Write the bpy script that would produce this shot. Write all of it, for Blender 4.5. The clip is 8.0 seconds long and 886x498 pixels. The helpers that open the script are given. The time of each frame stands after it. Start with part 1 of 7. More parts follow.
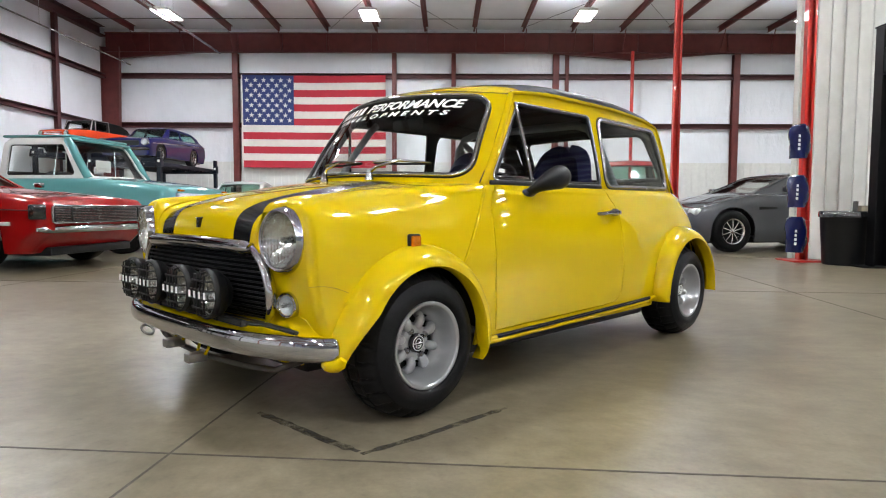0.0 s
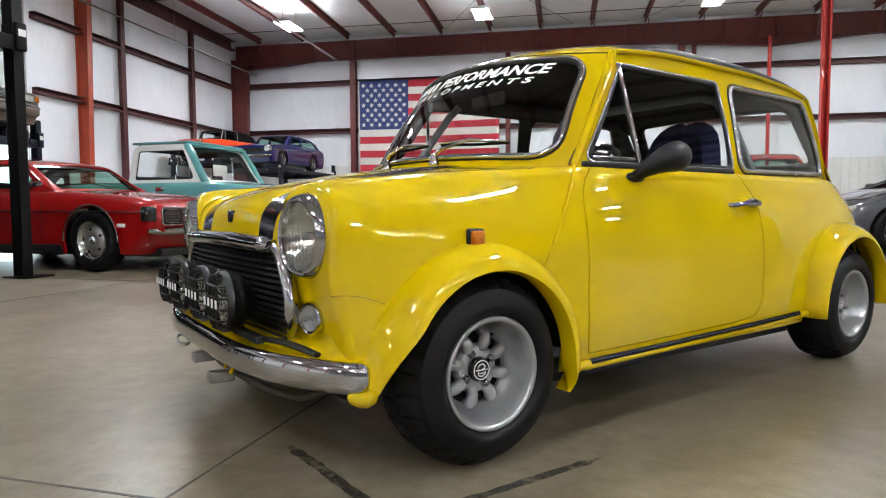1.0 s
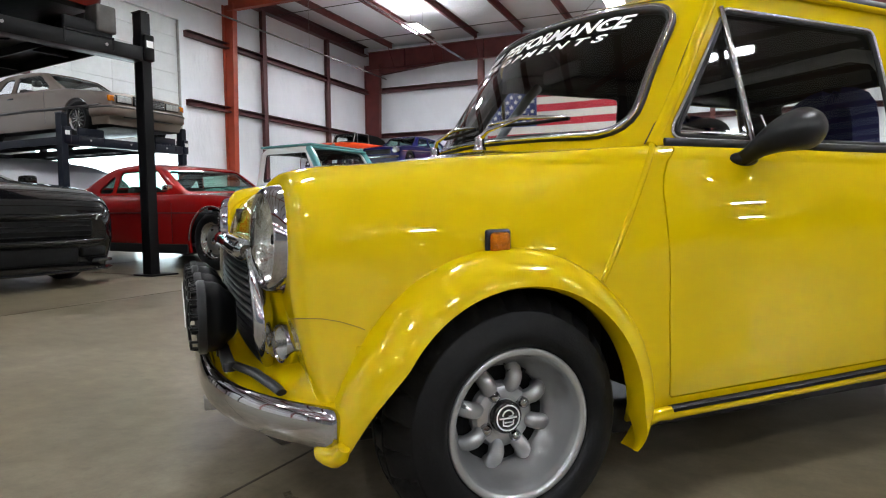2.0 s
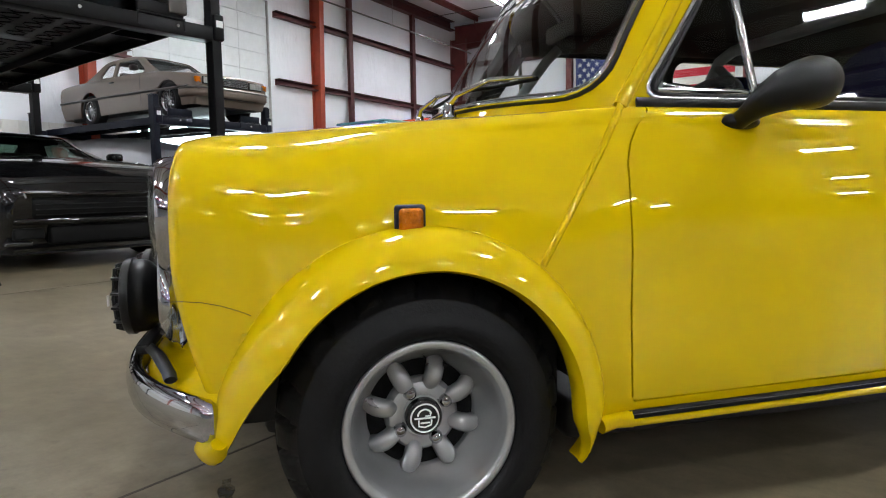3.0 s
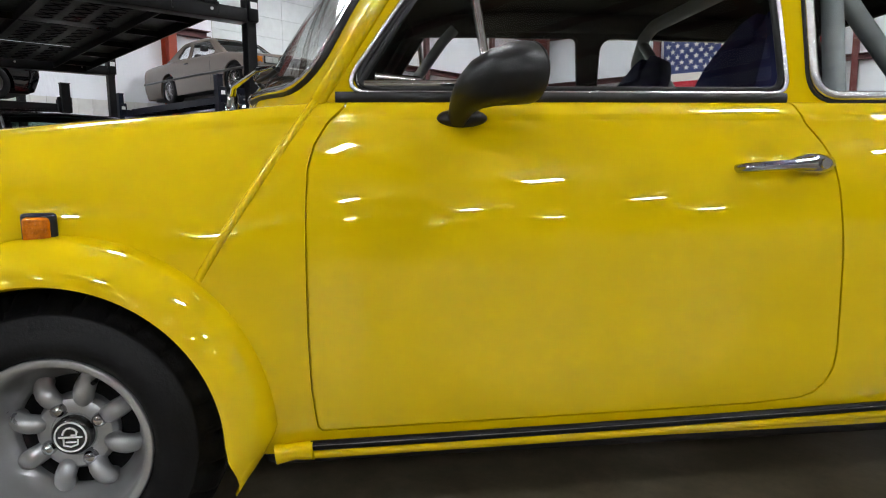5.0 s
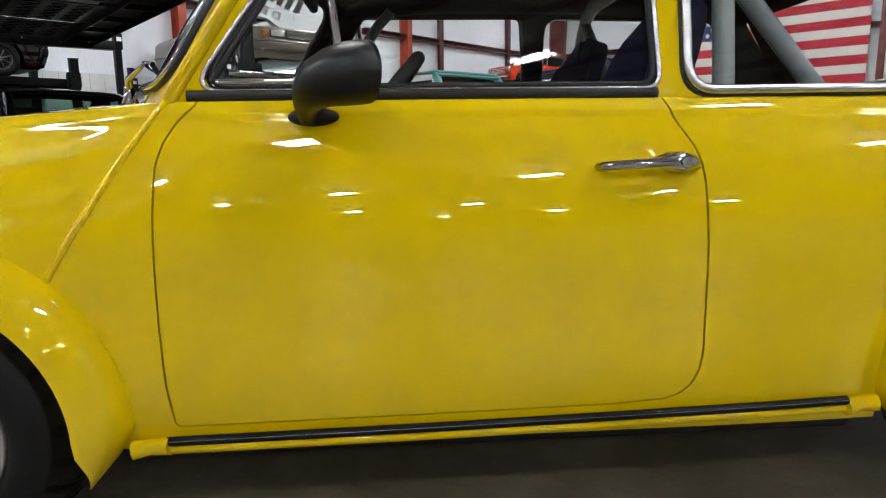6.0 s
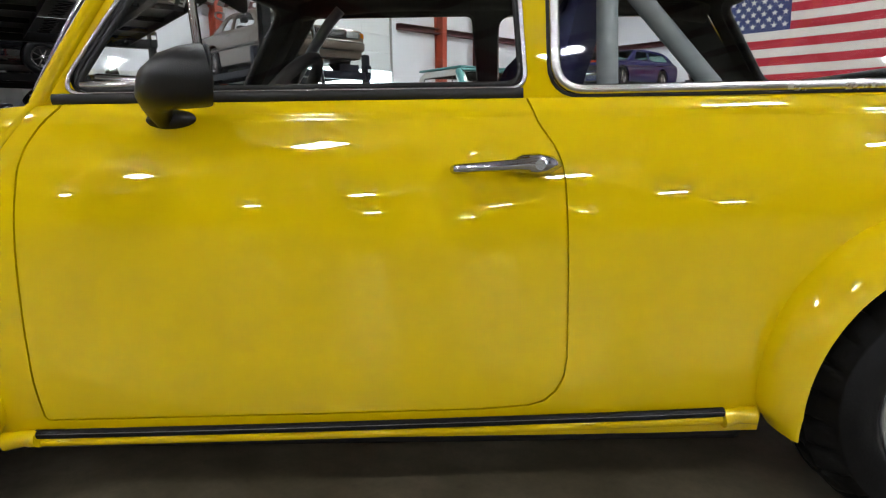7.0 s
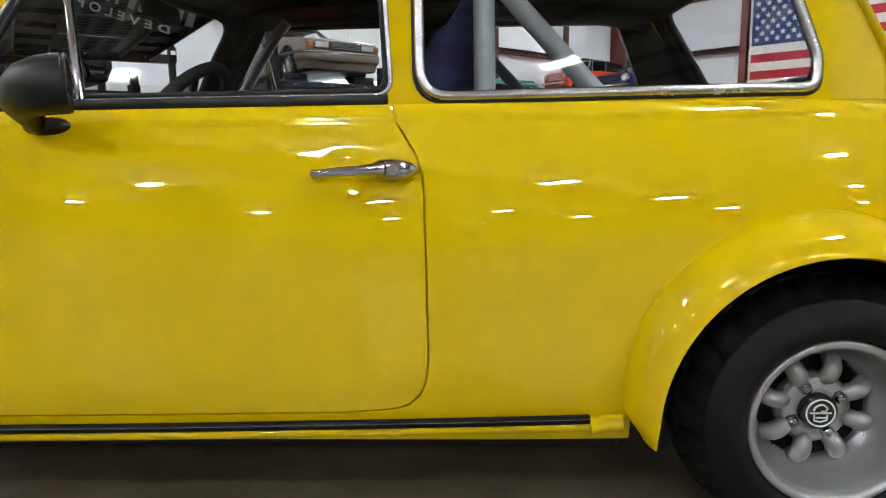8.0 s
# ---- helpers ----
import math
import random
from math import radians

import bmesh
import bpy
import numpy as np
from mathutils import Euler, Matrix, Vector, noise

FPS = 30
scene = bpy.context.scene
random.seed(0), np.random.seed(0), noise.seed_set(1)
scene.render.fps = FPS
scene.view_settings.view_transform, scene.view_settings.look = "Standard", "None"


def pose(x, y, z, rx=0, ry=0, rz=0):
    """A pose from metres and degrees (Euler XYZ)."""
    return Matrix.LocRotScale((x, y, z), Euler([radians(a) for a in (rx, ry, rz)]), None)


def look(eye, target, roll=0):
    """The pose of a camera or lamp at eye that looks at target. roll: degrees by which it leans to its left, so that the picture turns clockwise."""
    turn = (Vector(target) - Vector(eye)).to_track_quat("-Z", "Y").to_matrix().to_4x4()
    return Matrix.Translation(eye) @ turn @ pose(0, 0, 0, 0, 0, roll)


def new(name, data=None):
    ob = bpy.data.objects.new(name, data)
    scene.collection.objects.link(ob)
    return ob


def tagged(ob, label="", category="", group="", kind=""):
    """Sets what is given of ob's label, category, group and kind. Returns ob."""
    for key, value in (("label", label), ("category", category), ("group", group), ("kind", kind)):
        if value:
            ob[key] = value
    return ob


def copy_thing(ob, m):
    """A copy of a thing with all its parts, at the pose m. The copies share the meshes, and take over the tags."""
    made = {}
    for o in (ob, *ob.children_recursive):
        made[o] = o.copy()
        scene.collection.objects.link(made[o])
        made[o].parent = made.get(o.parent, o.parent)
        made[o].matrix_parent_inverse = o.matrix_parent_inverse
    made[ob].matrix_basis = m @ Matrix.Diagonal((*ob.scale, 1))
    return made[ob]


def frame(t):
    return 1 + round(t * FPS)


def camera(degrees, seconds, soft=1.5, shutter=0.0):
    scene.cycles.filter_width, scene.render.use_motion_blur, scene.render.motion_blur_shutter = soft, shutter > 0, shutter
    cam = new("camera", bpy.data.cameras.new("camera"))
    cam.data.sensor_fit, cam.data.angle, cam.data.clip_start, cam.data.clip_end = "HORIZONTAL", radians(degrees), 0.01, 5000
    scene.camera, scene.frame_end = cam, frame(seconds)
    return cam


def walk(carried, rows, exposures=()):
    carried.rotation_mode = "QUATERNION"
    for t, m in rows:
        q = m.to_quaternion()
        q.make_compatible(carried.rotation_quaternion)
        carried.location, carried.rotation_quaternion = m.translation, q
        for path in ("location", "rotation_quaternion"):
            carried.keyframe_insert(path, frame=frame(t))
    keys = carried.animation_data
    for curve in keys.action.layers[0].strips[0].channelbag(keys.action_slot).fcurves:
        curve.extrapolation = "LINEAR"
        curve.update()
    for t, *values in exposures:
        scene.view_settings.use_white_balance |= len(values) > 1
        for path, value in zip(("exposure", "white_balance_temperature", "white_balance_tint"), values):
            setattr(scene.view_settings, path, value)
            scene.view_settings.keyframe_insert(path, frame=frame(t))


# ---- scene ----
cam = camera(69.7, 8.0, 1.1)
PATH = [
    (0, (-1.469, -2.24, 0.724), (-0.052, -0.836, 0.589), 0.2),
    (0.5, (-1.239, -2.087, 0.69), (0.051, -0.565, 0.562), -0.0),
    (1, (-1.028, -1.975, 0.68), (0.109, -0.334, 0.555), -0.3),
    (1.5, (-0.801, -1.857, 0.677), (0.152, -0.103, 0.556), -0.6),
    (2, (-0.592, -1.762, 0.668), (0.177, 0.079, 0.546), -0.8),
    (2.2, (-0.514, -1.734, 0.662), (0.202, 0.128, 0.529), -0.7),
    (3.3, (-0.122, -1.722, 0.657), (0.308, 0.22, 0.443), -0.9),
    (3.5, (-0.041, -1.717, 0.66), (0.36, 0.229, 0.433), -0.8),
    (4, (0.164, -1.723, 0.674), (0.498, 0.235, 0.432), -1.0),
    (4.5, (0.353, -1.729, 0.694), (0.607, 0.239, 0.443), -0.9),
    (4.7, (0.422, -1.733, 0.694), (0.652, 0.237, 0.443), -0.7),
    (6, (0.811, -1.751, 0.744), (0.945, 0.214, 0.396), -0.7),
    (6.5, (0.977, -1.745, 0.746), (1.043, 0.221, 0.385), -0.7),
    (7, (1.138, -1.755, 0.752), (1.138, 0.212, 0.39), -0.8),
    (7.5, (1.265, -1.773, 0.723), (1.249, 0.202, 0.407), -0.8),
    (8, (1.429, -1.763, 0.736), (1.344, 0.209, 0.413), -0.9),
]
walk(cam, [(t, look(eye, target, roll)) for t, eye, target, roll in PATH], [(0, 0.02), (1, -0.10), (2, -0.26), (3.5, -0.27), (6, -0.31), (7, -0.29), (8, -0.20)])
scene.view_settings.exposure = 0.0

world = bpy.data.worlds.new("world")
world.use_nodes = True
world.node_tree.nodes["Background"].inputs["Color"].default_value = (0.75, 0.85, 1.0, 1)
world.node_tree.nodes["Background"].inputs["Strength"].default_value = 0.3
scene.world = world
LAMP_STRENGTH = 220.0     # emission of the high-bay tubes
DAY_STRENGTH = 7.5       # daylight seen through the half-open overhead door

# ---- materials ----
def nodes_of(name):
    m = bpy.data.materials.new(name)
    m.use_nodes = True
    nt = m.node_tree
    return m, nt, nt.nodes["Principled BSDF"]


def noise_node(nt, scale, detail=4.0, rough=0.55, stretch=None):
    tc = nt.nodes.new("ShaderNodeTexCoord")
    n = nt.nodes.new("ShaderNodeTexNoise")
    n.inputs["Scale"].default_value, n.inputs["Detail"].default_value, n.inputs["Roughness"].default_value = scale, detail, rough
    src = tc.outputs["Object"]
    if stretch:
        mp = nt.nodes.new("ShaderNodeMapping")
        mp.inputs["Scale"].default_value = stretch
        nt.links.new(src, mp.inputs["Vector"])
        src = mp.outputs["Vector"]
    nt.links.new(src, n.inputs["Vector"])
    return n.outputs["Fac"]


def ramp(nt, fac, stops):
    r = nt.nodes.new("ShaderNodeValToRGB")
    el = r.color_ramp.elements
    el[0].position, el[0].color = stops[0][0], (*stops[0][1], 1)
    el[1].position, el[1].color = stops[-1][0], (*stops[-1][1], 1)
    for p, c in stops[1:-1]:
        e = el.new(p)
        e.color = (*c, 1)
    nt.links.new(fac, r.inputs["Fac"])
    return r.outputs["Color"]


def mixc(nt, a, b, fac=0.5, mode="MULTIPLY"):
    m = nt.nodes.new("ShaderNodeMix")
    m.data_type, m.blend_type = "RGBA", mode
    m.inputs["Factor"].default_value = fac
    for k, v in ((6, a), (7, b)):
        if hasattr(v, "is_linked"):
            nt.links.new(v, m.inputs[k])
        else:
            m.inputs[k].default_value = (*v, 1)
    return m.outputs[2]


def bump(nt, bsdf, fac, strength=0.2, dist=0.005):
    b = nt.nodes.new("ShaderNodeBump")
    b.inputs["Strength"].default_value, b.inputs["Distance"].default_value = strength, dist
    nt.links.new(fac, b.inputs["Height"])
    nt.links.new(b.outputs["Normal"], bsdf.inputs["Normal"])


def tint(c, k):
    return tuple(min(1.0, max(0.0, v * k)) for v in c)


def material(name, color, rough=0.5, metal=0.0, coat=0.0, vary=0.12, scale=6.0, fine=90.0, bumpy=0.0, bump_scale=120.0, rvary=0.06, spec=0.5, coat_rough=0.03):
    """A painted, metal, rubber or cloth surface with two scales of variation."""
    m, nt, b = nodes_of(name)
    c = ramp(nt, noise_node(nt, scale), [(0.25, tint(color, 1 - vary)), (0.75, tint(color, 1 + vary))])
    f = ramp(nt, noise_node(nt, fine, 2.0), [(0.3, (1 - vary * 0.5,) * 3), (0.7, (1.0, 1.0, 1.0))])
    nt.links.new(mixc(nt, c, f, 1.0), b.inputs["Base Color"])
    r = ramp(nt, noise_node(nt, scale * 3.1, 5.0), [(0.2, (max(0.0, rough - rvary),) * 3), (0.8, (min(1.0, rough + rvary),) * 3)])
    nt.links.new(r, b.inputs["Roughness"])
    b.inputs["Metallic"].default_value = metal
    b.inputs["Specular IOR Level"].default_value = spec
    b.inputs["Coat Weight"].default_value, b.inputs["Coat Roughness"].default_value = coat, coat_rough
    if bumpy:
        bump(nt, b, noise_node(nt, bump_scale, 3.0), bumpy, 0.004)
    return m


def glass_material(name, tint_color=(0.95, 0.965, 0.955), boost=1.0):
    """A thin pane: clear, lightly tinted, with a mirror gloss by Fresnel."""
    m, nt, b = nodes_of(name)
    nt.nodes.remove(b)
    tr = nt.nodes.new("ShaderNodeBsdfTransparent")
    tr.inputs["Color"].default_value = (*tint_color, 1)
    gl = nt.nodes.new("ShaderNodeBsdfGlossy")
    gl.inputs["Roughness"].default_value = 0.01
    fr = nt.nodes.new("ShaderNodeLayerWeight")
    fr.inputs["Blend"].default_value = 0.5
    pw = nt.nodes.new("ShaderNodeMath")
    pw.operation = "POWER"
    pw.inputs[1].default_value = 4.4
    ad = nt.nodes.new("ShaderNodeMath")
    ad.operation = "MULTIPLY_ADD"
    ad.inputs[1].default_value, ad.inputs[2].default_value = 1.05, 0.032
    sc = nt.nodes.new("ShaderNodeMath")
    sc.operation, sc.use_clamp = "MULTIPLY", True
    sc.inputs[1].default_value = 1.0 * boost
    nt.links.new(fr.outputs["Facing"], pw.inputs[0])
    nt.links.new(pw.outputs[0], ad.inputs[0])
    nt.links.new(ad.outputs[0], sc.inputs[0])
    mx = nt.nodes.new("ShaderNodeMixShader")
    nt.links.new(sc.outputs[0], mx.inputs["Fac"])
    nt.links.new(tr.outputs[0], mx.inputs[1])
    nt.links.new(gl.outputs[0], mx.inputs[2])
    nt.links.new(mx.outputs[0], nt.nodes["Material Output"].inputs["Surface"])
    return m


def glow_material(name, color, strength):
    m, nt, b = nodes_of(name)
    b.inputs["Base Color"].default_value = (*color, 1)
    b.inputs["Emission Color"].default_value = (*color, 1)
    b.inputs["Emission Strength"].default_value = strength
    return m


def concrete_material():
    m, nt, b = nodes_of("polished_concrete")
    big = ramp(nt, noise_node(nt, 0.55, 6.0, 0.6), [(0.3, (0.138, 0.113, 0.066)), (0.5, (0.200, 0.170, 0.116)), (0.72, (0.272, 0.236, 0.172))])
    mid = ramp(nt, noise_node(nt, 3.2, 8.0, 0.65), [(0.3, (0.62, 0.60, 0.55)), (0.68, (1.08, 1.08, 1.08))])
    fine = ramp(nt, noise_node(nt, 55.0, 4.0, 0.7), [(0.35, (0.88, 0.87, 0.86)), (0.65, (1.04, 1.04, 1.04))])
    small = ramp(nt, noise_node(nt, 13.0, 5.0, 0.6), [(0.3, (0.80, 0.79, 0.77)), (0.7, (1.06, 1.06, 1.06))])
    c = mixc(nt, mixc(nt, mixc(nt, big, mid, 1.0), small, 1.0), fine, 1.0)
    spots = ramp(nt, noise_node(nt, 26.0, 2.0, 0.4), [(0.22, (0.62, 0.60, 0.57)), (0.33, (1.0, 1.0, 1.0))])
    nt.links.new(mixc(nt, c, spots, 0.5), b.inputs["Base Color"])
    nt.links.new(ramp(nt, noise_node(nt, 1.1, 4.0, 0.5), [(0.25, (0.27,) * 3), (0.75, (0.36,) * 3)]), b.inputs["Roughness"])
    bump(nt, b, noise_node(nt, 14.0, 6.0, 0.6), 0.05, 0.004)
    return m


def worn_mark_material():
    """Worn black marks: patchy, with the floor showing through."""
    m = material("black_tyre_mark", (0.03, 0.027, 0.024), 0.5, vary=0.4, scale=30)
    nt = m.node_tree
    b = nt.nodes["Principled BSDF"]
    nt.links.new(ramp(nt, noise_node(nt, 17.0, 5.0, 0.7), [(0.36, (0.12,) * 3), (0.60, (0.92,) * 3)]), b.inputs["Alpha"])
    return m


def wall_foil_material(name, color, wrinkle=0.6):
    """Vinyl-faced insulation: white, softly glossy, wrinkled in long folds."""
    m, nt, b = nodes_of(name)
    nt.links.new(ramp(nt, noise_node(nt, 0.5, 4.0), [(0.3, tint(color, 0.88)), (0.7, color)]), b.inputs["Base Color"])
    b.inputs["Roughness"].default_value = 0.30
    bump(nt, b, noise_node(nt, 1.3, 6.0, 0.6, (1.0, 1.0, 0.45)), wrinkle, 0.12)
    return m


MAT = {
    "yellow": material("yellow_paint", (0.60, 0.424, 0.0015), 0.4, coat=1.0, vary=0.006, scale=1.5, fine=300, rvary=0.01, spec=0.0, coat_rough=0.0),
    "black_gloss": material("gloss_black", (0.006, 0.006, 0.007), 0.18, coat=0.8, vary=0.2),
    "stripe": material("black_stripe_vinyl", (0.006, 0.006, 0.006), 0.5, vary=0.2, spec=0.08),
    "gloss_stripe": material("gloss_stripe_vinyl", (0.006, 0.006, 0.006), 0.16, vary=0.2, spec=0.5),
    "black_satin": material("satin_black", (0.009, 0.009, 0.0095), 0.42, spec=0.25, vary=0.25, bumpy=0.06, bump_scale=300),
    "black_plastic": material("black_plastic", (0.007, 0.007, 0.0075), 0.36, spec=0.25, vary=0.2, bumpy=0.1, bump_scale=400),
    "rubber": material("tyre_rubber", (0.006, 0.006, 0.0065), 0.5, vary=0.3, scale=14, spec=0.14, bumpy=0.15, bump_scale=180),
    "seal": material("window_rubber", (0.010, 0.010, 0.010), 0.5, spec=0.3),
    "chrome": material("chrome", (0.49, 0.495, 0.51), 0.05, 1.0, vary=0.03, rvary=0.03),
    "bright": material("brushed_trim", (0.55, 0.55, 0.55), 0.24, 1.0, vary=0.06, rvary=0.06),
    "alloy": material("silver_alloy", (0.40, 0.405, 0.41), 0.31, 0.72, vary=0.06),
    "dark_metal": material("dark_metal", (0.09, 0.085, 0.08), 0.45, 0.8, vary=0.3),
    "steel": material("dull_steel", (0.42, 0.41, 0.40), 0.4, 0.9, vary=0.2),
    "cage": material("grey_cage_paint", (0.24, 0.27, 0.28), 0.38, coat=0.3, vary=0.05),
    "seat_blue": material("blue_seat_cloth", (0.008, 0.011, 0.065), 0.85, vary=0.25, fine=400, bumpy=0.3, bump_scale=500),
    "trim_black": material("black_interior", (0.018, 0.017, 0.016), 0.75, vary=0.3, bumpy=0.15, bump_scale=350),
    "headliner": material("headliner", (0.02, 0.019, 0.017), 0.9, vary=0.2, bumpy=0.2, bump_scale=300),
    "amber": material("amber_lens", (0.46, 0.125, 0.0), 0.25, coat=0.2, vary=0.3, scale=90, spec=0.2, bumpy=0.3, bump_scale=240),
    "lamp_glass": material("ribbed_lens", (0.62, 0.64, 0.62), 0.08, 0.55, coat=1.0, vary=0.25, scale=30, bumpy=0.5, bump_scale=70),
    "reflector": material("silvered_reflector", (0.86, 0.87, 0.86), 0.10, 1.0, vary=0.1, scale=30, bumpy=0.5, bump_scale=55),
    "white_letter": material("white_vinyl", (0.85, 0.85, 0.85), 0.5, vary=0.03),
    "stain": worn_mark_material(),
    "joint": material("joint_filler", (0.07, 0.06, 0.05), 0.7, vary=0.4, scale=12),
    "concrete": concrete_material(),
    "foil": wall_foil_material("white_insulation", (0.88, 0.905, 0.96)),
    "roof_foil": wall_foil_material("roof_insulation", (0.86, 0.875, 0.91), 0.3),
    "liner": material("white_liner_panel", (0.74, 0.74, 0.72), 0.4, vary=0.06),
    "partition": material("grey_white_panel", (0.62, 0.62, 0.58), 0.4, vary=0.06),
    "red_steel": material("red_oxide_steel", (0.14, 0.024, 0.022), 0.5, vary=0.25, scale=3),
    "orange_steel": material("red_primer_column", (0.38, 0.055, 0.022), 0.5, vary=0.2, scale=3),
    "girt": material("dark_red_girt", (0.085, 0.02, 0.022), 0.55, vary=0.25, scale=3),
    "lift_red": material("red_lift_paint", (0.52, 0.02, 0.012), 0.35, coat=0.4, vary=0.08),
    "lift_black": material("black_lift_paint", (0.0035, 0.0035, 0.004), 0.36, spec=0.16, vary=0.25),
    "lift_blue": material("dark_blue_lift_paint", (0.005, 0.007, 0.016), 0.4, spec=0.2, vary=0.2),
    "flag_red": material("flag_red_cloth", (0.46, 0.025, 0.045), 0.85, vary=0.08, fine=200, bumpy=0.2),
    "flag_white": material("flag_white_cloth", (0.72, 0.69, 0.64), 0.85, vary=0.05, fine=200, bumpy=0.2),
    "flag_blue": material("flag_blue_cloth", (0.03, 0.045, 0.16), 0.85, vary=0.1, fine=200, bumpy=0.2),
    "lamp": glow_material("lamp_diffuser", (0.93, 0.965, 1.0), LAMP_STRENGTH),
    "day": glow_material("daylight", (0.80, 0.95, 1.0), DAY_STRENGTH),
    "door_panel": material("white_door_panel", (0.72, 0.75, 0.76), 0.45, vary=0.05),
    "glass": glass_material("car_glass"),
    "glass_green": glass_material("tinted_glass", (0.55, 0.75, 0.68)),
    "lens": glass_material("lamp_cover", (0.92, 0.93, 0.92), 1.3),
}


# ---- mesh helpers ----
def part(name, geo, mat, parent=None, label="", smooth=True):
    """One mesh object from (verts, faces) or a bmesh, under a parent."""
    me = bpy.data.meshes.new(name)
    if isinstance(geo, bmesh.types.BMesh):
        geo.to_mesh(me)
        geo.free()
    else:
        me.from_pydata([tuple(map(float, v)) for v in geo[0]], [], [tuple(f) for f in geo[1]])
    me.materials.append(MAT[mat] if isinstance(mat, str) else mat)
    if smooth:
        me.shade_smooth()
        me.set_sharp_from_angle(angle=radians(62))
    me.update()
    ob = new(name, me)
    if parent is not None:
        ob.parent = parent
    if label:
        ob["label"] = label
    return ob


def thing(name, m, label, category, group="", kind=""):
    ob = new(name)
    ob.empty_display_size = 0.2
    ob.matrix_basis = m
    return tagged(ob, label, category, group, kind)


def join(*geos):
    v, f = [], []
    for g in geos:
        n = len(v)
        v.extend(g[0])
        f.extend([tuple(i + n for i in q) for q in g[1]])
    return v, f


def moved(geo, m):
    return [tuple(m @ Vector(p)) for p in geo[0]], geo[1]


def box(x0, x1, y0, y1, z0, z1, b=0.0):
    """A box; b rounds its edges with one chamfer each."""
    if b <= 0:
        v = [(x, y, z) for z in (z0, z1) for y in (y0, y1) for x in (x0, x1)]
        return v, [(0, 2, 3, 1), (4, 5, 7, 6), (0, 1, 5, 4), (2, 6, 7, 3), (0, 4, 6, 2), (1, 3, 7, 5)]
    bm = bmesh.new()
    bmesh.ops.create_cube(bm, size=1.0, matrix=Matrix.Translation(((x0 + x1) / 2, (y0 + y1) / 2, (z0 + z1) / 2)) @ Matrix.Diagonal((x1 - x0, y1 - y0, z1 - z0, 1)))
    bmesh.ops.bevel(bm, geom=bm.edges[:], offset=b, segments=2, profile=0.5, affect="EDGES")
    return geo_of(bm)


def geo_of(bm):
    bm.verts.index_update()
    out = ([tuple(v.co) for v in bm.verts], [tuple(v.index for v in f.verts) for f in bm.faces])
    bm.free()
    return out


def tube(points, r, n=10, closed=False, squash=1.0):
    """A round bar along points; r a number or one per point."""
    pts = [Vector(p) for p in points]
    rs = r if isinstance(r, (list, tuple)) else [r] * len(pts)
    v, f, up = [], [], None
    k = len(pts)
    for i, p in enumerate(pts):
        d = (pts[(i + 1) % k] - pts[i - 1]) if closed else (pts[min(i + 1, k - 1)] - pts[max(i - 1, 0)])
        d.normalize()
        if up is None:
            up = Vector((0, 0, 1)) if abs(d.z) < 0.9 else Vector((1, 0, 0))
        s = d.cross(up).normalized()
        up = s.cross(d).normalized()
        for a in range(n):
            t = 2 * math.pi * a / n
            v.append(p + s * math.cos(t) * rs[i] + up * math.sin(t) * rs[i] * squash)
    for i in range(k if closed else k - 1):
        for a in range(n):
            j, b = (i + 1) % k, (a + 1) % n
            f.append((i * n + a, i * n + b, j * n + b, j * n + a))
    if not closed:
        f.append(tuple(range(n - 1, -1, -1)))
        f.append(tuple((k - 1) * n + a for a in range(n)))
    return v, f


def lathe(profile, n=48, axis="y", caps=True):
    """A turned shape from (radius, along) pairs round an axis through the origin."""
    v, f = [], []
    k = len(profile)
    for a in range(n):
        c, s = math.cos(2 * math.pi * a / n), math.sin(2 * math.pi * a / n)
        for r, h in profile:
            v.append((r * c, h, r * s) if axis == "y" else ((h, r * c, r * s) if axis == "x" else (r * c, r * s, h)))
    for a in range(n):
        b = (a + 1) % n
        for i in range(k - 1):
            f.append((a * k + i, a * k + i + 1, b * k + i + 1, b * k + i))
    if caps:
        for i in (0, k - 1):
            if profile[i][0] > 1e-4:
                f.append(tuple(a * k + i for a in range(n)))
    return v, f


def curve1(x, xs, ys):
    """A smooth line through points (monotone cubic), for numbers or arrays."""
    xs, ys = np.asarray(xs, float), np.asarray(ys, float)
    d = np.diff(ys) / np.diff(xs)
    m = np.concatenate(([d[0]], np.where(d[1:] * d[:-1] > 0, 2 * d[1:] * d[:-1] / np.where(d[1:] + d[:-1] == 0, 1, d[1:] + d[:-1]), 0), [d[-1]]))
    x = np.clip(x, xs[0], xs[-1])
    i = np.clip(np.searchsorted(xs, x) - 1, 0, len(xs) - 2)
    h = xs[i + 1] - xs[i]
    t = (x - xs[i]) / h
    return (2 * t**3 - 3 * t**2 + 1) * ys[i] + (t**3 - 2 * t**2 + t) * h * m[i] + (-2 * t**3 + 3 * t**2) * ys[i + 1] + (t**3 - t**2) * h * m[i + 1]


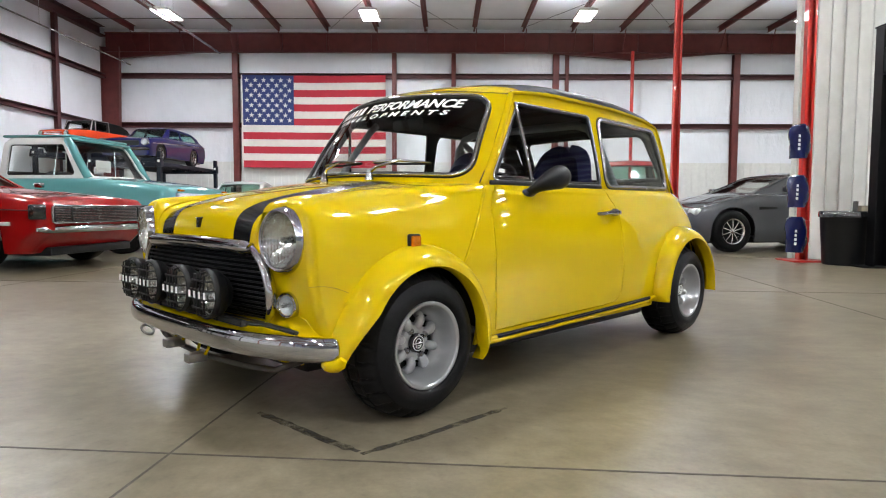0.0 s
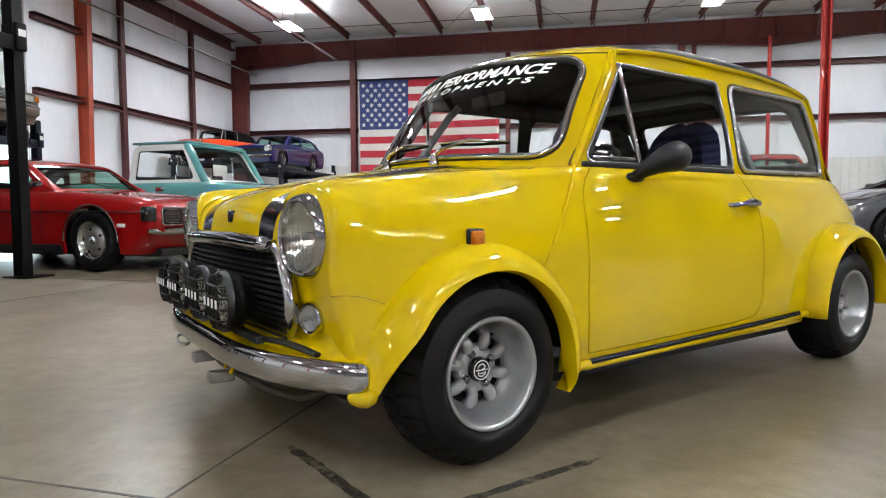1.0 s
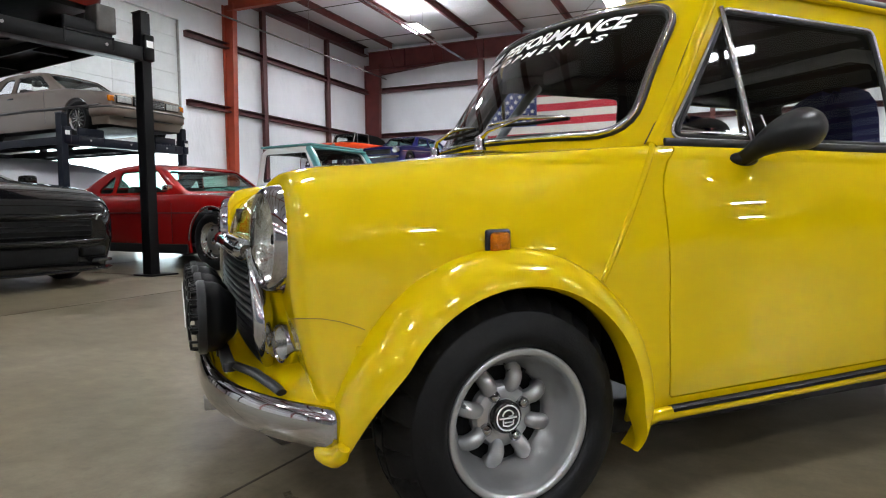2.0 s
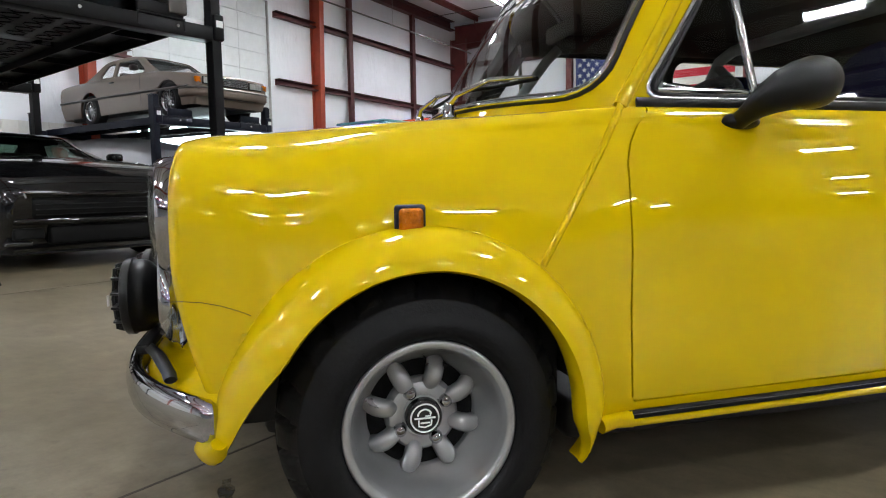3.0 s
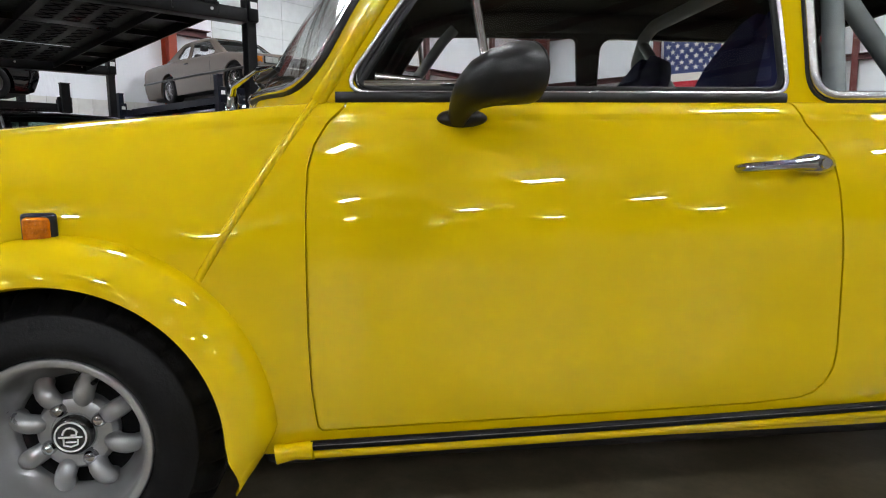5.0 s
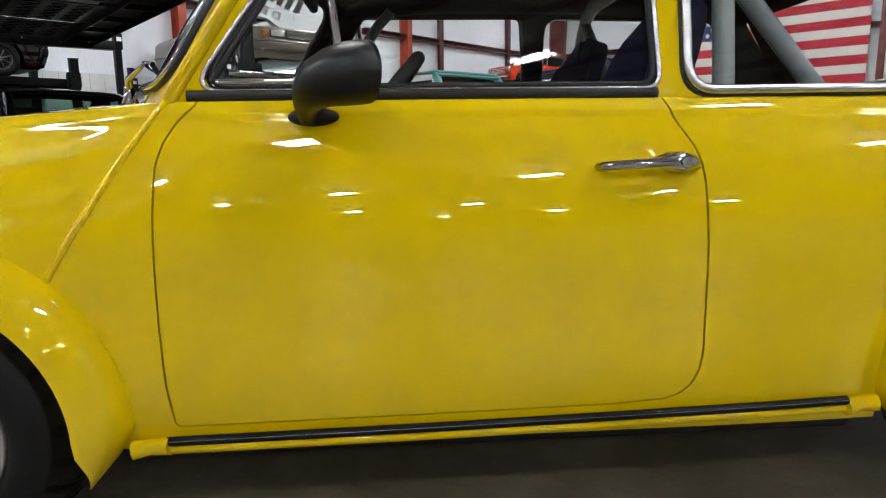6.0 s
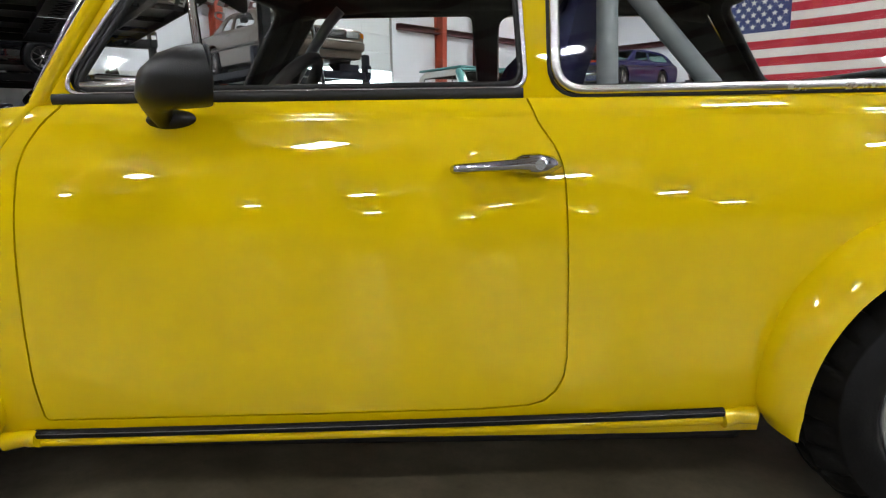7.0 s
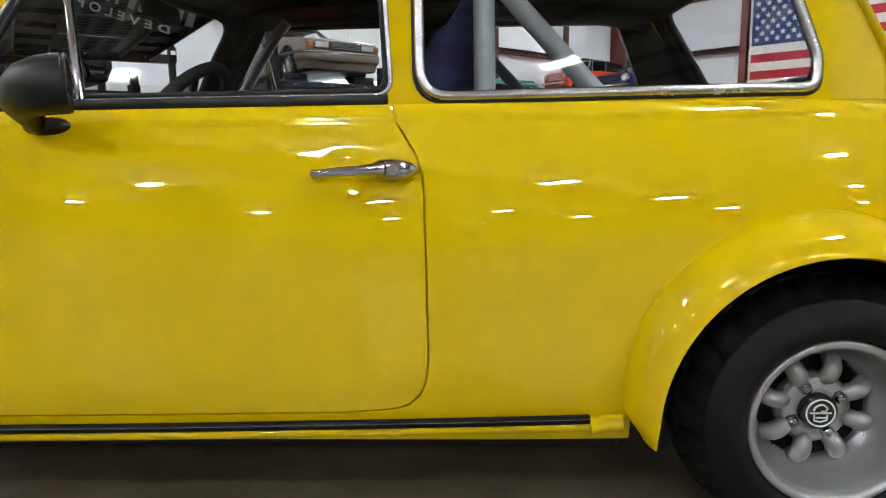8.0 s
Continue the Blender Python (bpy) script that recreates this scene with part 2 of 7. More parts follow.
def sd_poly(px, pz, poly, r=0.0):
    """Signed distance to a polygon whose corners are rounded by r (inside negative)."""
    pts = np.asarray(poly, float)
    if r:
        area = 0.5 * sum(pts[i - 1][0] * pts[i][1] - pts[i][0] * pts[i - 1][1] for i in range(len(pts)))
        q = []
        for i in range(len(pts)):
            a, b, c = pts[i - 1], pts[i], pts[(i + 1) % len(pts)]
            d1, d2 = (b - a) / np.linalg.norm(b - a), (c - b) / np.linalg.norm(c - b)
            sg = 1 if area > 0 else -1
            n1, n2 = np.array([-d1[1], d1[0]]) * sg, np.array([-d2[1], d2[0]]) * sg
            q.append(b + (n1 + n2) * r / (1 + n1 @ n2))
        pts = np.array(q)
    best = np.full(np.shape(px), 1e9)
    inside = np.zeros(np.shape(px), bool)
    for i in range(len(pts)):
        a, b = pts[i - 1], pts[i]
        e = b - a
        wx, wz = px - a[0], pz - a[1]
        t = np.clip((wx * e[0] + wz * e[1]) / (e @ e), 0, 1)
        best = np.minimum(best, np.hypot(wx - e[0] * t, wz - e[1] * t))
        cr = (a[1] > pz) != (b[1] > pz)
        xi = a[0] + (pz - a[1]) / np.where(b[1] == a[1], 1e-9, b[1] - a[1]) * e[0]
        inside ^= cr & (px < xi)
    return np.where(inside, -best, best) - r


def grid_normals(P, out):
    """Unit normals of a grid of points, turned to point away from out (a point or grid of points)."""
    du = np.gradient(P, axis=0)
    dv = np.gradient(P, axis=1)
    N = np.cross(du, dv)
    N /= np.maximum(np.linalg.norm(N, axis=2, keepdims=True), 1e-9)
    s = np.sign(np.median(np.sum(N * (P - out), axis=2)))
    return N * (s if s else 1)


def clip(P, N, f, rim=0.0, lift=0.0):
    """The part of a grid surface where f < 0, with a clean cut edge, folded inwards by rim and lifted by lift."""
    ni, nj = f.shape
    Q = P + N * lift
    vs, ns, ids, cuts, faces, edges = [], [], {}, {}, [], []

    def gv(i, j):
        k = ids.get((i, j))
        if k is None:
            k = ids[(i, j)] = len(vs)
            vs.append(Q[i, j])
            ns.append(N[i, j])
        return k

    def cv(a, b):
        key = (a, b) if a < b else (b, a)
        k = cuts.get(key)
        if k is None:
            a, b = key
            t = f[a] / (f[a] - f[b])
            k = cuts[key] = len(vs)
            vs.append(Q[a] * (1 - t) + Q[b] * t)
            ns.append(N[a] * (1 - t) + N[b] * t)
        return k

    neg = f < 0
    cnt = neg[:-1, :-1].astype(int) + neg[1:, :-1] + neg[1:, 1:] + neg[:-1, 1:]
    for i, j in zip(*np.nonzero(cnt)):
        c = ((i, j), (i + 1, j), (i + 1, j + 1), (i, j + 1))
        if cnt[i, j] == 4:
            faces.append([gv(*p) for p in c])
            continue
        poly, tags = [], []
        for a, b in zip(c, c[1:] + c[:1]):
            if neg[a]:
                poly.append(gv(*a)), tags.append(0)
            if neg[a] != neg[b]:
                poly.append(cv(a, b)), tags.append(1)
        if len(poly) > 2:
            faces.append(poly)
            for k in range(len(poly)):
                if tags[k] and tags[(k + 1) % len(poly)]:
                    edges.append((poly[k], poly[(k + 1) % len(poly)]))
    # turn all faces to agree with the normals
    va, na = np.array(vs), np.array(ns)
    out = []
    for q in faces:
        n = np.cross(va[q[1]] - va[q[0]], va[q[2]] - va[q[0]])
        out.append(q if n @ na[q[0]] >= 0 else q[::-1])
    faces = out
    if rim:
        dup = {}

        def low(k):
            if k not in dup:
                dup[k] = len(vs)
                vs.append(va[k])
                vs.append(va[k] - na[k] * rim)
            return dup[k]
        for a, b in edges:
            p, q = low(a), low(b)
            faces.append((p, q, q + 1, p + 1))
    return [tuple(v) for v in vs], [tuple(q) for q in faces]


def outline_tube(P_of, poly, r, rad, step=0.02, n=8, squash=1.0):
    """A closed bar along a rounded polygon in a plane, put on a surface by P_of(x, z)."""
    return tube([P_of(x, z) for x, z in rounded(poly, r, step)], rad, n, True, squash)


def rounded(poly, r, step=0.03):
    """Points along a polygon with rounded corners."""
    pts = [Vector(p) for p in poly]
    out = []
    for i in range(len(pts)):
        a, b, c = pts[i - 1], pts[i], pts[(i + 1) % len(pts)]
        d1, d2 = (a - b), (c - b)
        ang = d1.angle(d2)
        t = min(r / math.tan(ang / 2), d1.length * 0.49, d2.length * 0.49)
        p, q = b + d1.normalized() * t, b + d2.normalized() * t
        for k in range(7):
            s = k / 6
            out.append(p * (1 - s) ** 2 + b * 2 * s * (1 - s) + q * s * s)
    full = []
    for i in range(len(out)):
        a, b = out[i], out[(i + 1) % len(out)]
        m = max(1, int((b - a).length / step))
        full += [a + (b - a) * (k / m) for k in range(m)]
    return [tuple(p) for p in full]


ROOM = pose(0, 0, 0, 0, 0, -45.5)       # the hall stands turned against the yellow car


def room(u, v, z=0.0, turn=0.0):
    return ROOM @ pose(u, v, z, 0, 0, turn)

# ---- the hall ----
LEFT, FLAG, RIGHT, BACK, EAVE = -13.48, 24.0, 42.0, -40.0, 7.93


def slab(name, geo, mat, label="", category="", turn=True, smooth=False):
    ob = part(name, geo, mat, None, "", smooth)
    ob.matrix_basis = ROOM
    return tagged(ob, label, category, "", "structure")


def build_hall():
    slab("floor", box(LEFT - 0.3, RIGHT + 0.3, BACK - 0.3, FLAG + 0.3, -0.3, 0.0), "concrete", "polished beige concrete floor with saw-cut joints", "floor")
    slab("ceiling", box(LEFT - 0.3, RIGHT + 0.3, BACK - 0.3, FLAG + 0.3, EAVE, EAVE + 0.2), "roof_foil", "white insulated metal roof lining", "ceiling")
    slab("wall_flag", box(LEFT, RIGHT, FLAG, FLAG + 0.25, 0, EAVE), "foil", "white vinyl-faced insulated wall", "wall")
    slab("wall_back", box(LEFT, RIGHT, BACK - 0.25, BACK, 0, EAVE), "foil", "white vinyl-faced insulated wall", "wall")
    slab("wall_far", box(RIGHT, RIGHT + 0.25, BACK - 0.25, FLAG + 0.25, 0, EAVE), "foil", "white vinyl-faced insulated wall", "wall")
    # the wall with the overhead door: an opening runs through it
    d0, d1, dz = 8.3, 12.8, 6.3
    geo = join(box(LEFT - 0.25, LEFT, BACK - 0.25, d0, 0, EAVE), box(LEFT - 0.25, LEFT, d1, FLAG + 0.25, 0, EAVE), box(LEFT - 0.25, LEFT, d0, d1, dz, EAVE))
    slab("wall_left", geo, "foil", "white insulated wall with a tall overhead door opening", "wall")
    # sectional door, drawn up part of the way
    door = thing("door_1", ROOM, "white sectional overhead door, partly raised", "door", "", "structure")
    z = 2.62
    while z < dz + 0.1:
        for k in range(4):
            a = d0 - 0.05 + k * 1.15
            g = box(LEFT - 0.16, LEFT - 0.11, a, a + 1.147, z, z + 0.525, 0.008)
            part("panel", g, "door_panel", door, "", False)
        z += 0.53
    for v in (d0 - 0.02, d1 - 0.03):
        part("track", box(LEFT - 0.10, LEFT - 0.02, v, v + 0.05, 0, EAVE - 0.3, 0.008), "steel", door, "galvanised door track", False)
    ob = part("backdrop", box(LEFT - 3.0, LEFT - 2.95, d0 - 4, d1 + 4, -0.2, 6), "day", None, "", False)
    ob.matrix_basis = ROOM
    tagged(ob, "bright daylight beyond the open door", "daylight", "", "structure")
    ob = part("ground", box(LEFT - 3.0, LEFT - 0.25, d0 - 4, d1 + 4, -0.25, -0.01), "concrete", None, "", False)
    ob.matrix_basis = ROOM
    tagged(ob, "pale concrete apron outside the door", "ground", "", "structure")
    # liner panels at the foot of the flag wall, with ribs
    g = [box(LEFT, RIGHT, FLAG - 0.03, FLAG - 0.003, 0, 2.53)]
    for k in range(180):
        u = LEFT + 0.15 + k * 0.305
        g.append(box(u, u + 0.05, FLAG - 0.05, FLAG - 0.028, 0, 2.53, 0.0))
    slab("trim_liner", join(*g), "liner", "ribbed white metal liner panels", "wall panel")
    g = [box(LEFT + 0.003, LEFT + 0.03, BACK, 8.1, 0, 2.2)]
    for k in range(157):
        v = BACK + 0.15 + k * 0.305
        g.append(box(LEFT + 0.028, LEFT + 0.05, v, v + 0.05, 0, 2.2))
    slab("trim_liner", join(*g), "liner", "ribbed white metal liner panels along the door wall", "wall panel")
    # saw-cut joints
    g = []
    slant = pose(-0.235, -0.81, 0, 0, 0, -4.8)
    for k in range(-2, 9):
        g.append(moved(box(3.45 * k - 0.004, 3.45 * k + 0.004, -30.0, 22.0, -0.01, 0.0012), slant))
    for k in range(-7, 6):
        g.append(moved(box(-11.0, 34.0, 3.9 * k - 0.004, 3.9 * k + 0.004, -0.01, 0.0016), slant))
    slab("trim_joint", join(*g), "joint", "dark saw-cut floor joints", "floor joint")


def i_beam(name, u0, v0, u1, v1, z0, z1, mat, width=0.2, label="", taper=0.0):
    """A steel I-section laid between two points of the plan."""
    d = Vector((u1 - u0, v1 - v0, 0))
    L = d.length
    m = pose(u0, v0, 0, 0, 0, math.degrees(math.atan2(d.y, d.x)))
    t = 0.02
    geo = [box(0, L, -width / 2, width / 2, z1 - t, z1), box(0, L, -0.006, 0.006, z0 + t, z1 - t), box(0, L, -width / 2, width / 2, z0, z0 + t)]
    for k in range(1, int(L / 1.8)):
        geo.append(box(k * 1.8 - 0.006, k * 1.8 + 0.006, -width / 2 + 0.01, width / 2 - 0.01, z0 + t, z1 - t))
    ob = part(name, moved(join(*geo), m), mat, None, "", False)
    ob.matrix_basis = ROOM
    return tagged(ob, label, "beam", "", "structure")


def column(u, v, mat, along_u=True, depth=0.42, top=EAVE - 0.7, low=0.28):
    """A tapered I column, narrow at its foot."""
    t = 0.02
    g = []
    w = 0.2
    f0, f1 = low, depth
    # outer flange, web, sloping inner flange
    g.append(box(0, t, -w / 2, w / 2, 0, top))
    web = ([(t, -0.006, 0), (f0, -0.006, 0), (f1, -0.006, top), (t, -0.006, top), (t, 0.006, 0), (f0, 0.006, 0), (f1, 0.006, top), (t, 0.006, top)], [(0, 1, 2, 3), (7, 6, 5, 4)])
    fl = ([(f0, -w / 2, 0), (f0 + t, -w / 2, 0), (f1 + t, -w / 2, top), (f1, -w / 2, top), (f0, w / 2, 0), (f0 + t, w / 2, 0), (f1 + t, w / 2, top), (f1, w / 2, top)],
          [(0, 1, 2, 3), (7, 6, 5, 4), (0, 4, 5, 1), (1, 5, 6, 2), (2, 6, 7, 3), (3, 7, 4, 0)])
    g += [web, fl, box(-0.01, f0 + 0.06, -w / 2 - 0.03, w / 2 + 0.03, 0, 0.025)]
    ob = part("trim_column", moved(join(*g), pose(u, v, 0, 0, 0, 0 if along_u else -90)), mat, None, "", False)
    ob.matrix_basis = ROOM
    return tagged(ob, "red primed steel portal column", "column", "", "structure")


def bar(u0, u1, v0, v1, z0, z1, mat, name="trim_girt", label="dark red steel wall girt"):
    """A C-section rail: web with two lips."""
    du, dv = u1 - u0, v1 - v0
    t = 0.012
    if du > dv:
        g = join(box(u0, u1, v1 - t, v1, z0, z1), box(u0, u1, v0, v1 - t, z1 - t, z1), box(u0, u1, v0, v1 - t, z0, z0 + t), box(u0, u1, v0, v0 + t, z0 + t, z0 + 0.05))
    else:
        g = join(box(u0, u0 + t, v0, v1, z0, z1), box(u0 + t, u1, v0, v1, z1 - t, z1), box(u0 + t, u1, v0, v1, z0, z0 + t), box(u1 - t, u1, v0, v1, z0 + t, z0 + 0.05))
    ob = part(name, g, mat, None, "", False)
    ob.matrix_basis = ROOM
    return tagged(ob, label, "girt", "", "structure")


def build_frame():
    for z in (3.92, 5.92):
        bar(LEFT + 0.5, RIGHT, FLAG - 0.2, FLAG - 0.005, z, z + 0.2, "girt")
        bar(LEFT + 0.004, LEFT + 0.2, 12.95, FLAG - 0.3, z - 0.06, z + 0.12, "girt")
        bar(LEFT + 0.004, LEFT + 0.2, BACK, 8.15, z - 0.06, z + 0.12, "girt")
    # portal columns and rafters
    for v in (14.68, 7.05, -1.0, -8.5, -16.0, -24.0, -32.0):
        column(LEFT + 0.01, v, "orange_steel")
        if v != 7.05:
            i_beam("trim_rafter", LEFT + 0.2, v, RIGHT, v, EAVE - 0.9, EAVE - 0.2, "orange_steel", 0.2, "red primed steel rafter")
    column(LEFT + 0.02, FLAG - 0.35, "red_steel", True, 0.75, EAVE - 0.8, 0.6)
    i_beam("trim_rafter", LEFT + 0.2, FLAG - 0.32, RIGHT, FLAG - 0.32, 6.92, 7.69, "red_steel", 0.22, "dark red steel rafter along the end wall")
    # haunches under the end rafter
    for u0, u1, dz in ((LEFT + 0.75, LEFT + 4.0, 0.25), (8.16 + 0.1, 8.16 - 3.6, 0.29), (8.16 - 0.1, 8.16 + 3.6, 0.29)):
        g = ([(u0, FLAG - 0.33, 6.92), (u1, FLAG - 0.33, 6.92), (u0, FLAG - 0.33, 6.92 - dz), (u0, FLAG - 0.31, 6.92), (u1, FLAG - 0.31, 6.92), (u0, FLAG - 0.31, 6.92 - dz),
              (u0, FLAG - 0.43, 6.92 - dz), (u1, FLAG - 0.43, 6.92), (u0, FLAG - 0.21, 6.92 - dz), (u1, FLAG - 0.21, 6.92)], [(0, 1, 2), (3, 5, 4), (6, 7, 9, 8)])
        ob = part("trim_haunch", g, "red_steel", None, "", False)
        ob.matrix_basis = ROOM
        tagged(ob, "sloping haunch under the rafter", "beam", "", "structure")
    # wind posts of the end wall
    for u, w in ((-8.06, 0.24), (-1.56, 0.18), (0.87, 0.18), (5.05, 0.24), (5.5, 0.13), (12.4, 0.26), (19.1, 0.24), (26.0, 0.24), (33.0, 0.24)):
        bar_geo = join(box(u - w / 2, u + w / 2, FLAG - 0.26, FLAG - 0.245, 0, 6.92), box(u - 0.008, u + 0.008, FLAG - 0.245, FLAG - 0.055, 0, 6.92), box(u - w / 2, u + w / 2, FLAG - 0.055, FLAG - 0.04, 0, 6.92))
        ob = part("trim_post", bar_geo, "red_steel", None, "", False)
        ob.matrix_basis = ROOM
        tagged(ob, "dark red steel wind post", "post", "", "structure")
    for v in (16.4, 20.35):
        g = join(box(LEFT + 0.205, LEFT + 0.22, v - 0.1, v + 0.1, 0, EAVE - 0.3), box(LEFT + 0.02, LEFT + 0.205, v - 0.008, v + 0.008, 0, EAVE - 0.3))
        ob = part("trim_post", g, "girt", None, "", False)
        ob.matrix_basis = ROOM
        tagged(ob, "dark red steel wall post", "post", "", "structure")
    # purlins along the roof
    for k in range(28):
        u = LEFT + 1.42 + k * 1.966
        g = join(box(u - 0.1, u + 0.1, BACK, FLAG - 0.45, EAVE - 0.012, EAVE - 0.003), box(u - 0.01, u + 0.01, BACK, FLAG - 0.45, EAVE - 0.19, EAVE - 0.012),
                 box(u - 0.06, u + 0.02, BACK, FLAG - 0.45, EAVE - 0.2, EAVE - 0.19))
        ob = part("trim_purlin", g, "red_steel", None, "", False)
        ob.matrix_basis = ROOM
        tagged(ob, "dark red steel roof purlin", "purlin", "", "structure")
    # eave strut along the left wall
    bar(LEFT + 0.004, LEFT + 0.25, BACK, FLAG - 0.4, EAVE - 0.42, EAVE - 0.02, "girt", "trim_eave", "dark red eave strut")


def rod(points, r, mat, name, label, category, n=6):
    ob = part(name, tube(points, r, n), mat)
    ob.matrix_basis = ROOM
    return tagged(ob, label, category)


def high_bay(u, v, z=7.1):
    lamp = thing("ceiling_light", room(u, v, z), "white rectangular high-bay light hanging from the roof", "light", "high-bay lights")
    part("housing", join(box(-0.19, 0.19, -0.62, 0.62, 0.045, 0.075, 0.01), box(-0.30, -0.285, -0.62, 0.62, -0.035, 0.045, 0.004), box(0.285, 0.30, -0.62, 0.62, -0.035, 0.045, 0.004),
                         box(-0.285, 0.285, -0.62, -0.605, -0.035, 0.045, 0.004), box(-0.285, 0.285, 0.605, 0.62, -0.035, 0.045, 0.004), box(-0.08, 0.08, -0.25, 0.25, 0.075, 0.13, 0.01)), "liner", lamp, "white steel housing", False)
    for x in (-0.195, -0.065, 0.065, 0.195):
        part("tube", box(x - 0.042, x + 0.042, -0.575, 0.575, -0.02, 0.03, 0.012), "lamp", lamp, "glowing tube", False)
    for s in (-1, 1):
        part("cable", tube([(0, s * 0.5, 0.075), (0, s * 0.5, EAVE - z)], 0.004, 5), "steel", lamp)
    return lamp


build_hall()
build_frame()
first = high_bay(-8.8, 19.15)
for v in (19.15, 10.4, 2.0, -6.4, -14.6, -22.8):
    for u in (-8.8, -2.0, 5.2, 12.8, 20.0, 27.2):
        if (u, v) != (-8.8, 19.15) and not (u > 16 and v > 5):
            copy_thing(first, room(u, v, 7.1))

# ---- the yellow car: front axle at x = 0, nose towards -x, centre line y = 0 ----
MINI_Y = 0.035
mini = thing("small_car", pose(0, MINI_Y, 0), "glossy yellow two-door small car with black bonnet stripes", "car")


def eased(fn, x):
    """A line through points, averaged over a stretch of the body so that its curvature runs smoothly."""
    x = np.asarray(x, float)
    h = 0.10 * np.clip((x + 0.36) / 0.3, 0, 1) * np.clip((2.22 - x) / 0.3, 0, 1)
    k = np.linspace(-1, 1, 13)
    w = (1 - k * k) ** 2
    return sum(wi * fn(x + h * ki) for wi, ki in zip(w, k)) / w.sum()


def m_width(x):
    w = eased(lambda q: curve1(q, [-0.44, -0.3, 0.0, 0.4, 1.0, 1.4, 1.8, 2.1, 2.3, 2.45], [0.678, 0.690, 0.702, 0.712, 0.720, 0.719, 0.708, 0.688, 0.655, 0.62]), x)
    d = np.clip(-0.405 - x, 0, 0.0319)
    e = np.clip(x - 2.30, 0, 0.149)
    return w - (0.032 - np.sqrt(0.032**2 - d**2)) - (0.15 - np.sqrt(0.15**2 - e**2))


def m_bend(y):
    """How far the front panel lies back at the lamps."""
    t = np.clip((np.abs(y) - 0.41) / 0.13, 0, 1)
    return 0.027 * t * t * (3 - 2 * t)


def m_crown(x):
    return eased(lambda q: curve1(q, [-0.437, -0.43, -0.415, -0.32, -0.18, -0.046, 0.117, 0.278, 0.45, 1.36, 2.05, 2.2, 2.35, 2.42, 2.45],
                                  [0.722, 0.738, 0.752, 0.766, 0.775, 0.785, 0.793, 0.802, 0.811, 0.811, 0.809, 0.80, 0.765, 0.70, 0.62]), x)


def m_crown_y(x):
    return eased(lambda q: curve1(q, [-0.437, -0.2, 0.0, 0.2, 0.40, 0.5, 1.36, 1.8, 2.05, 2.3, 2.45], [0.40, 0.45, 0.49, 0.545, 0.612, 0.622, 0.614, 0.602, 0.582, 0.51, 0.45]), x)


def m_centre(x):
    return curve1(x, [-0.437, -0.432, -0.418, -0.385, -0.31, -0.15, 0.0, 0.2, 0.4, 2.2, 2.35, 2.45], [0.596, 0.645, 0.690, 0.722, 0.752, 0.788, 0.811, 0.832, 0.835, 0.82, 0.78, 0.64])


SHOULDER = np.concatenate([np.linspace(0, 0.86, 20)[1:], np.sin(np.linspace(math.asin(0.86 ** 2), math.pi / 2, 15)[1:]) ** 0.5])


def m_section(x):
    """Half a cross section from the sill up over the shoulder to the centre line: rows of (Y, z).
    The wing rounds over; the door leans in steadily and turns over tightly under the waist."""
    W, zt, yc, zc = m_width(x), m_crown(x), m_crown_y(x), m_centre(x)
    k = float(np.clip((x + 0.25) / 0.60, 0, 1))
    k = k * k * (3 - 2 * k)
    z0 = 0.55 - 0.055 * k
    z = np.linspace(0.20, z0, 30)
    rows = [(W - 0.022 * np.clip((0.36 - z) / 0.16, 0, 1) ** 2, z)]
    th = np.linspace(0, math.pi / 2, 34)[1:]
    n = 2 / (2.5 + 0.8 * float(np.clip((-0.25 - x) / 0.15, 0, 1)))
    drop = 0.66 * SHOULDER ** 2 + 0.34 * (1 - (1 - np.minimum(SHOULDER, 1.0) ** 4) ** 0.25)
    lift = np.clip((SHOULDER - 0.885) / 0.04, 0, 1) * np.clip((1.0 - SHOULDER) / 0.012, 0, 1)
    drop = drop - 0.036 * lift * lift * (3 - 2 * lift)
    Y = (yc + (W - yc) * np.cos(th) ** n) * (1 - k) + (W - (W - yc) * drop) * k
    Z = z0 + (zt - z0) * (np.sin(th) ** n * (1 - k) + SHOULDER * k)
    rows.append((Y, Z))
    s = np.linspace(0, 1, 30)[1:]
    rows.append((yc * (1 - s), zt + (zc - zt) * (1 - (1 - s) ** 2)))
    return np.concatenate([r[0] for r in rows]), np.concatenate([r[1] for r in rows])


def m_side(x, z):
    """Half-width of the lower body at a height."""
    Y, Z = m_section(x)
    return float(np.interp(z, Z[:62], Y[:62]))


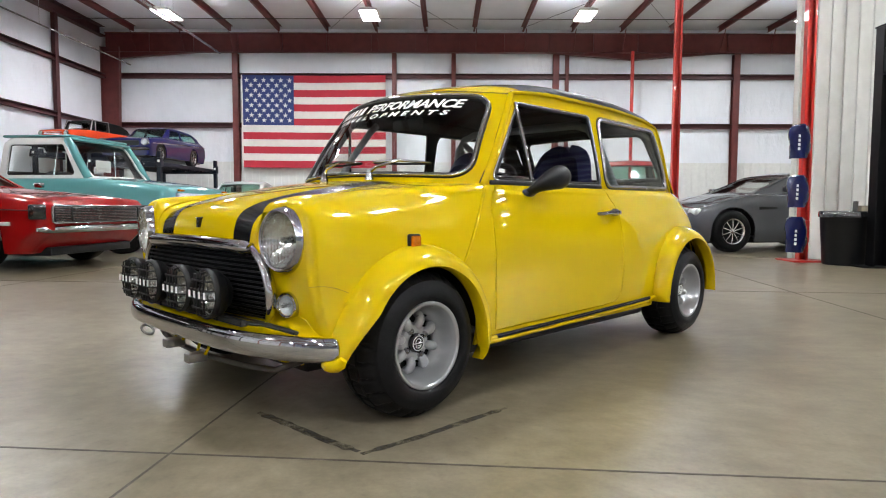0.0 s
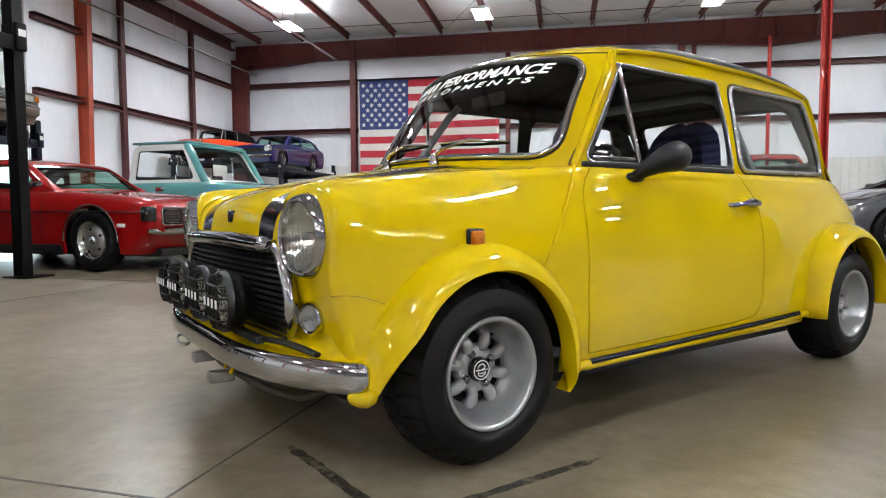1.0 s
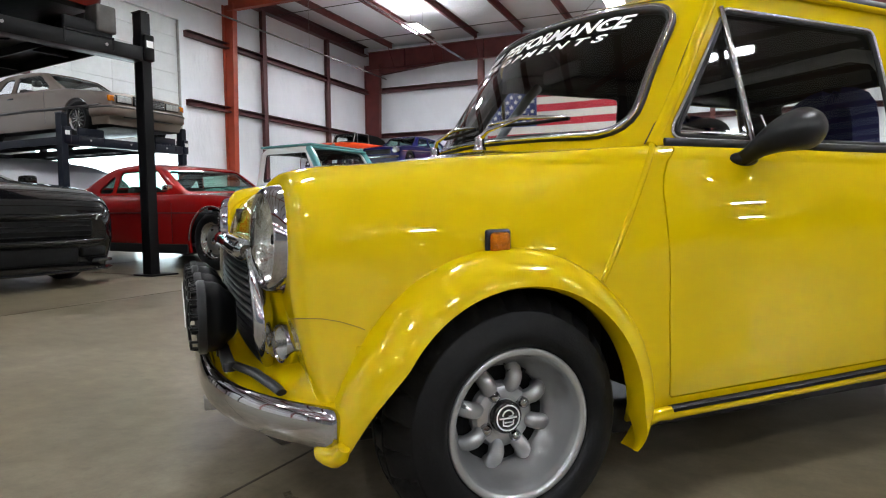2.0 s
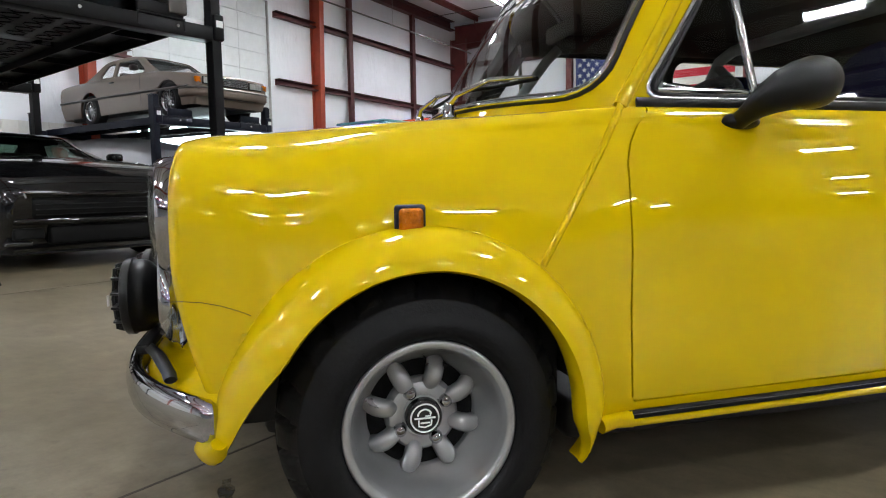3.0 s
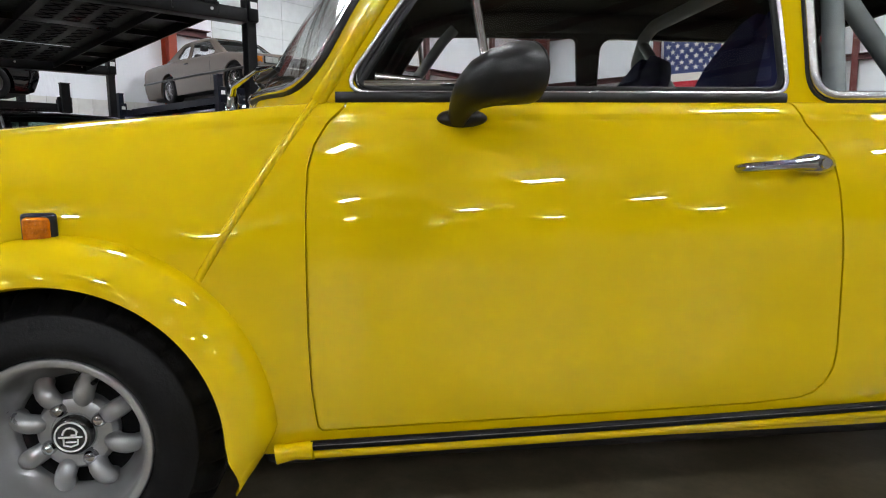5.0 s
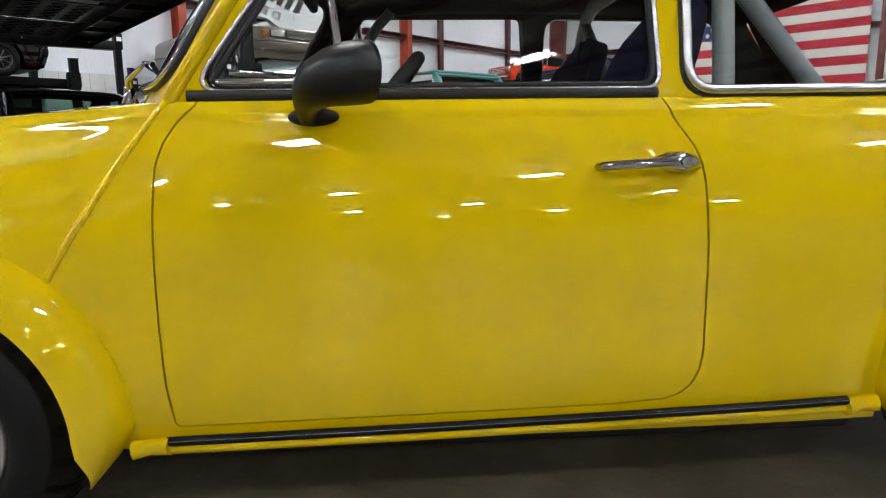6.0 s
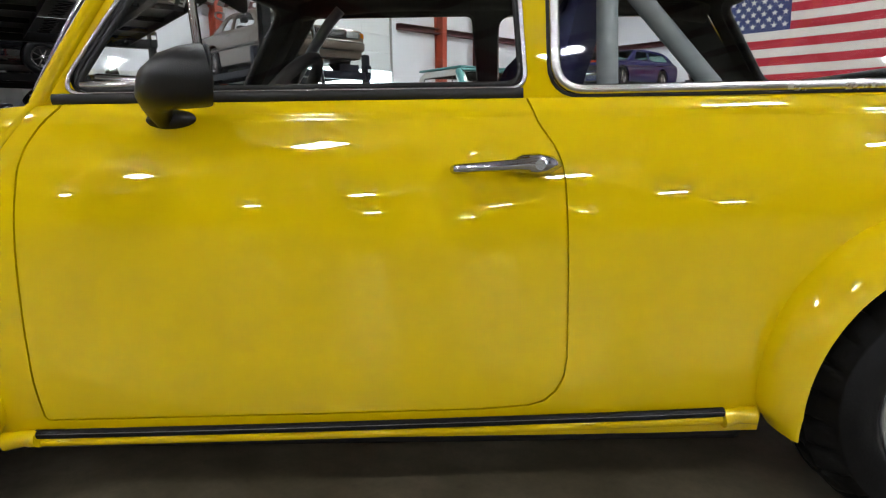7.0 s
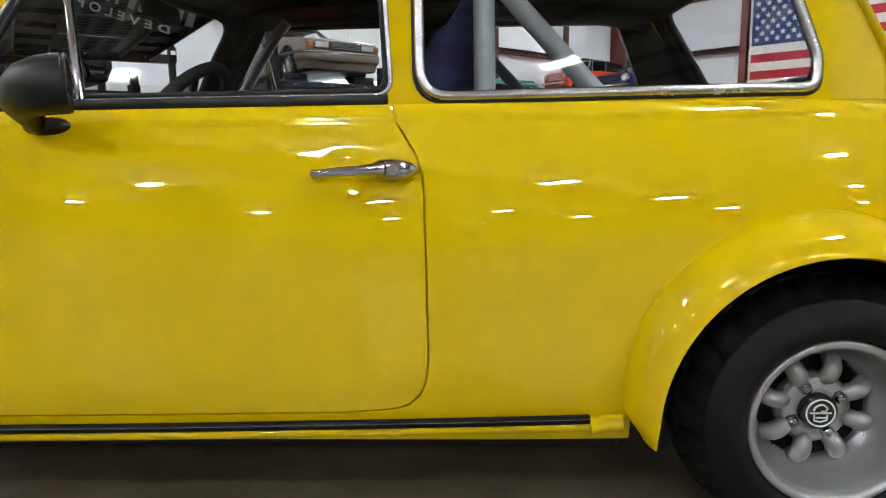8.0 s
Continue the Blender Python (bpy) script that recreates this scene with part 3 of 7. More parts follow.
def m_lower_grid():
    xs = np.concatenate([-0.437 + 0.13 * np.linspace(0, 1, 24)[:-1] ** 1.6, np.linspace(-0.307, 2.30, 330)[:-1], 2.30 + 0.149 * (1 - (1 - np.linspace(0, 1, 22)) ** 1.6)])
    P = []
    for x in xs:
        Y, z = m_section(x)
        y = np.concatenate([-Y, Y[-2::-1]])
        zz = np.concatenate([z, z[-2::-1]])
        xx = x + 0.085 * np.clip((-0.15 - x) / 0.26, 0, 1) * np.clip((0.54 - zz) / 0.34, 0, 1) ** 1.5 - 0.05 * np.clip((x - 2.1) / 0.3, 0, 1) * np.clip((0.5 - zz) / 0.3, 0, 1) ** 1.5
        xx = xx + m_bend(y) * np.clip((-0.33 - x) / 0.107, 0, 1)
        zz = zz - 0.026 * np.exp(-((np.abs(y) - 0.41) / 0.07) ** 2) * float(np.clip((0.0 - x) / 0.3, 0, 1)) * (zz > 0.62)
        dip = np.clip((0.12 - x) / 0.30, 0, 1)
        valley = np.clip((0.432 - np.abs(y)) / 0.05, 0, 1)
        weight = dip * dip * (3 - 2 * dip) * valley * valley * (3 - 2 * valley) * (zz > 0.585)
        zz = zz * (1 - weight) + (float(m_centre(x)) - 0.030 * (np.abs(y) / 0.40) ** 2) * weight
        dish = np.clip(1 - ((x - 1.222) / 0.050) ** 2 - ((zz - 0.686) / 0.038) ** 2, 0, 1)
        y = y - np.sign(y) * 0.007 * dish ** 1.2
        P.append(np.stack([xx, y, zz], 1))
    P = np.array(P)
    return P, grid_normals(P, np.array([1.0, 0, 0.45]))


DOOR = [(0.409, 0.243), (0.401, 0.32), (0.398, 0.42), (0.399, 0.52), (0.400, 0.62), (0.404, 0.70), (0.416, 0.738), (0.437, 0.772), (0.467, 0.802), (0.474, 0.92), (1.284, 0.92),
        (1.288, 0.813), (1.306, 0.767), (1.331, 0.729), (1.344, 0.70), (1.350, 0.66), (1.353, 0.54), (1.354, 0.356), (1.349, 0.32), (1.336, 0.292), (1.316, 0.274), (1.290, 0.265), (1.2, 0.258), (0.8, 0.251)]
WIN_FRONT = [(0.456, 0.825), (1.290, 0.826), (1.280, 0.98), (1.262, 1.163), (0.694, 1.163)]
WIN_REAR = [(1.342, 0.822), (2.058, 0.828), (2.060, 0.885), (2.022, 0.985), (1.955, 1.148), (1.338, 1.158)]
HOOD = [(-0.6, -0.40), (-0.43, -0.402), (-0.2, -0.435), (0.17, -0.475), (0.185, -0.3), (0.14, 0.0), (0.185, 0.3), (0.17, 0.475), (-0.2, 0.435), (-0.43, 0.402), (-0.6, 0.40)]


def m_arch(x, z):
    front = np.hypot(x - 0.0, np.maximum(z - 0.255, 0) * 1.0) - np.where(x < 0, 0.300 + 0.054 * np.clip((0.46 - z) / 0.22, 0, 1) ** 1.3, 0.300)
    rear = np.hypot(x - 2.036, np.maximum(z - 0.262, 0)) - 0.320
    return np.minimum(front, rear)


def g_side(x, z):
    """Half-width of the cabin side."""
    t = np.clip(z - 0.812, 0, None)
    return m_crown_y(x) + 0.012 - 0.150 * t - 0.10 * t * t - 0.02 * np.clip((x - 2.0) / 0.2, 0, 1)


def m_gutter(x):
    return curve1(x, [0.55, 0.66, 0.75, 1.0, 1.4, 1.8, 2.03, 2.2], [1.165, 1.195, 1.208, 1.222, 1.220, 1.200, 1.168, 1.13])


def screen_point(a, b):
    """The windscreen's curved surface: a across (-1 to 1), b up (0 to 1)."""
    q = np.abs(a) ** 2.2
    bx, by, bz = 0.205 + 0.222 * q, 0.628 * a, 0.832 - 0.020 * a * a
    tx, ty, tz = 0.480 + 0.180 * q, 0.557 * a, 1.226 - 0.031 * a * a
    bulge = 0.012 * np.sin(np.pi * b)
    return np.stack([bx + (tx - bx) * b - bulge, by + (ty - by) * b, bz + (tz - bz) * b + bulge * 0.5], -1)


SCREEN = [(-0.552, 0.026), (0.552, 0.026), (0.546, 0.408), (-0.546, 0.408)]


def build_mini_body():
    P, N = m_lower_grid()
    x, y, z = P[..., 0], P[..., 1], P[..., 2]
    side = np.abs(y) > m_crown_y(x) - 0.01
    far = np.full(x.shape, 0.5)
    door = np.where(side & (z > 0.22), sd_poly(x, z, DOOR), far)
    arch = np.where(z < 0.70, m_arch(x, z), far)
    cab = np.maximum(np.maximum(0.212 + 0.222 * (np.abs(y) / 0.62) ** 2.2 - x, x - (2.30 - 0.25 * (np.abs(y) / 0.6) ** 2.5)), np.abs(y) - (m_crown_y(x) + 0.006))
    cab = np.where(z > 0.70, cab, far)
    hood = np.where(z > 0.59, sd_poly(x, y, HOOD, 0.03), far)
    hood = np.where(side & (np.abs(y) > 0.5), far, hood)
    gap = 0.0019
    keep = np.maximum.reduce([gap - door, -arch, -cab, gap - hood])
    v, f = clip(P, N, keep, 0.008)
    # close the nose and the tail
    n = P.shape[1]
    base = len(v)
    v += [tuple(p) for p in P[-1]]
    f += [tuple(range(base + n - 1, base - 1, -1))]
    part("body", (v, f), "yellow", mini)
    cy, cz = np.meshgrid(np.linspace(-0.66, 0.66, 133), np.linspace(0.195, 0.76, 58), indexing="ij")
    cx = -0.437 + 0.085 * np.clip((0.54 - cz) / 0.34, 0, 1) ** 1.5 + m_bend(cy)
    C = np.stack([cx, cy, cz], -1)
    NC = grid_normals(C, np.array([1.0, 0, 0.45]))
    ring = P[0]
    inside = sd_poly(cy, cz, [(p[1], p[2]) for p in ring[::2]])
    holes = np.minimum(np.hypot(cy - 0.537, cz - 0.616), np.hypot(cy + 0.537, cz - 0.616)) - 0.092
    part("nose_panel", clip(C, NC, np.maximum.reduce([inside, -holes, np.where(np.abs(cy) > 0.50, 0.232 - cz, -1.0)]), 0.01), "yellow", mini)
    for s in (-1, 1):
        dk = np.where(np.sign(y) == s, np.maximum(door + gap, -cab), far)
        d = part("door", clip(P, N, dk, 0.008), "yellow", mini)
        DOORS[s] = d
        part("door_jamb", clip(P, N, np.where(np.sign(y) == s, np.maximum.reduce([np.abs(door) - 0.012, -arch, -cab]), far), 0.0, -0.009), "yellow", mini, "yellow door jamb behind the shut line")
    part("bonnet", clip(P, N, hood + gap, 0.014), "yellow", mini)
    for s in (-1, 1):
        band = np.maximum(np.abs(s * y - (0.316 + 0.014 * np.clip((x + 0.1) / 0.3, -1, 1))) - 0.056, hood + 0.004)
        part("stripe", clip(P, N, np.where(z > 0.55, band, far), 0.0, 0.0012), "gloss_stripe", mini, "glossy black bonnet stripe")
    # dark lining inside the lower body
    inner = np.maximum.reduce([-(z - 0.22), x - 2.25, 0.36 - x, np.where(side, -1.0, far)])
    for s in (-1, 1):
        part("interior_lining", clip(P, N, np.maximum.reduce([inner, -arch, np.where(np.sign(y) == s, -1.0, far)]), 0.0, -0.035), "trim_black", mini, "black interior side panel")


DOORS = {}


def side_point(s, lift=0.0):
    return lambda px, pz: (px, s * (float(g_side(px, pz)) + lift), pz)


def build_mini_cabin():
    xs, bs = np.linspace(0.40, 2.32, 200), np.linspace(0, 1, 56)
    X, B = np.meshgrid(xs, bs, indexing="ij")
    Z = 0.806 + (m_gutter(X) - 0.806) * B
    out = sd_poly(X, Z, [(0.418, 0.80), (2.292, 0.80), (2.228, 0.895), (2.156, 1.0), (2.03, 1.19), (2.0, 1.26), (0.70, 1.26), (0.664, 1.20), (0.55, 1.015)])
    wf, wr = sd_poly(X, Z, WIN_FRONT, 0.028), sd_poly(X, Z, WIN_REAR, 0.055)
    for s in (-1, 1):
        P = np.stack([X, s * g_side(X, Z), Z], -1)
        N = grid_normals(P, np.array([1.2, 0, 1.0]))
        part("cabin_side", clip(P, N, np.maximum.reduce([out, -wf, -wr]), 0.0), "yellow", mini)
        part("pillar_lining", clip(P, N, np.maximum.reduce([out, -wf - 0.004, -wr - 0.004]), 0.0, -0.009), "headliner", mini, "dark pillar lining")
        # panes sit inside the openings
        front_pane = part("window", clip(P, N, wf, 0.0, -0.012), "glass", DOORS[s], "clear door glass")
        rear_pane = part("window", clip(P, N, wr, 0.0, -0.004), "glass", mini, "clear hinged quarter glass")
        for pane in (front_pane, rear_pane):
            pane.visible_shadow = False
        # bright frames
        part("window_frame", outline_tube(side_point(s, 0.002), WIN_REAR, 0.055, 0.0098), "bright", mini, "polished metal quarter-window frame")
        part("window_seal", outline_tube(side_point(s, 0.0), [(a + 0.0, b) for a, b in grown(WIN_REAR, 0.011)], 0.06, 0.0035), "seal", mini, "black rubber seal")
        part("window_frame", outline_tube(side_point(s, 0.001), WIN_FRONT, 0.03, 0.0050), "bright", DOORS[s], "polished metal door-window frame")
        part("window_seal", outline_tube(side_point(s, -0.004), grown(WIN_FRONT, -0.008), 0.03, 0.0055), "seal", DOORS[s], "black rubber door-window seal")
        sill = [side_point(s, 0.004)(0.450 + 0.834 * k / 20, 0.818) for k in range(21)]
        part("weather_strip", tube(sill, 0.0045, 8, False, 2.1), "seal", DOORS[s], "black rubber waist seal")
        # quarter-light divider and its little frame
        bar_line = [side_point(s, 0.004)(0.722 - 0.045 * k / 8, 0.828 + 0.335 * k / 8) for k in range(9)]
        part("divider", tube(bar_line, 0.0085, 8), "chrome", DOORS[s], "chrome quarter-light divider")
        lower = [side_point(s, -0.004)(0.50 + 0.21 * k / 8, 0.842) for k in range(9)]
        part("quarter_light_frame", tube(lower, 0.007, 8), "chrome", DOORS[s])
        front_line = [side_point(s, -0.004)(0.492 + 0.205 * k / 8, 0.842 + 0.31 * k / 8) for k in range(9)]
        part("quarter_light_frame", tube(front_line, 0.006, 8), "seal", DOORS[s])
        part("catch", tube([side_point(s, -0.02)(0.52, 0.856), side_point(s, -0.03)(0.60, 0.849)], 0.009, 8), "chrome", DOORS[s], "chrome quarter-light catch")
    # roof
    us, vs = np.linspace(0, 1, 80), np.linspace(-1, 1, 61)
    A, T = np.meshgrid(us, vs, indexing="ij")
    ang = (1 - np.abs(T)) * math.pi / 2
    n = 2 / 2.4
    lat = np.cos(ang) ** n
    xf = 0.480 + 0.180 * lat ** 2.2 + 0.003
    xr = 2.04 + 0.02 * (1 - T * T)
    Xr = xf + (xr - xf) * A
    zg = m_gutter(Xr) + 0.008
    top = curve1(Xr, [0.45, 0.6, 0.8, 1.1, 1.4, 1.7, 1.95, 2.1], [1.232, 1.268, 1.298, 1.325, 1.328, 1.312, 1.272, 1.215])
    yg = g_side(Xr, zg) - 0.004
    Zr = zg + (top - zg) * np.sin(ang) ** n
    fade = (1 - A) ** 9
    Zr = Zr + (1.230 - 0.031 * lat[:1] ** 2 - Zr[:1]) * fade
    Yr = (yg + (0.557 - yg[:1]) * fade) * lat
    R = np.stack([Xr, np.sign(T) * Yr, Zr], -1)
    NR = grid_normals(R, np.array([1.2, 0, 0.8]))
    front = Xr - xf - 0.13 + 0.06 * np.abs(T) ** 3
    part("roof", clip(R, NR, -front), "black_satin", mini, "satin black roof")
    part("roof_header", clip(R, NR, front), "yellow", mini)
    part("headliner", clip(R, NR, np.full(A.shape, -1.0), 0.0, -0.028), "headliner", mini, "dark fabric headliner")
    for s in (-1, 1):
        line = [(px, s * (float(g_side(px, m_gutter(px))) + 0.006), float(m_gutter(px)) + 0.004) for px in np.linspace(0.655, 2.05, 60)]
        part("roof_gutter", tube(line, [0.011] * 54 + [0.010, 0.009, 0.008, 0.006, 0.004, 0.002], 8, False, 0.8), "yellow", mini)
        rail = [(p[0], p[1] - s * 0.040, p[2] - 0.030) for p in line]
        part("roof_rail", tube(rail, 0.033, 10), "headliner", mini, "dark inner roof rail")
        tail = [(2.288 + (2.035 - 2.288) * k / 10, s * (float(g_side(2.288 + (2.035 - 2.288) * k / 10, 0.803 + 0.37 * k / 10)) + 0.003), 0.803 + 0.37 * k / 10) for k in range(11)]
        part("tail_flange", tube(tail, 0.008, 8), "yellow", mini)
        waist = [(px, s * (float(g_side(px, 0.81)) - 0.003), 0.801) for px in np.linspace(1.345, 2.285, 40)]
        part("waist_fillet", tube(waist, 0.008, 10), "yellow", mini)
        # the raised flange down the screen pillar and the wing
        pil = [tuple(Vector((0.418 + 0.245 * k / 12, s * (float(g_side(0.418 + 0.245 * k / 12, 0.81 + 0.385 * k / 12)) + 0.001), 0.81 + 0.385 * k / 12))) for k in range(13)]
        part("pillar_trim", tube([(p[0] + 0.008, p[1] - s * 0.018, p[2] - 0.004) for p in pil], 0.017, 8), "headliner", mini, "dark inner pillar trim")
        part("pillar_flange", tube(pil, 0.014, 10), "yellow", mini)
        fl = []
        for k in range(16):
            t = k / 15
            px, pz = 0.222 + (0.405 - 0.222) * t ** 1.05, 0.515 + (0.795 - 0.515) * t
            fl.append((px, s * (m_side(px, pz) - 0.002), pz))
        fl += [(0.4105, s * (float(g_side(0.415, 0.812)) + 0.012), 0.804), (0.418, s * (float(g_side(0.418, 0.812)) + 0.002), 0.813)]
        part("wing_seam", tube(fl, 0.0075, 8), "yellow", mini)
    # windscreen surround, glass and trims
    a, b = np.meshgrid(np.linspace(-1, 1, 121), np.linspace(-0.09, 1, 50), indexing="ij")
    S = screen_point(a, b)
    NS = grid_normals(S, np.array([1.2, 0, 0.8]))
    g = sd_poly(a * 0.6, b * 0.435, SCREEN, 0.085)
    part("screen_surround", clip(S, NS, -g, 0.0), "yellow", mini)
    part("screen_lining", clip(S, NS, -g - 0.004, 0.0, -0.009), "headliner", mini)
    pane = part("windscreen", clip(S, NS, g, 0.0, -0.004), "glass", mini, "clear curved windscreen")
    pane.visible_shadow = False
    on = lambda p, q: tuple(screen_point(np.float64(p / 0.6), np.float64(q / 0.435)))
    part("screen_seal", outline_tube(on, SCREEN, 0.085, 0.013, 0.025), "seal", mini, "black rubber windscreen seal")
    part("screen_trim", outline_tube(lambda p, q: tuple(Vector(on(p, q)) + Vector((-0.009, 0, 0.006))), grown(SCREEN, 0.005), 0.088, 0.006, 0.025), "chrome", mini, "chrome windscreen trim")
    # tail panel above the boot with its window
    c, d = np.meshgrid(np.linspace(-1, 1, 61), np.linspace(0, 1, 30), indexing="ij")
    q = np.abs(c) ** 2.6
    bx, tx = 2.385 - 0.095 * q, 2.06 - 0.03 * q
    by, ty = 0.535 * c, 0.498 * c
    T2 = np.stack([bx + (tx - bx) * d, by + (ty - by) * d, 0.80 + (1.195 - 0.80) * d + 0.02 * (1 - c * c) * d], -1)
    NT = grid_normals(T2, np.array([1.2, 0, 0.8]))
    rg = sd_poly(c * 0.52, d * 0.5, [(-0.465, 0.105), (0.465, 0.105), (0.445, 0.44), (-0.445, 0.44)], 0.06)
    part("tail_surround", clip(T2, NT, -rg, 0.0), "yellow", mini)
    part("tail_lining", clip(T2, NT, -rg - 0.004, 0.0, -0.009), "headliner", mini)
    on_tail = lambda p, q: (float(2.385 - 0.095 * abs(p / 0.52) ** 2.6 + ((2.06 - 0.03 * abs(p / 0.52) ** 2.6) - (2.385 - 0.095 * abs(p / 0.52) ** 2.6)) * q / 0.5),
                            (0.535 + (0.498 - 0.535) * q / 0.5) * p / 0.52, 0.80 + 0.395 * q / 0.5 + 0.02 * (1 - (p / 0.52) ** 2) * q / 0.5)
    part("tail_seal", outline_tube(on_tail, [(-0.465, 0.105), (0.465, 0.105), (0.445, 0.44), (-0.445, 0.44)], 0.06, 0.016, 0.03), "seal", mini, "black rubber rear-window seal")
    pane = part("rear_window", clip(T2, NT, rg, 0.0, -0.004), "glass", mini, "clear rear window")
    pane.visible_shadow = False


def grown(poly, d):
    """A polygon moved outwards by d."""
    pts = [Vector(p) for p in poly]
    area = 0.5 * sum(pts[i - 1].x * pts[i].y - pts[i].x * pts[i - 1].y for i in range(len(pts)))
    sg = -1 if area > 0 else 1
    out = []
    for i in range(len(pts)):
        d1, d2 = (pts[i] - pts[i - 1]).normalized(), (pts[(i + 1) % len(pts)] - pts[i]).normalized()
        n1, n2 = Vector((-d1.y, d1.x)) * sg, Vector((-d2.y, d2.x)) * sg
        out.append(tuple(pts[i] + (n1 + n2) * d / (1 + n1.dot(n2))))
    return out


def flare(cx, cz, ro, ri, a0, a1, s, lip=0.785, open_leg=0.05, taper=0.0):
    """A bulging wheel-arch extension: from the body out to a rolled lip."""
    v, f = [], []
    na, ns = 72, 18
    for i in range(na + 1):
        t = i / na
        a = radians(a0 + (a1 - a0) * t)
        low = max(0.0, -math.sin(a))
        leg = min(1.0, max(0.0, (math.degrees(a) - 148) / 36)) ** 1.5
        edge = lip - 0.9 * open_leg * leg
        rri = ri + 0.10 * low * 0.55 + open_leg * leg
        rro = ro - 0.140 * low + 0.42 * open_leg * leg - taper * min(1.0, max(0.0, (math.degrees(a) - 140) / 46)) ** 1.6
        tip = min(1.0, max(0.0, (-5 - math.degrees(a)) / 14)) ** 1.3
        rri += (rro - rri) * 0.85 * tip
        edge -= 0.030 * tip
        for j in range(ns + 1):
            k = j / ns
            if k <= 0.8:
                q = k / 0.8
                r = rro - (rro - rri) * q ** 1.15
                bx = cx + r * math.cos(a)
                bz = cz + r * math.sin(a)
                y0 = float(m_width(min(max(bx, -0.36), 2.38))) - 0.012
                y = y0 + 0.010 + (edge - y0 - 0.010) * (1 - (1 - q) ** 2.0) ** 0.8 if j else y0
            else:
                q = (k - 0.8) / 0.2
                r = rri - 0.004 * math.sin(q * math.pi)
                bx, bz = cx + r * math.cos(a), cz + r * math.sin(a)
                y = edge - 0.055 * q * (1 - 0.7 * tip)
            v.append((bx, s * y, bz))
    w = ns + 1
    for i in range(na):
        for j in range(ns):
            f.append((i * w + j, i * w + j + 1, (i + 1) * w + j + 1, (i + 1) * w + j) if s < 0 else (i * w + j, (i + 1) * w + j, (i + 1) * w + j + 1, i * w + j + 1))
    return v, f


def treaded_tyre(R, n=216):
    """A tyre whose shoulder and tread are cut by slanting grooves and two rings."""
    prof = [(0.147, 0.014), (0.1505, 0.004), (0.156, -0.004), (0.166, -0.010), (0.180, -0.0105), (0.200, -0.004), (0.216, 0.006), (0.2195, 0.0072), (0.2205, 0.0115), (0.232, 0.022), (0.2415, 0.036), (R - 0.004, 0.052), (R - 0.001, 0.066), (R - 0.007, 0.068), (R - 0.007, 0.074), (R, 0.076),
            (R, 0.118), (R - 0.007, 0.120), (R - 0.007, 0.126), (R, 0.128), (R - 0.001, 0.145), (0.246, 0.17), (0.225, 0.19), (0.17, 0.195), (0.15, 0.18)]
    k = len(prof)
    v, f = [], []
    for i in range(n):
        for r, h in prof:
            a = 2 * math.pi * i / n
            if 0.015 < h < 0.16 and r > 0.23:
                skew = (0.5 if h < 0.07 else -0.4 if h > 0.124 else 0.9) * (h - 0.03) * 50
                phase = (i + skew + (3 if 0.07 < h < 0.122 else 0)) % 8
                if phase < 1.0:
                    r -= 0.011
            v.append((r * math.cos(a), h, r * math.sin(a)))
    for i in range(n):
        j = (i + 1) % n
        for q in range(k - 1):
            f.append((i * k + q, i * k + q + 1, j * k + q + 1, j * k + q))
    return v, f


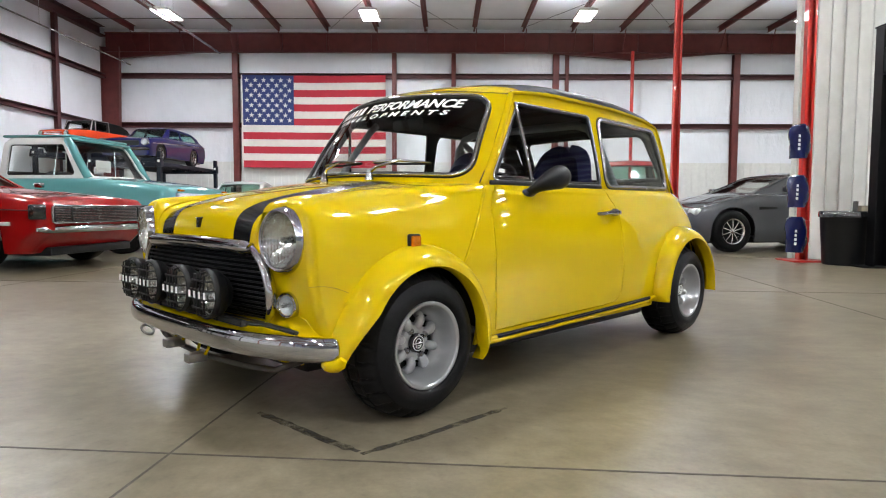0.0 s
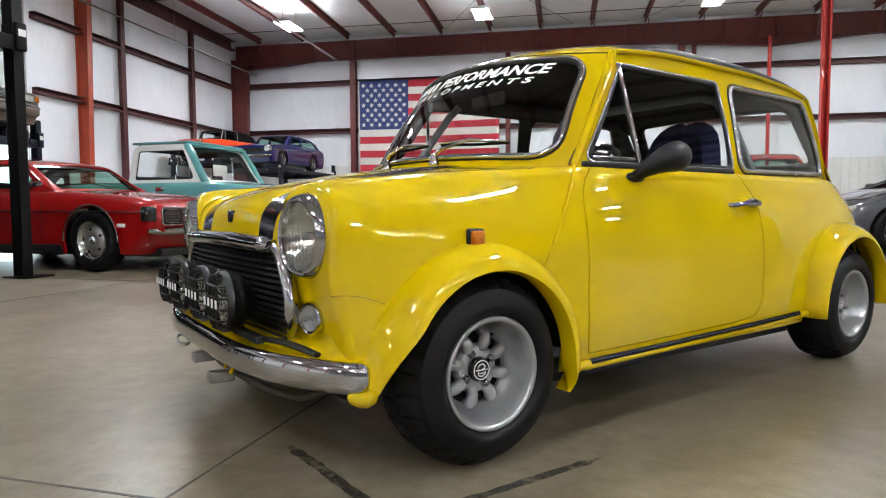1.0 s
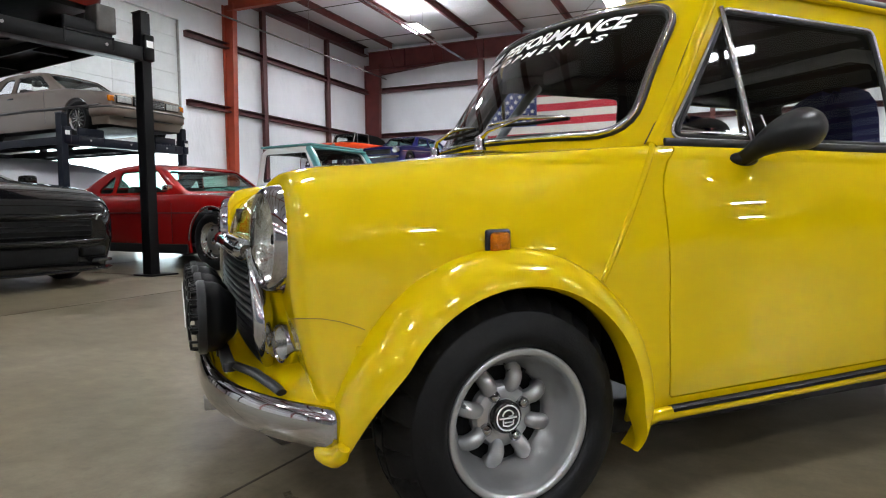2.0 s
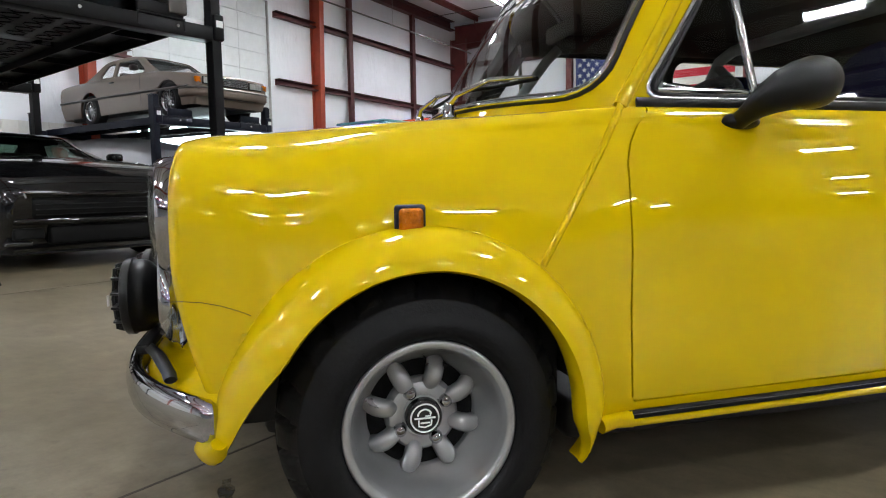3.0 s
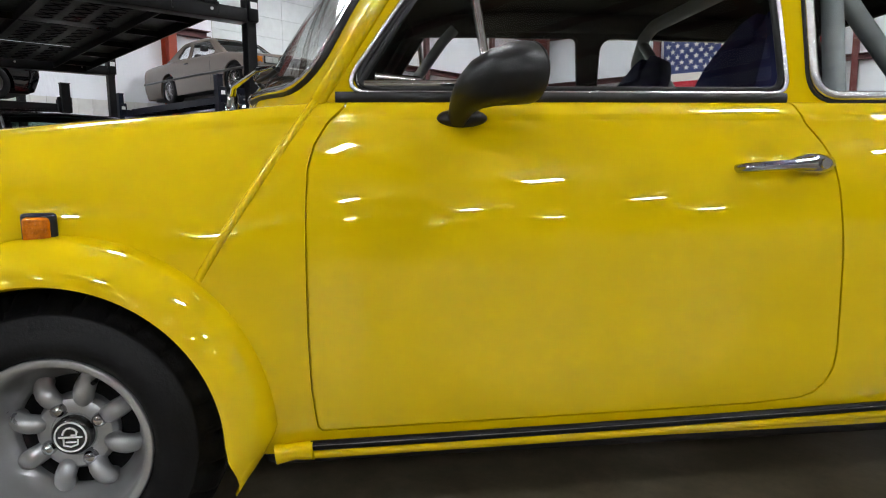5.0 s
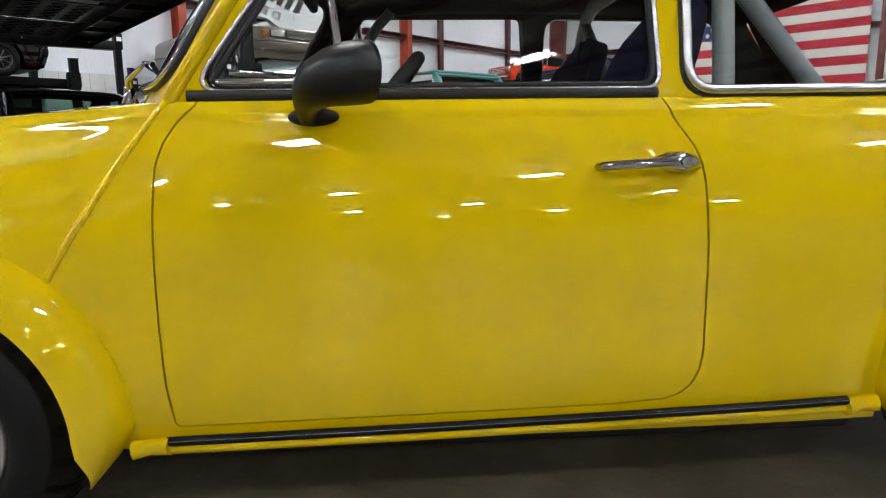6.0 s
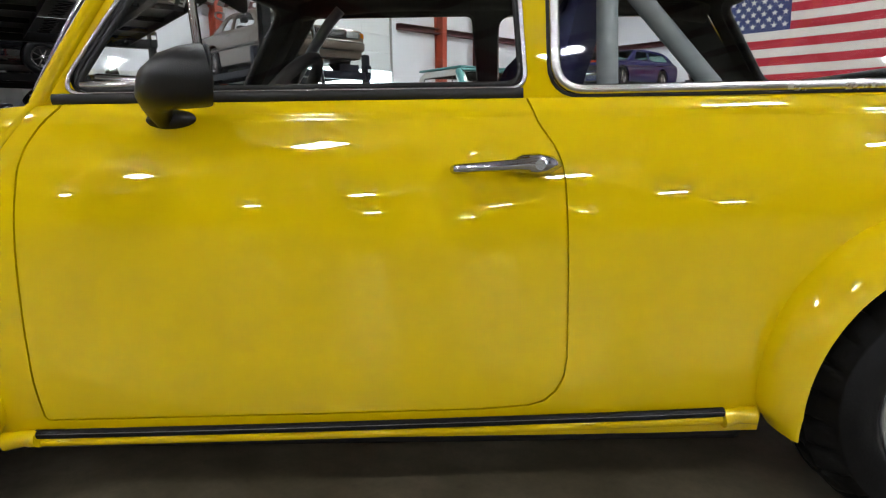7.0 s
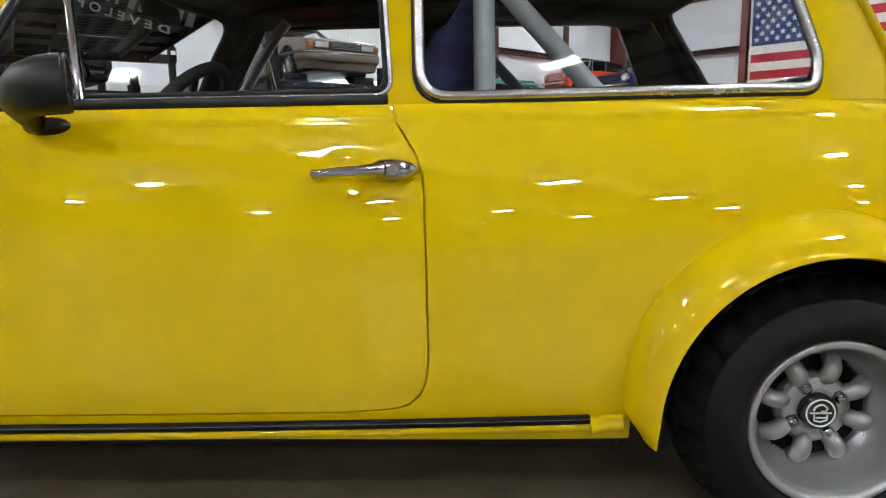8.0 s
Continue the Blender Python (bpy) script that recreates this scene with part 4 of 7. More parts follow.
def mini_wheel(cx, cz, s, R=0.255, face=0.755):
    """Treaded tyre, deep-lipped eight-spoke alloy, nuts and a round cap."""
    m = Matrix.Translation((cx, s * face, cz)) @ (Matrix.Rotation(math.pi, 4, "Z") if s > 0 else Matrix.Identity(4))
    tyre = part("tyre", moved(treaded_tyre(R), m), "rubber", mini, "wide black tyre with a grooved tread")
    m = m @ Matrix.Translation((0, 0.004, 0))
    rim = part("rim", moved(lathe([(0.147, 0.014), (0.1500, 0.004), (0.1498, -0.003), (0.1470, -0.0055), (0.1405, -0.0045), (0.1365, -0.002), (0.1345, 0.003), (0.1335, 0.008), (0.1315, 0.012), (0.1300, 0.020), (0.1275, 0.036),
                                   (0.1205, 0.056), (0.1110, 0.070), (0.1020, 0.078), (0.0985, 0.084), (0.0980, 0.15), (0.126, 0.17)], 88, caps=False), m), "alloy", mini, "silver deep-lipped alloy rim")
    hubz = 0.066
    part("rim_centre", moved(lathe([(0.0, hubz - 0.002), (0.034, hubz - 0.002), (0.035, hubz + 0.002), (0.0385, hubz + 0.002), (0.0395, hubz), (0.059, hubz), (0.0605, hubz + 0.0015), (0.0615, hubz + 0.004), (0.0655, hubz + 0.008), (0.067, hubz + 0.014), (0.066, hubz + 0.06)], 56, caps=False), m), "alloy", rim, "cast alloy centre")
    for k in range(8):
        a = 2 * math.pi * (k + 0.5) / 8 + 0.12
        c, n = math.cos(a), math.sin(a)
        pts = [(r * c, y, r * n) for r, y in ((0.054, hubz + 0.020), (0.058, hubz + 0.010), (0.064, hubz + 0.003), (0.072, hubz - 0.0015), (0.080, hubz - 0.002), (0.088, hubz + 0.001), (0.094, hubz + 0.007), (0.098, hubz + 0.016), (0.099, hubz + 0.030))]
        part("spoke", moved(tube(pts, [0.012, 0.0145, 0.0158, 0.0165, 0.0168, 0.0165, 0.0156, 0.0140, 0.012], 18), m), "alloy", rim)
    # a black disc behind the spokes paints the shade into their gaps
    part("rim_shade_disc", moved(lathe([(0.058, hubz + 0.024), (0.099, hubz + 0.024)], 40, caps=False), m), "stripe", rim, "black disc painting in the shade between the spokes")
    for k in range(40):
        if k % 10 in (0, 4, 5, 9):
            continue
        a = 2 * math.pi * k / 40 + 0.2
        bead = box(-0.0012, 0.0012, hubz - 0.0008, hubz + 0.001, -0.0028, 0.0028)
        part("cast_mark", moved(bead, m @ Matrix.Translation((0.0545 * math.cos(a), 0, 0.0545 * math.sin(a))) @ Matrix.Rotation(math.pi / 2 - a, 4, "Y")), "alloy", rim)
    for k in range(4):
        a = 2 * math.pi * k / 4 + 0.5
        c, n = 0.048 * math.cos(a), 0.048 * math.sin(a)
        nut = [(0.0, hubz - 0.014), (0.007, hubz - 0.013), (0.0105, hubz - 0.010), (0.0120, hubz - 0.005), (0.0125, hubz), (0.0145, hubz + 0.001), (0.0145, hubz + 0.006)]
        part("wheel_nut", moved(lathe(nut, 12, caps=False), m @ Matrix.Translation((c, 0, n))), "chrome", rim, "chrome wheel nut")
    cap = part("hub_cap", moved(lathe([(0.0, hubz - 0.017), (0.029, hubz - 0.017), (0.0325, hubz - 0.014), (0.0335, hubz)], 40, caps=False), m), "black_gloss", rim, "round black hub cap with a pale emblem")
    ring = tube([(0.0250 * math.cos(t), hubz - 0.0185, 0.0250 * math.sin(t)) for t in np.linspace(0, 2 * math.pi, 33)[:-1]], 0.0016, 5, True)
    marks = [ring]
    y0 = hubz - 0.0185
    marks.append(tube([(-0.019, y0, 0.0), (0.019, y0, 0.0)], 0.0017, 5))
    marks.append(tube([(0.0125 * math.cos(t), y0, 0.003 + 0.0125 * math.sin(t)) for t in np.linspace(0.35, math.pi - 0.1, 12)], 0.0017, 5))
    marks.append(tube([(0.001, y0, 0.0035), (0.010, y0, 0.0035), (0.010, y0, 0.008)], 0.0015, 5))
    marks.append(tube([(-0.011, y0, -0.003), (-0.011, y0, -0.014), (0.0, y0, -0.0165), (0.011, y0, -0.013), (0.012, y0, -0.004)], 0.0016, 5))
    marks.append(tube([(-0.008, y0, -0.0085), (0.009, y0, -0.0085)], 0.0015, 5))
    part("emblem", moved(join(*marks), m), "white_letter", cap, "pale emblem of ring and bars")
    part("valve", moved(tube([(0.100 * math.cos(1.15), hubz + 0.03, 0.100 * math.sin(1.15)), (0.098 * math.cos(1.15), hubz - 0.012, 0.098 * math.sin(1.15))], 0.004, 8), m), "rubber", rim)
    part("brake_drum", moved(lathe([(0.0, 0.095), (0.100, 0.095), (0.100, 0.16)], 32, caps=False), m), "dark_metal", mini, "dark brake drum")


def build_mini_outside():
    for s in (-1, 1):
        arch = part("wheel_arch_flare", flare(0.0, 0.255, 0.339, 0.268, -19, 183, s, 0.785, 0.065), "yellow", mini)
        foot = [(-0.340, s * 0.738, 0.262), (-0.345, s * 0.730, 0.248), (-0.349, s * 0.717, 0.242), (-0.357, s * 0.701, 0.240), (-0.366, s * 0.686, 0.241), (-0.371, s * 0.676, 0.243), (-0.373, s * 0.671, 0.244)]
        part("flare_foot", tube(foot, [0.012, 0.018, 0.022, 0.022, 0.019, 0.012, 0.004], 14), "yellow", arch, "rounded foot turned in under the bumper")
        part("wheel_arch_flare", flare(2.036, 0.262, 0.354, 0.286, -6, 188, s, 0.785, 0.004, 0.026), "yellow", mini)
        mini_wheel(0.0, 0.255, s)
        mini_wheel(2.053, 0.252, s, 0.252, 0.748)
        # sill trim: black strip with bright edges, on a yellow lip
        strip = []
        for k in range(26):
            t = k / 25
            strip.append((0.395 + 1.245 * t, s * (float(m_width(0.395 + 1.245 * t)) + 0.001), 0.222 + 0.026 * t))
        part("sill_trim", tube(strip, 0.0085, 10, False, 1.0), "stripe", mini, "black sill trim strip with a fine bright line")
        part("sill_trim_line", tube([(p[0], p[1] + s * 0.0085, p[2] + 0.003) for p in strip], 0.0008, 5), "dark_metal", mini)
        part("sill_lip", tube([(p[0], p[1] - s * 0.010, p[2] - 0.016) for p in strip], 0.012, 8), "yellow", mini)
        for xa, xb, z in ((0.335, 0.40, 0.212), (1.640, 1.70, 0.238)):
            part("flare_foot", tube([(xa, s * 0.712, z - 0.004), ((xa + xb) / 2, s * 0.708, z), (xb, s * 0.712, z + 0.002)], [0.017, 0.015, 0.017], 10), "yellow", mini)
        # side repeater
        y = s * (m_side(-0.02, 0.602) - 0.002)
        rep = part("side_repeater", box(-0.046, 0.008, min(y, y + s * 0.014), max(y, y + s * 0.014), 0.574, 0.630, 0.006), "black_plastic", mini, "black base of the repeater")
        part("lens", box(-0.040, 0.002, min(y + s * 0.011, y + s * 0.024), max(y + s * 0.011, y + s * 0.024), 0.580, 0.624, 0.007), "amber", rep, "amber ribbed lens")
        part("bulb_holder", tube([(-0.019, y + s * 0.02, 0.602), (-0.019, y + s * 0.0255, 0.602)], 0.012, 14), "amber", rep)
        # headlamp: bowl, bezel and ribbed lens, looking slightly outwards
        hm = Matrix.Translation((-0.404, s * 0.537, 0.616)) @ Matrix.Rotation(radians(-8 * s), 4, "Z") @ Matrix.Diagonal((1.0, 0.89, 0.91, 1))
        part("headlamp_gasket", moved(lathe([(0.112, -0.004), (0.1175, -0.004), (0.119, 0.0), (0.119, 0.008)], 56, "x", False), hm), "seal", mini, "thin black lamp gasket")
        lamp = part("headlamp", moved(lathe([(0.116, 0.02), (0.1155, -0.008), (0.113, -0.024), (0.107, -0.036), (0.100, -0.041), (0.095, -0.039), (0.092, -0.034)], 56, "x", False), hm), "chrome", mini, "chrome headlamp bezel")
        part("lens", moved(lathe([(0.0, -0.056), (0.03, -0.0545), (0.06, -0.049), (0.085, -0.040), (0.094, -0.034)], 56, "x", False), hm), "lens", lamp, "ribbed glass lens")
        part("reflector", moved(lathe([(0.014, 0.045), (0.02, 0.03), (0.05, 0.012), (0.075, -0.01), (0.093, -0.033)], 48, "x", False), hm), "reflector", lamp, "silvered reflector")
        ribs = [tube([(-0.050 + 0.18 * (h * h + w * w) * 8 * 0.1, w, h) for h in np.linspace(-math.sqrt(0.085**2 - w * w), math.sqrt(0.085**2 - w * w), 9)], 0.0022, 4) for w in np.linspace(-0.07, 0.07, 9)]
        part("lens_rib", moved(join(*ribs), hm), "lens", lamp)
        part("bulb", moved(tube([(0.03, 0, 0), (-0.02, 0, 0)], 0.012, 10), hm), "chrome", lamp)
        seam = [(px, s * (float(m_width(px)) + 0.0004), pz) for px, pz in ((-0.418, 0.482), (-0.39, 0.482), (-0.36, 0.479), (-0.33, 0.472), (-0.30, 0.461), (-0.285, 0.454))]
        part("panel_seam", tube(seam, 0.0006, 6), "seal", mini, "fine seam line below the headlamp")
        # front turn lamp
        tm = Matrix.Translation((-0.398, s * 0.535, 0.412)) @ Matrix.Rotation(radians(-14 * s), 4, "Z")
        tl = part("turn_lamp", moved(lathe([(0.042, 0.02), (0.042, -0.012), (0.038, -0.018), (0.033, -0.014)], 32, "x", False), tm), "chrome", mini, "chrome ring of the turn lamp")
        part("lens", moved(lathe([(0.002, -0.056), (0.008, -0.053), (0.011, -0.047), (0.016, -0.044), (0.019, -0.037), (0.025, -0.033), (0.028, -0.025), (0.034, -0.018)], 32, "x", False), tm), "lens", tl, "clear stepped lens")
        part("reflector", moved(lathe([(0.0, 0.0), (0.015, -0.002), (0.032, -0.014)], 24, "x", False), tm), "lamp_glass", tl)
        part("bulb", moved(tube([(0.0, 0, 0), (-0.03, 0, 0)], 0.008, 8), tm), "bright", tl)
        # wiper and mirror
        build_mirror(s)
        build_handle(s)
    for y0, a0, a1 in ((-0.205, -0.70, -0.28), (0.10, -0.16, 0.27)):
        piv = Vector((0.175 + 0.10 * (abs(y0) / 0.6) ** 2, y0, 0.842))
        w = part("wiper", moved(lathe([(0.0, 0.03), (0.012, 0.026), (0.015, 0.0), (0.02, -0.012)], 16, "z"), Matrix.Translation(piv)), "chrome", mini, "chrome wiper with a black blade")
        e0, e1 = [Vector(screen_point(np.float64(a), np.float64(0.155))) + Vector((-0.022, 0, 0.012)) for a in (a0, a1)]
        mid = (e0 + e1) / 2 + Vector((-0.012, 0, 0.008))
        part("arm", tube([piv + Vector((0, 0, 0.02)), piv + (mid - piv) * 0.3 + Vector((-0.012, 0, 0.02)), mid], [0.009, 0.007, 0.004], 8), "chrome", w)
        part("bridge", tube([e0, mid, e1], [0.003, 0.007, 0.003], 8), "chrome", w)
        part("blade", tube([e0 + Vector((0.008, 0, -0.004)), (e0 + e1) / 2 + Vector((0.010, 0, -0.006)), e1 + Vector((0.008, 0, -0.004))], 0.0055, 6), "rubber", w, "black rubber blade")


def build_mirror(s):
    base = part("door_mirror", moved(lathe([(0.0, 0.026), (0.02, 0.024), (0.038, 0.012), (0.044, 0.0), (0.043, -0.014)], 28), Matrix.Translation((0.668, s * 0.655, 0.779)) @ Matrix.Rotation(0 if s > 0 else math.pi, 4, "Z") @ Matrix.Diagonal((1.06, 1.0, 0.40, 1))), "black_plastic", DOORS[s], "black bullet-shaped door mirror")
    pts = [(0.660, s * 0.664, 0.780), (0.661, s * 0.682, 0.789), (0.665, s * 0.704, 0.803), (0.675, s * 0.727, 0.817), (0.692, s * 0.744, 0.829), (0.714, s * 0.754, 0.837), (0.738, s * 0.755, 0.842), (0.757, s * 0.747, 0.845), (0.765, s * 0.743, 0.846)]
    part("head", tube(pts, [0.018, 0.019, 0.024, 0.032, 0.040, 0.0455, 0.0485, 0.0495, 0.0485], 32), "black_plastic", base, "satin black mirror shell")
    glass_at = Matrix.Translation((0.7665, s * 0.7422, 0.846)) @ Matrix.Rotation(radians(-26 * s), 4, "Z")
    part("rim", moved(tube([(0, 0.0455 * math.cos(t), 0.0455 * math.sin(t)) for t in np.linspace(0, 2 * math.pi, 29)[:-1]], 0.0035, 6, True), glass_at), "black_plastic", base)
    part("mirror_glass", moved(lathe([(0.0, 0.0), (0.044, 0.0), (0.045, -0.004)], 28, "x", False), glass_at), "chrome", base, "mirror glass")


def build_handle(s):
    y = m_side(1.25, 0.69) - 0.010
    h = part("door_handle", tube([(1.158, s * (y + 0.004), 0.688), (1.163, s * (y + 0.030), 0.690), (1.20, s * (y + 0.036), 0.693), (1.26, s * (y + 0.036), 0.696), (1.285, s * (y + 0.034), 0.697)], [0.008, 0.009, 0.0085, 0.010, 0.013], 12), "chrome", DOORS[s], "chrome lever door handle")
    part("escutcheon", tube([(1.258, s * (y + 0.012), 0.697), (1.275, s * (y + 0.020), 0.697), (1.30, s * (y + 0.022), 0.696), (1.325, s * (y + 0.016), 0.695), (1.340, s * (y + 0.006), 0.694)], [0.008, 0.017, 0.019, 0.015, 0.006], 14), "chrome", h)
    part("push_button", tube([(1.302, s * (y + 0.036), 0.696), (1.302, s * (y + 0.046), 0.696)], 0.009, 14), "bright", h)


build_mini_body()
build_mini_cabin()
build_mini_outside()


# ---- nose, lettering, cabin and underside of the yellow car ----


def grille_half(z):
    return float(np.interp(z, [0.35, 0.40, 0.455, 0.545, 0.60], [0.43, 0.475, 0.490, 0.455, 0.385]))


def grille_x(y, z):
    return -0.462 + 0.016 * (abs(y) / 0.45) ** 2.4 + 0.02 * max(0.0, (0.42 - z) / 0.07)


def build_nose():
    n = 24
    rows = [0.312 + 0.29 * k / 10 for k in range(11)]
    v, f = [], []
    for z in rows:
        h = grille_half(z)
        v += [(grille_x(h * (2 * k / n - 1), z) + 0.012, h * (2 * k / n - 1), z) for k in range(n + 1)]
    for r in range(10):
        for k in range(n):
            a = r * (n + 1) + k
            f.append((a, a + n + 1, a + n + 2, a + 1))
    grille = part("grille", (v, f), "stripe", mini, "black slatted grille")
    for r in range(17):
        z = 0.329 + 0.0165 * r
        h = grille_half(z) - 0.004
        line = [(grille_x(h * (2 * k / n - 1), z), h * (2 * k / n - 1), z) for k in range(n + 1)]
        part("slat", tube(line, 0.0062, 6, False, 0.55), "black_plastic", grille)
    line = [(grille_x(y, 0.60) - 0.006, y, 0.594 - 0.008 * (abs(y) / 0.40) ** 2) for y in np.linspace(-0.40, 0.40, 31)]
    part("grille_top_bar", tube(line, [0.016] + [0.025] * 29 + [0.016], 14, False, 0.95), "chrome", grille, "chrome bar along the bonnet edge")
    for s in (-1, 1):
        line = [(grille_x(y, z) + 0.002, s * y, z) for y, z in ((0.395, 0.588), (0.425, 0.570), (0.458, 0.540), (0.480, 0.500), (0.494, 0.460), (0.497, 0.425), (0.484, 0.390), (0.450, 0.356))]
        part("grille_surround", tube(line, [0.012, 0.017, 0.019, 0.020, 0.020, 0.020, 0.018, 0.012], 12, False, 0.8), "chrome", grille, "chrome side surround")
    part("bonnet_badge", box(-0.442, -0.415, 0.009, 0.027, 0.642, 0.680, 0.003), "black_gloss", mini, "small dark bonnet badge")
    # bumper: a bowed chrome blade with rounded ends
    line = [(-0.540 + 0.190 * (abs(y) / 0.715) ** 4.2, y, 0.299 - 0.006 * (abs(y) / 0.66) ** 4) for y in [-0.722, -0.720, -0.716] + list(np.linspace(-0.708, 0.708, 43)) + [0.716, 0.720, 0.722]]
    rad = [0.008, 0.022, 0.030, 0.034] + [0.034] * 41 + [0.034, 0.030, 0.022, 0.008]
    g = tube(line, rad, 16)
    centre = [(q, r) for q in line for r in range(16)]
    g = ([(q[0] + (p[0] - q[0]) * 0.55 + (0.008 if p[2] < q[2] - 0.026 else 0.0), q[1] + (p[1] - q[1]) * 0.55, q[2] + (p[2] - q[2]) * (1.05 if p[2] > q[2] else 1.32)) for p, (q, r) in zip(g[0], centre)], g[1])
    part("bumper", g, "chrome", mini, "bowed chrome front bumper")
    # lamp bar with brackets
    lampbar = part("lamp_bar", box(-0.515, -0.490, -0.44, 0.44, 0.342, 0.362, 0.004), "black_satin", mini, "black spot-lamp bar")
    for s in (-1, 1):
        part("bracket", tube([(-0.50, s * 0.40, 0.352), (-0.462, s * 0.50, 0.352), (-0.432, s * 0.585, 0.340), (-0.425, s * 0.615, 0.336)], [0.012, 0.013, 0.012, 0.011], 8, False, 0.6), "black_satin", lampbar, "black lamp-bar bracket")
    for y in (-0.280, -0.068, 0.185, 0.365):
        spot_lamp(y)
    # yellow apron that closes the gap between the nose and the bumper
    section = [(0.0, 0.272), (0.0, 0.300), (0.04, 0.313), (0.12, 0.320), (0.30, 0.324), (0.50, 0.328), (0.68, 0.337), (0.82, 0.356), (0.92, 0.385), (1.0, 0.425), (1.04, 0.425), (0.96, 0.375), (0.84, 0.346), (0.66, 0.325), (0.30, 0.314), (0.06, 0.300), (0.03, 0.272)]
    v, f, n = [], [], len(section)
    rows = np.linspace(-0.70, 0.70, 57)
    for y in rows:
        front = -0.540 + 0.190 * (abs(y) / 0.715) ** 4.2 + 0.020
        rear = max(front + 0.055, -0.400 + float(m_bend(y)))
        v += [(front + (rear - front) * q, y, z) for q, z in section]
    for i in range(len(rows) - 1):
        f += [(i * n + j, i * n + (j + 1) % n, (i + 1) * n + (j + 1) % n, (i + 1) * n + j) for j in range(n)]
    part("front_apron", (v, f), "yellow", mini, "yellow apron panel behind the bumper")
    # lower valance, tube and towing eyes
    tube_line = [(-0.395 - 0.06 * (1 - (abs(y) / 0.5) ** 2), y, 0.195 - 0.012 * (1 - (abs(y) / 0.5) ** 4)) for y in np.linspace(-0.46, 0.46, 25)]
    part("skid_tube", tube([(-0.33, -0.50, 0.215)] + tube_line + [(-0.33, 0.50, 0.215)], 0.0105, 10), "dark_metal", mini, "dark steel tube under the bumper")
    for y, z in ((-0.10, 0.190), (0.085, 0.215)):
        part("towing_eye", box(-0.545, -0.475, y - 0.022, y + 0.022, z - 0.016, z + 0.016, 0.004), "steel", mini, "bare steel towing bracket")
        for d in (-0.03, 0.03):
            part("eye_stay", tube([(-0.49, y + d, z + 0.01), (-0.46, y + d * 1.6, 0.27)], 0.006, 6), "yellow", mini)
    part("towing_eye", tube([(-0.53 + 0.02 * math.cos(t), 0.285 + 0.028 * math.sin(t), 0.238 + 0.014 * math.sin(t)) for t in np.linspace(0, 2 * math.pi, 17)[:-1]], 0.006, 8, True), "steel", mini, "steel towing ring")
    part("valance_opening", box(-0.372, -0.352, -0.56, -0.40, 0.222, 0.262, 0.004), "black_satin", mini, "dark air opening")


def spot_lamp(y):
    m = Matrix.Translation((-0.510, y, 0.436))
    lamp = part("spot_lamp", moved(lathe([(0.0, 0.036), (0.040, 0.034), (0.052, 0.026), (0.062, 0.012), (0.073, 0.002), (0.078, -0.010), (0.079, -0.028), (0.083, -0.030), (0.083, -0.044), (0.078, -0.048), (0.071, -0.042)], 40, "x", False), m), "black_plastic", mini, "round black spot lamp with a wire guard")
    part("reflector", moved(lathe([(0.0, 0.02), (0.03, 0.012), (0.055, -0.010), (0.070, -0.036)], 32, "x", False), m), "reflector", lamp, "silvered reflector")
    part("lens", moved(lathe([(0.0, -0.046), (0.04, -0.044), (0.070, -0.038)], 32, "x", False), m), "lens", lamp)
    bars = []
    for w in (-0.036, -0.012, 0.012, 0.036):
        h = math.sqrt(0.078**2 - w * w)
        bars.append(tube([(-0.030, w, -h), (-0.062, w, -h * 0.9), (-0.068, w, 0), (-0.062, w, h * 0.9), (-0.030, w, h)], 0.0035, 5))
    for w in (-0.045, -0.015, 0.015, 0.045):
        h = math.sqrt(0.078**2 - w * w)
        bars.append(tube([(-0.030, -h, w), (-0.062, -h * 0.9, w), (-0.066, 0, w), (-0.062, h * 0.9, w), (-0.030, h, w)], 0.0035, 5))
    for wire in bars:
        part("guard_wire", moved(wire, m), "black_plastic", lamp)
    for k in range(4):
        w = 0.054 - 0.036 * k
        part("mark", moved(box(-0.0735, -0.0715, w - 0.006, w + 0.006, -0.011, 0.011, 0.0), m), "white_letter", lamp, "plain white bar on the guard", False)
    part("mount", moved(tube([(0.0, 0, -0.076), (0.0, 0, -0.092)], 0.010, 8), m), "black_satin", lamp)


def text_mesh(body, size, shear=0.0, space=1.0):
    cu = bpy.data.curves.new("lettering", "FONT")
    cu.body, cu.size, cu.shear, cu.space_character, cu.offset, cu.resolution_u = body, size, shear, space, size * 0.028, 3
    ob = new("lettering", cu)
    dg = bpy.context.evaluated_depsgraph_get()
    me = ob.evaluated_get(dg).to_mesh()
    bm = bmesh.new()
    bm.from_mesh(me)
    bmesh.ops.triangulate(bm, faces=bm.faces[:])
    out = geo_of(bm)
    bpy.data.objects.remove(ob, do_unlink=True)
    bpy.data.curves.remove(cu)
    return out


def on_screen(geo, left, right, low, high):
    """Lay flat lettering on the windscreen: left and right are across, low and high up the glass."""
    xs, ys = [p[0] for p in geo[0]], [p[1] for p in geo[0]]
    x0, x1, y0, y1 = min(xs), max(xs), min(ys), max(ys)
    out = []
    for p in geo[0]:
        a = left + (right - left) * (p[0] - x0) / (x1 - x0)
        b = low + (high - low) * (p[1] - y0) / (y1 - y0)
        q = screen_point(np.float64(a / 0.6), np.float64(b / 0.435))
        out.append((q[0] - 0.006, q[1], q[2] + 0.003))
    return out, geo[1]


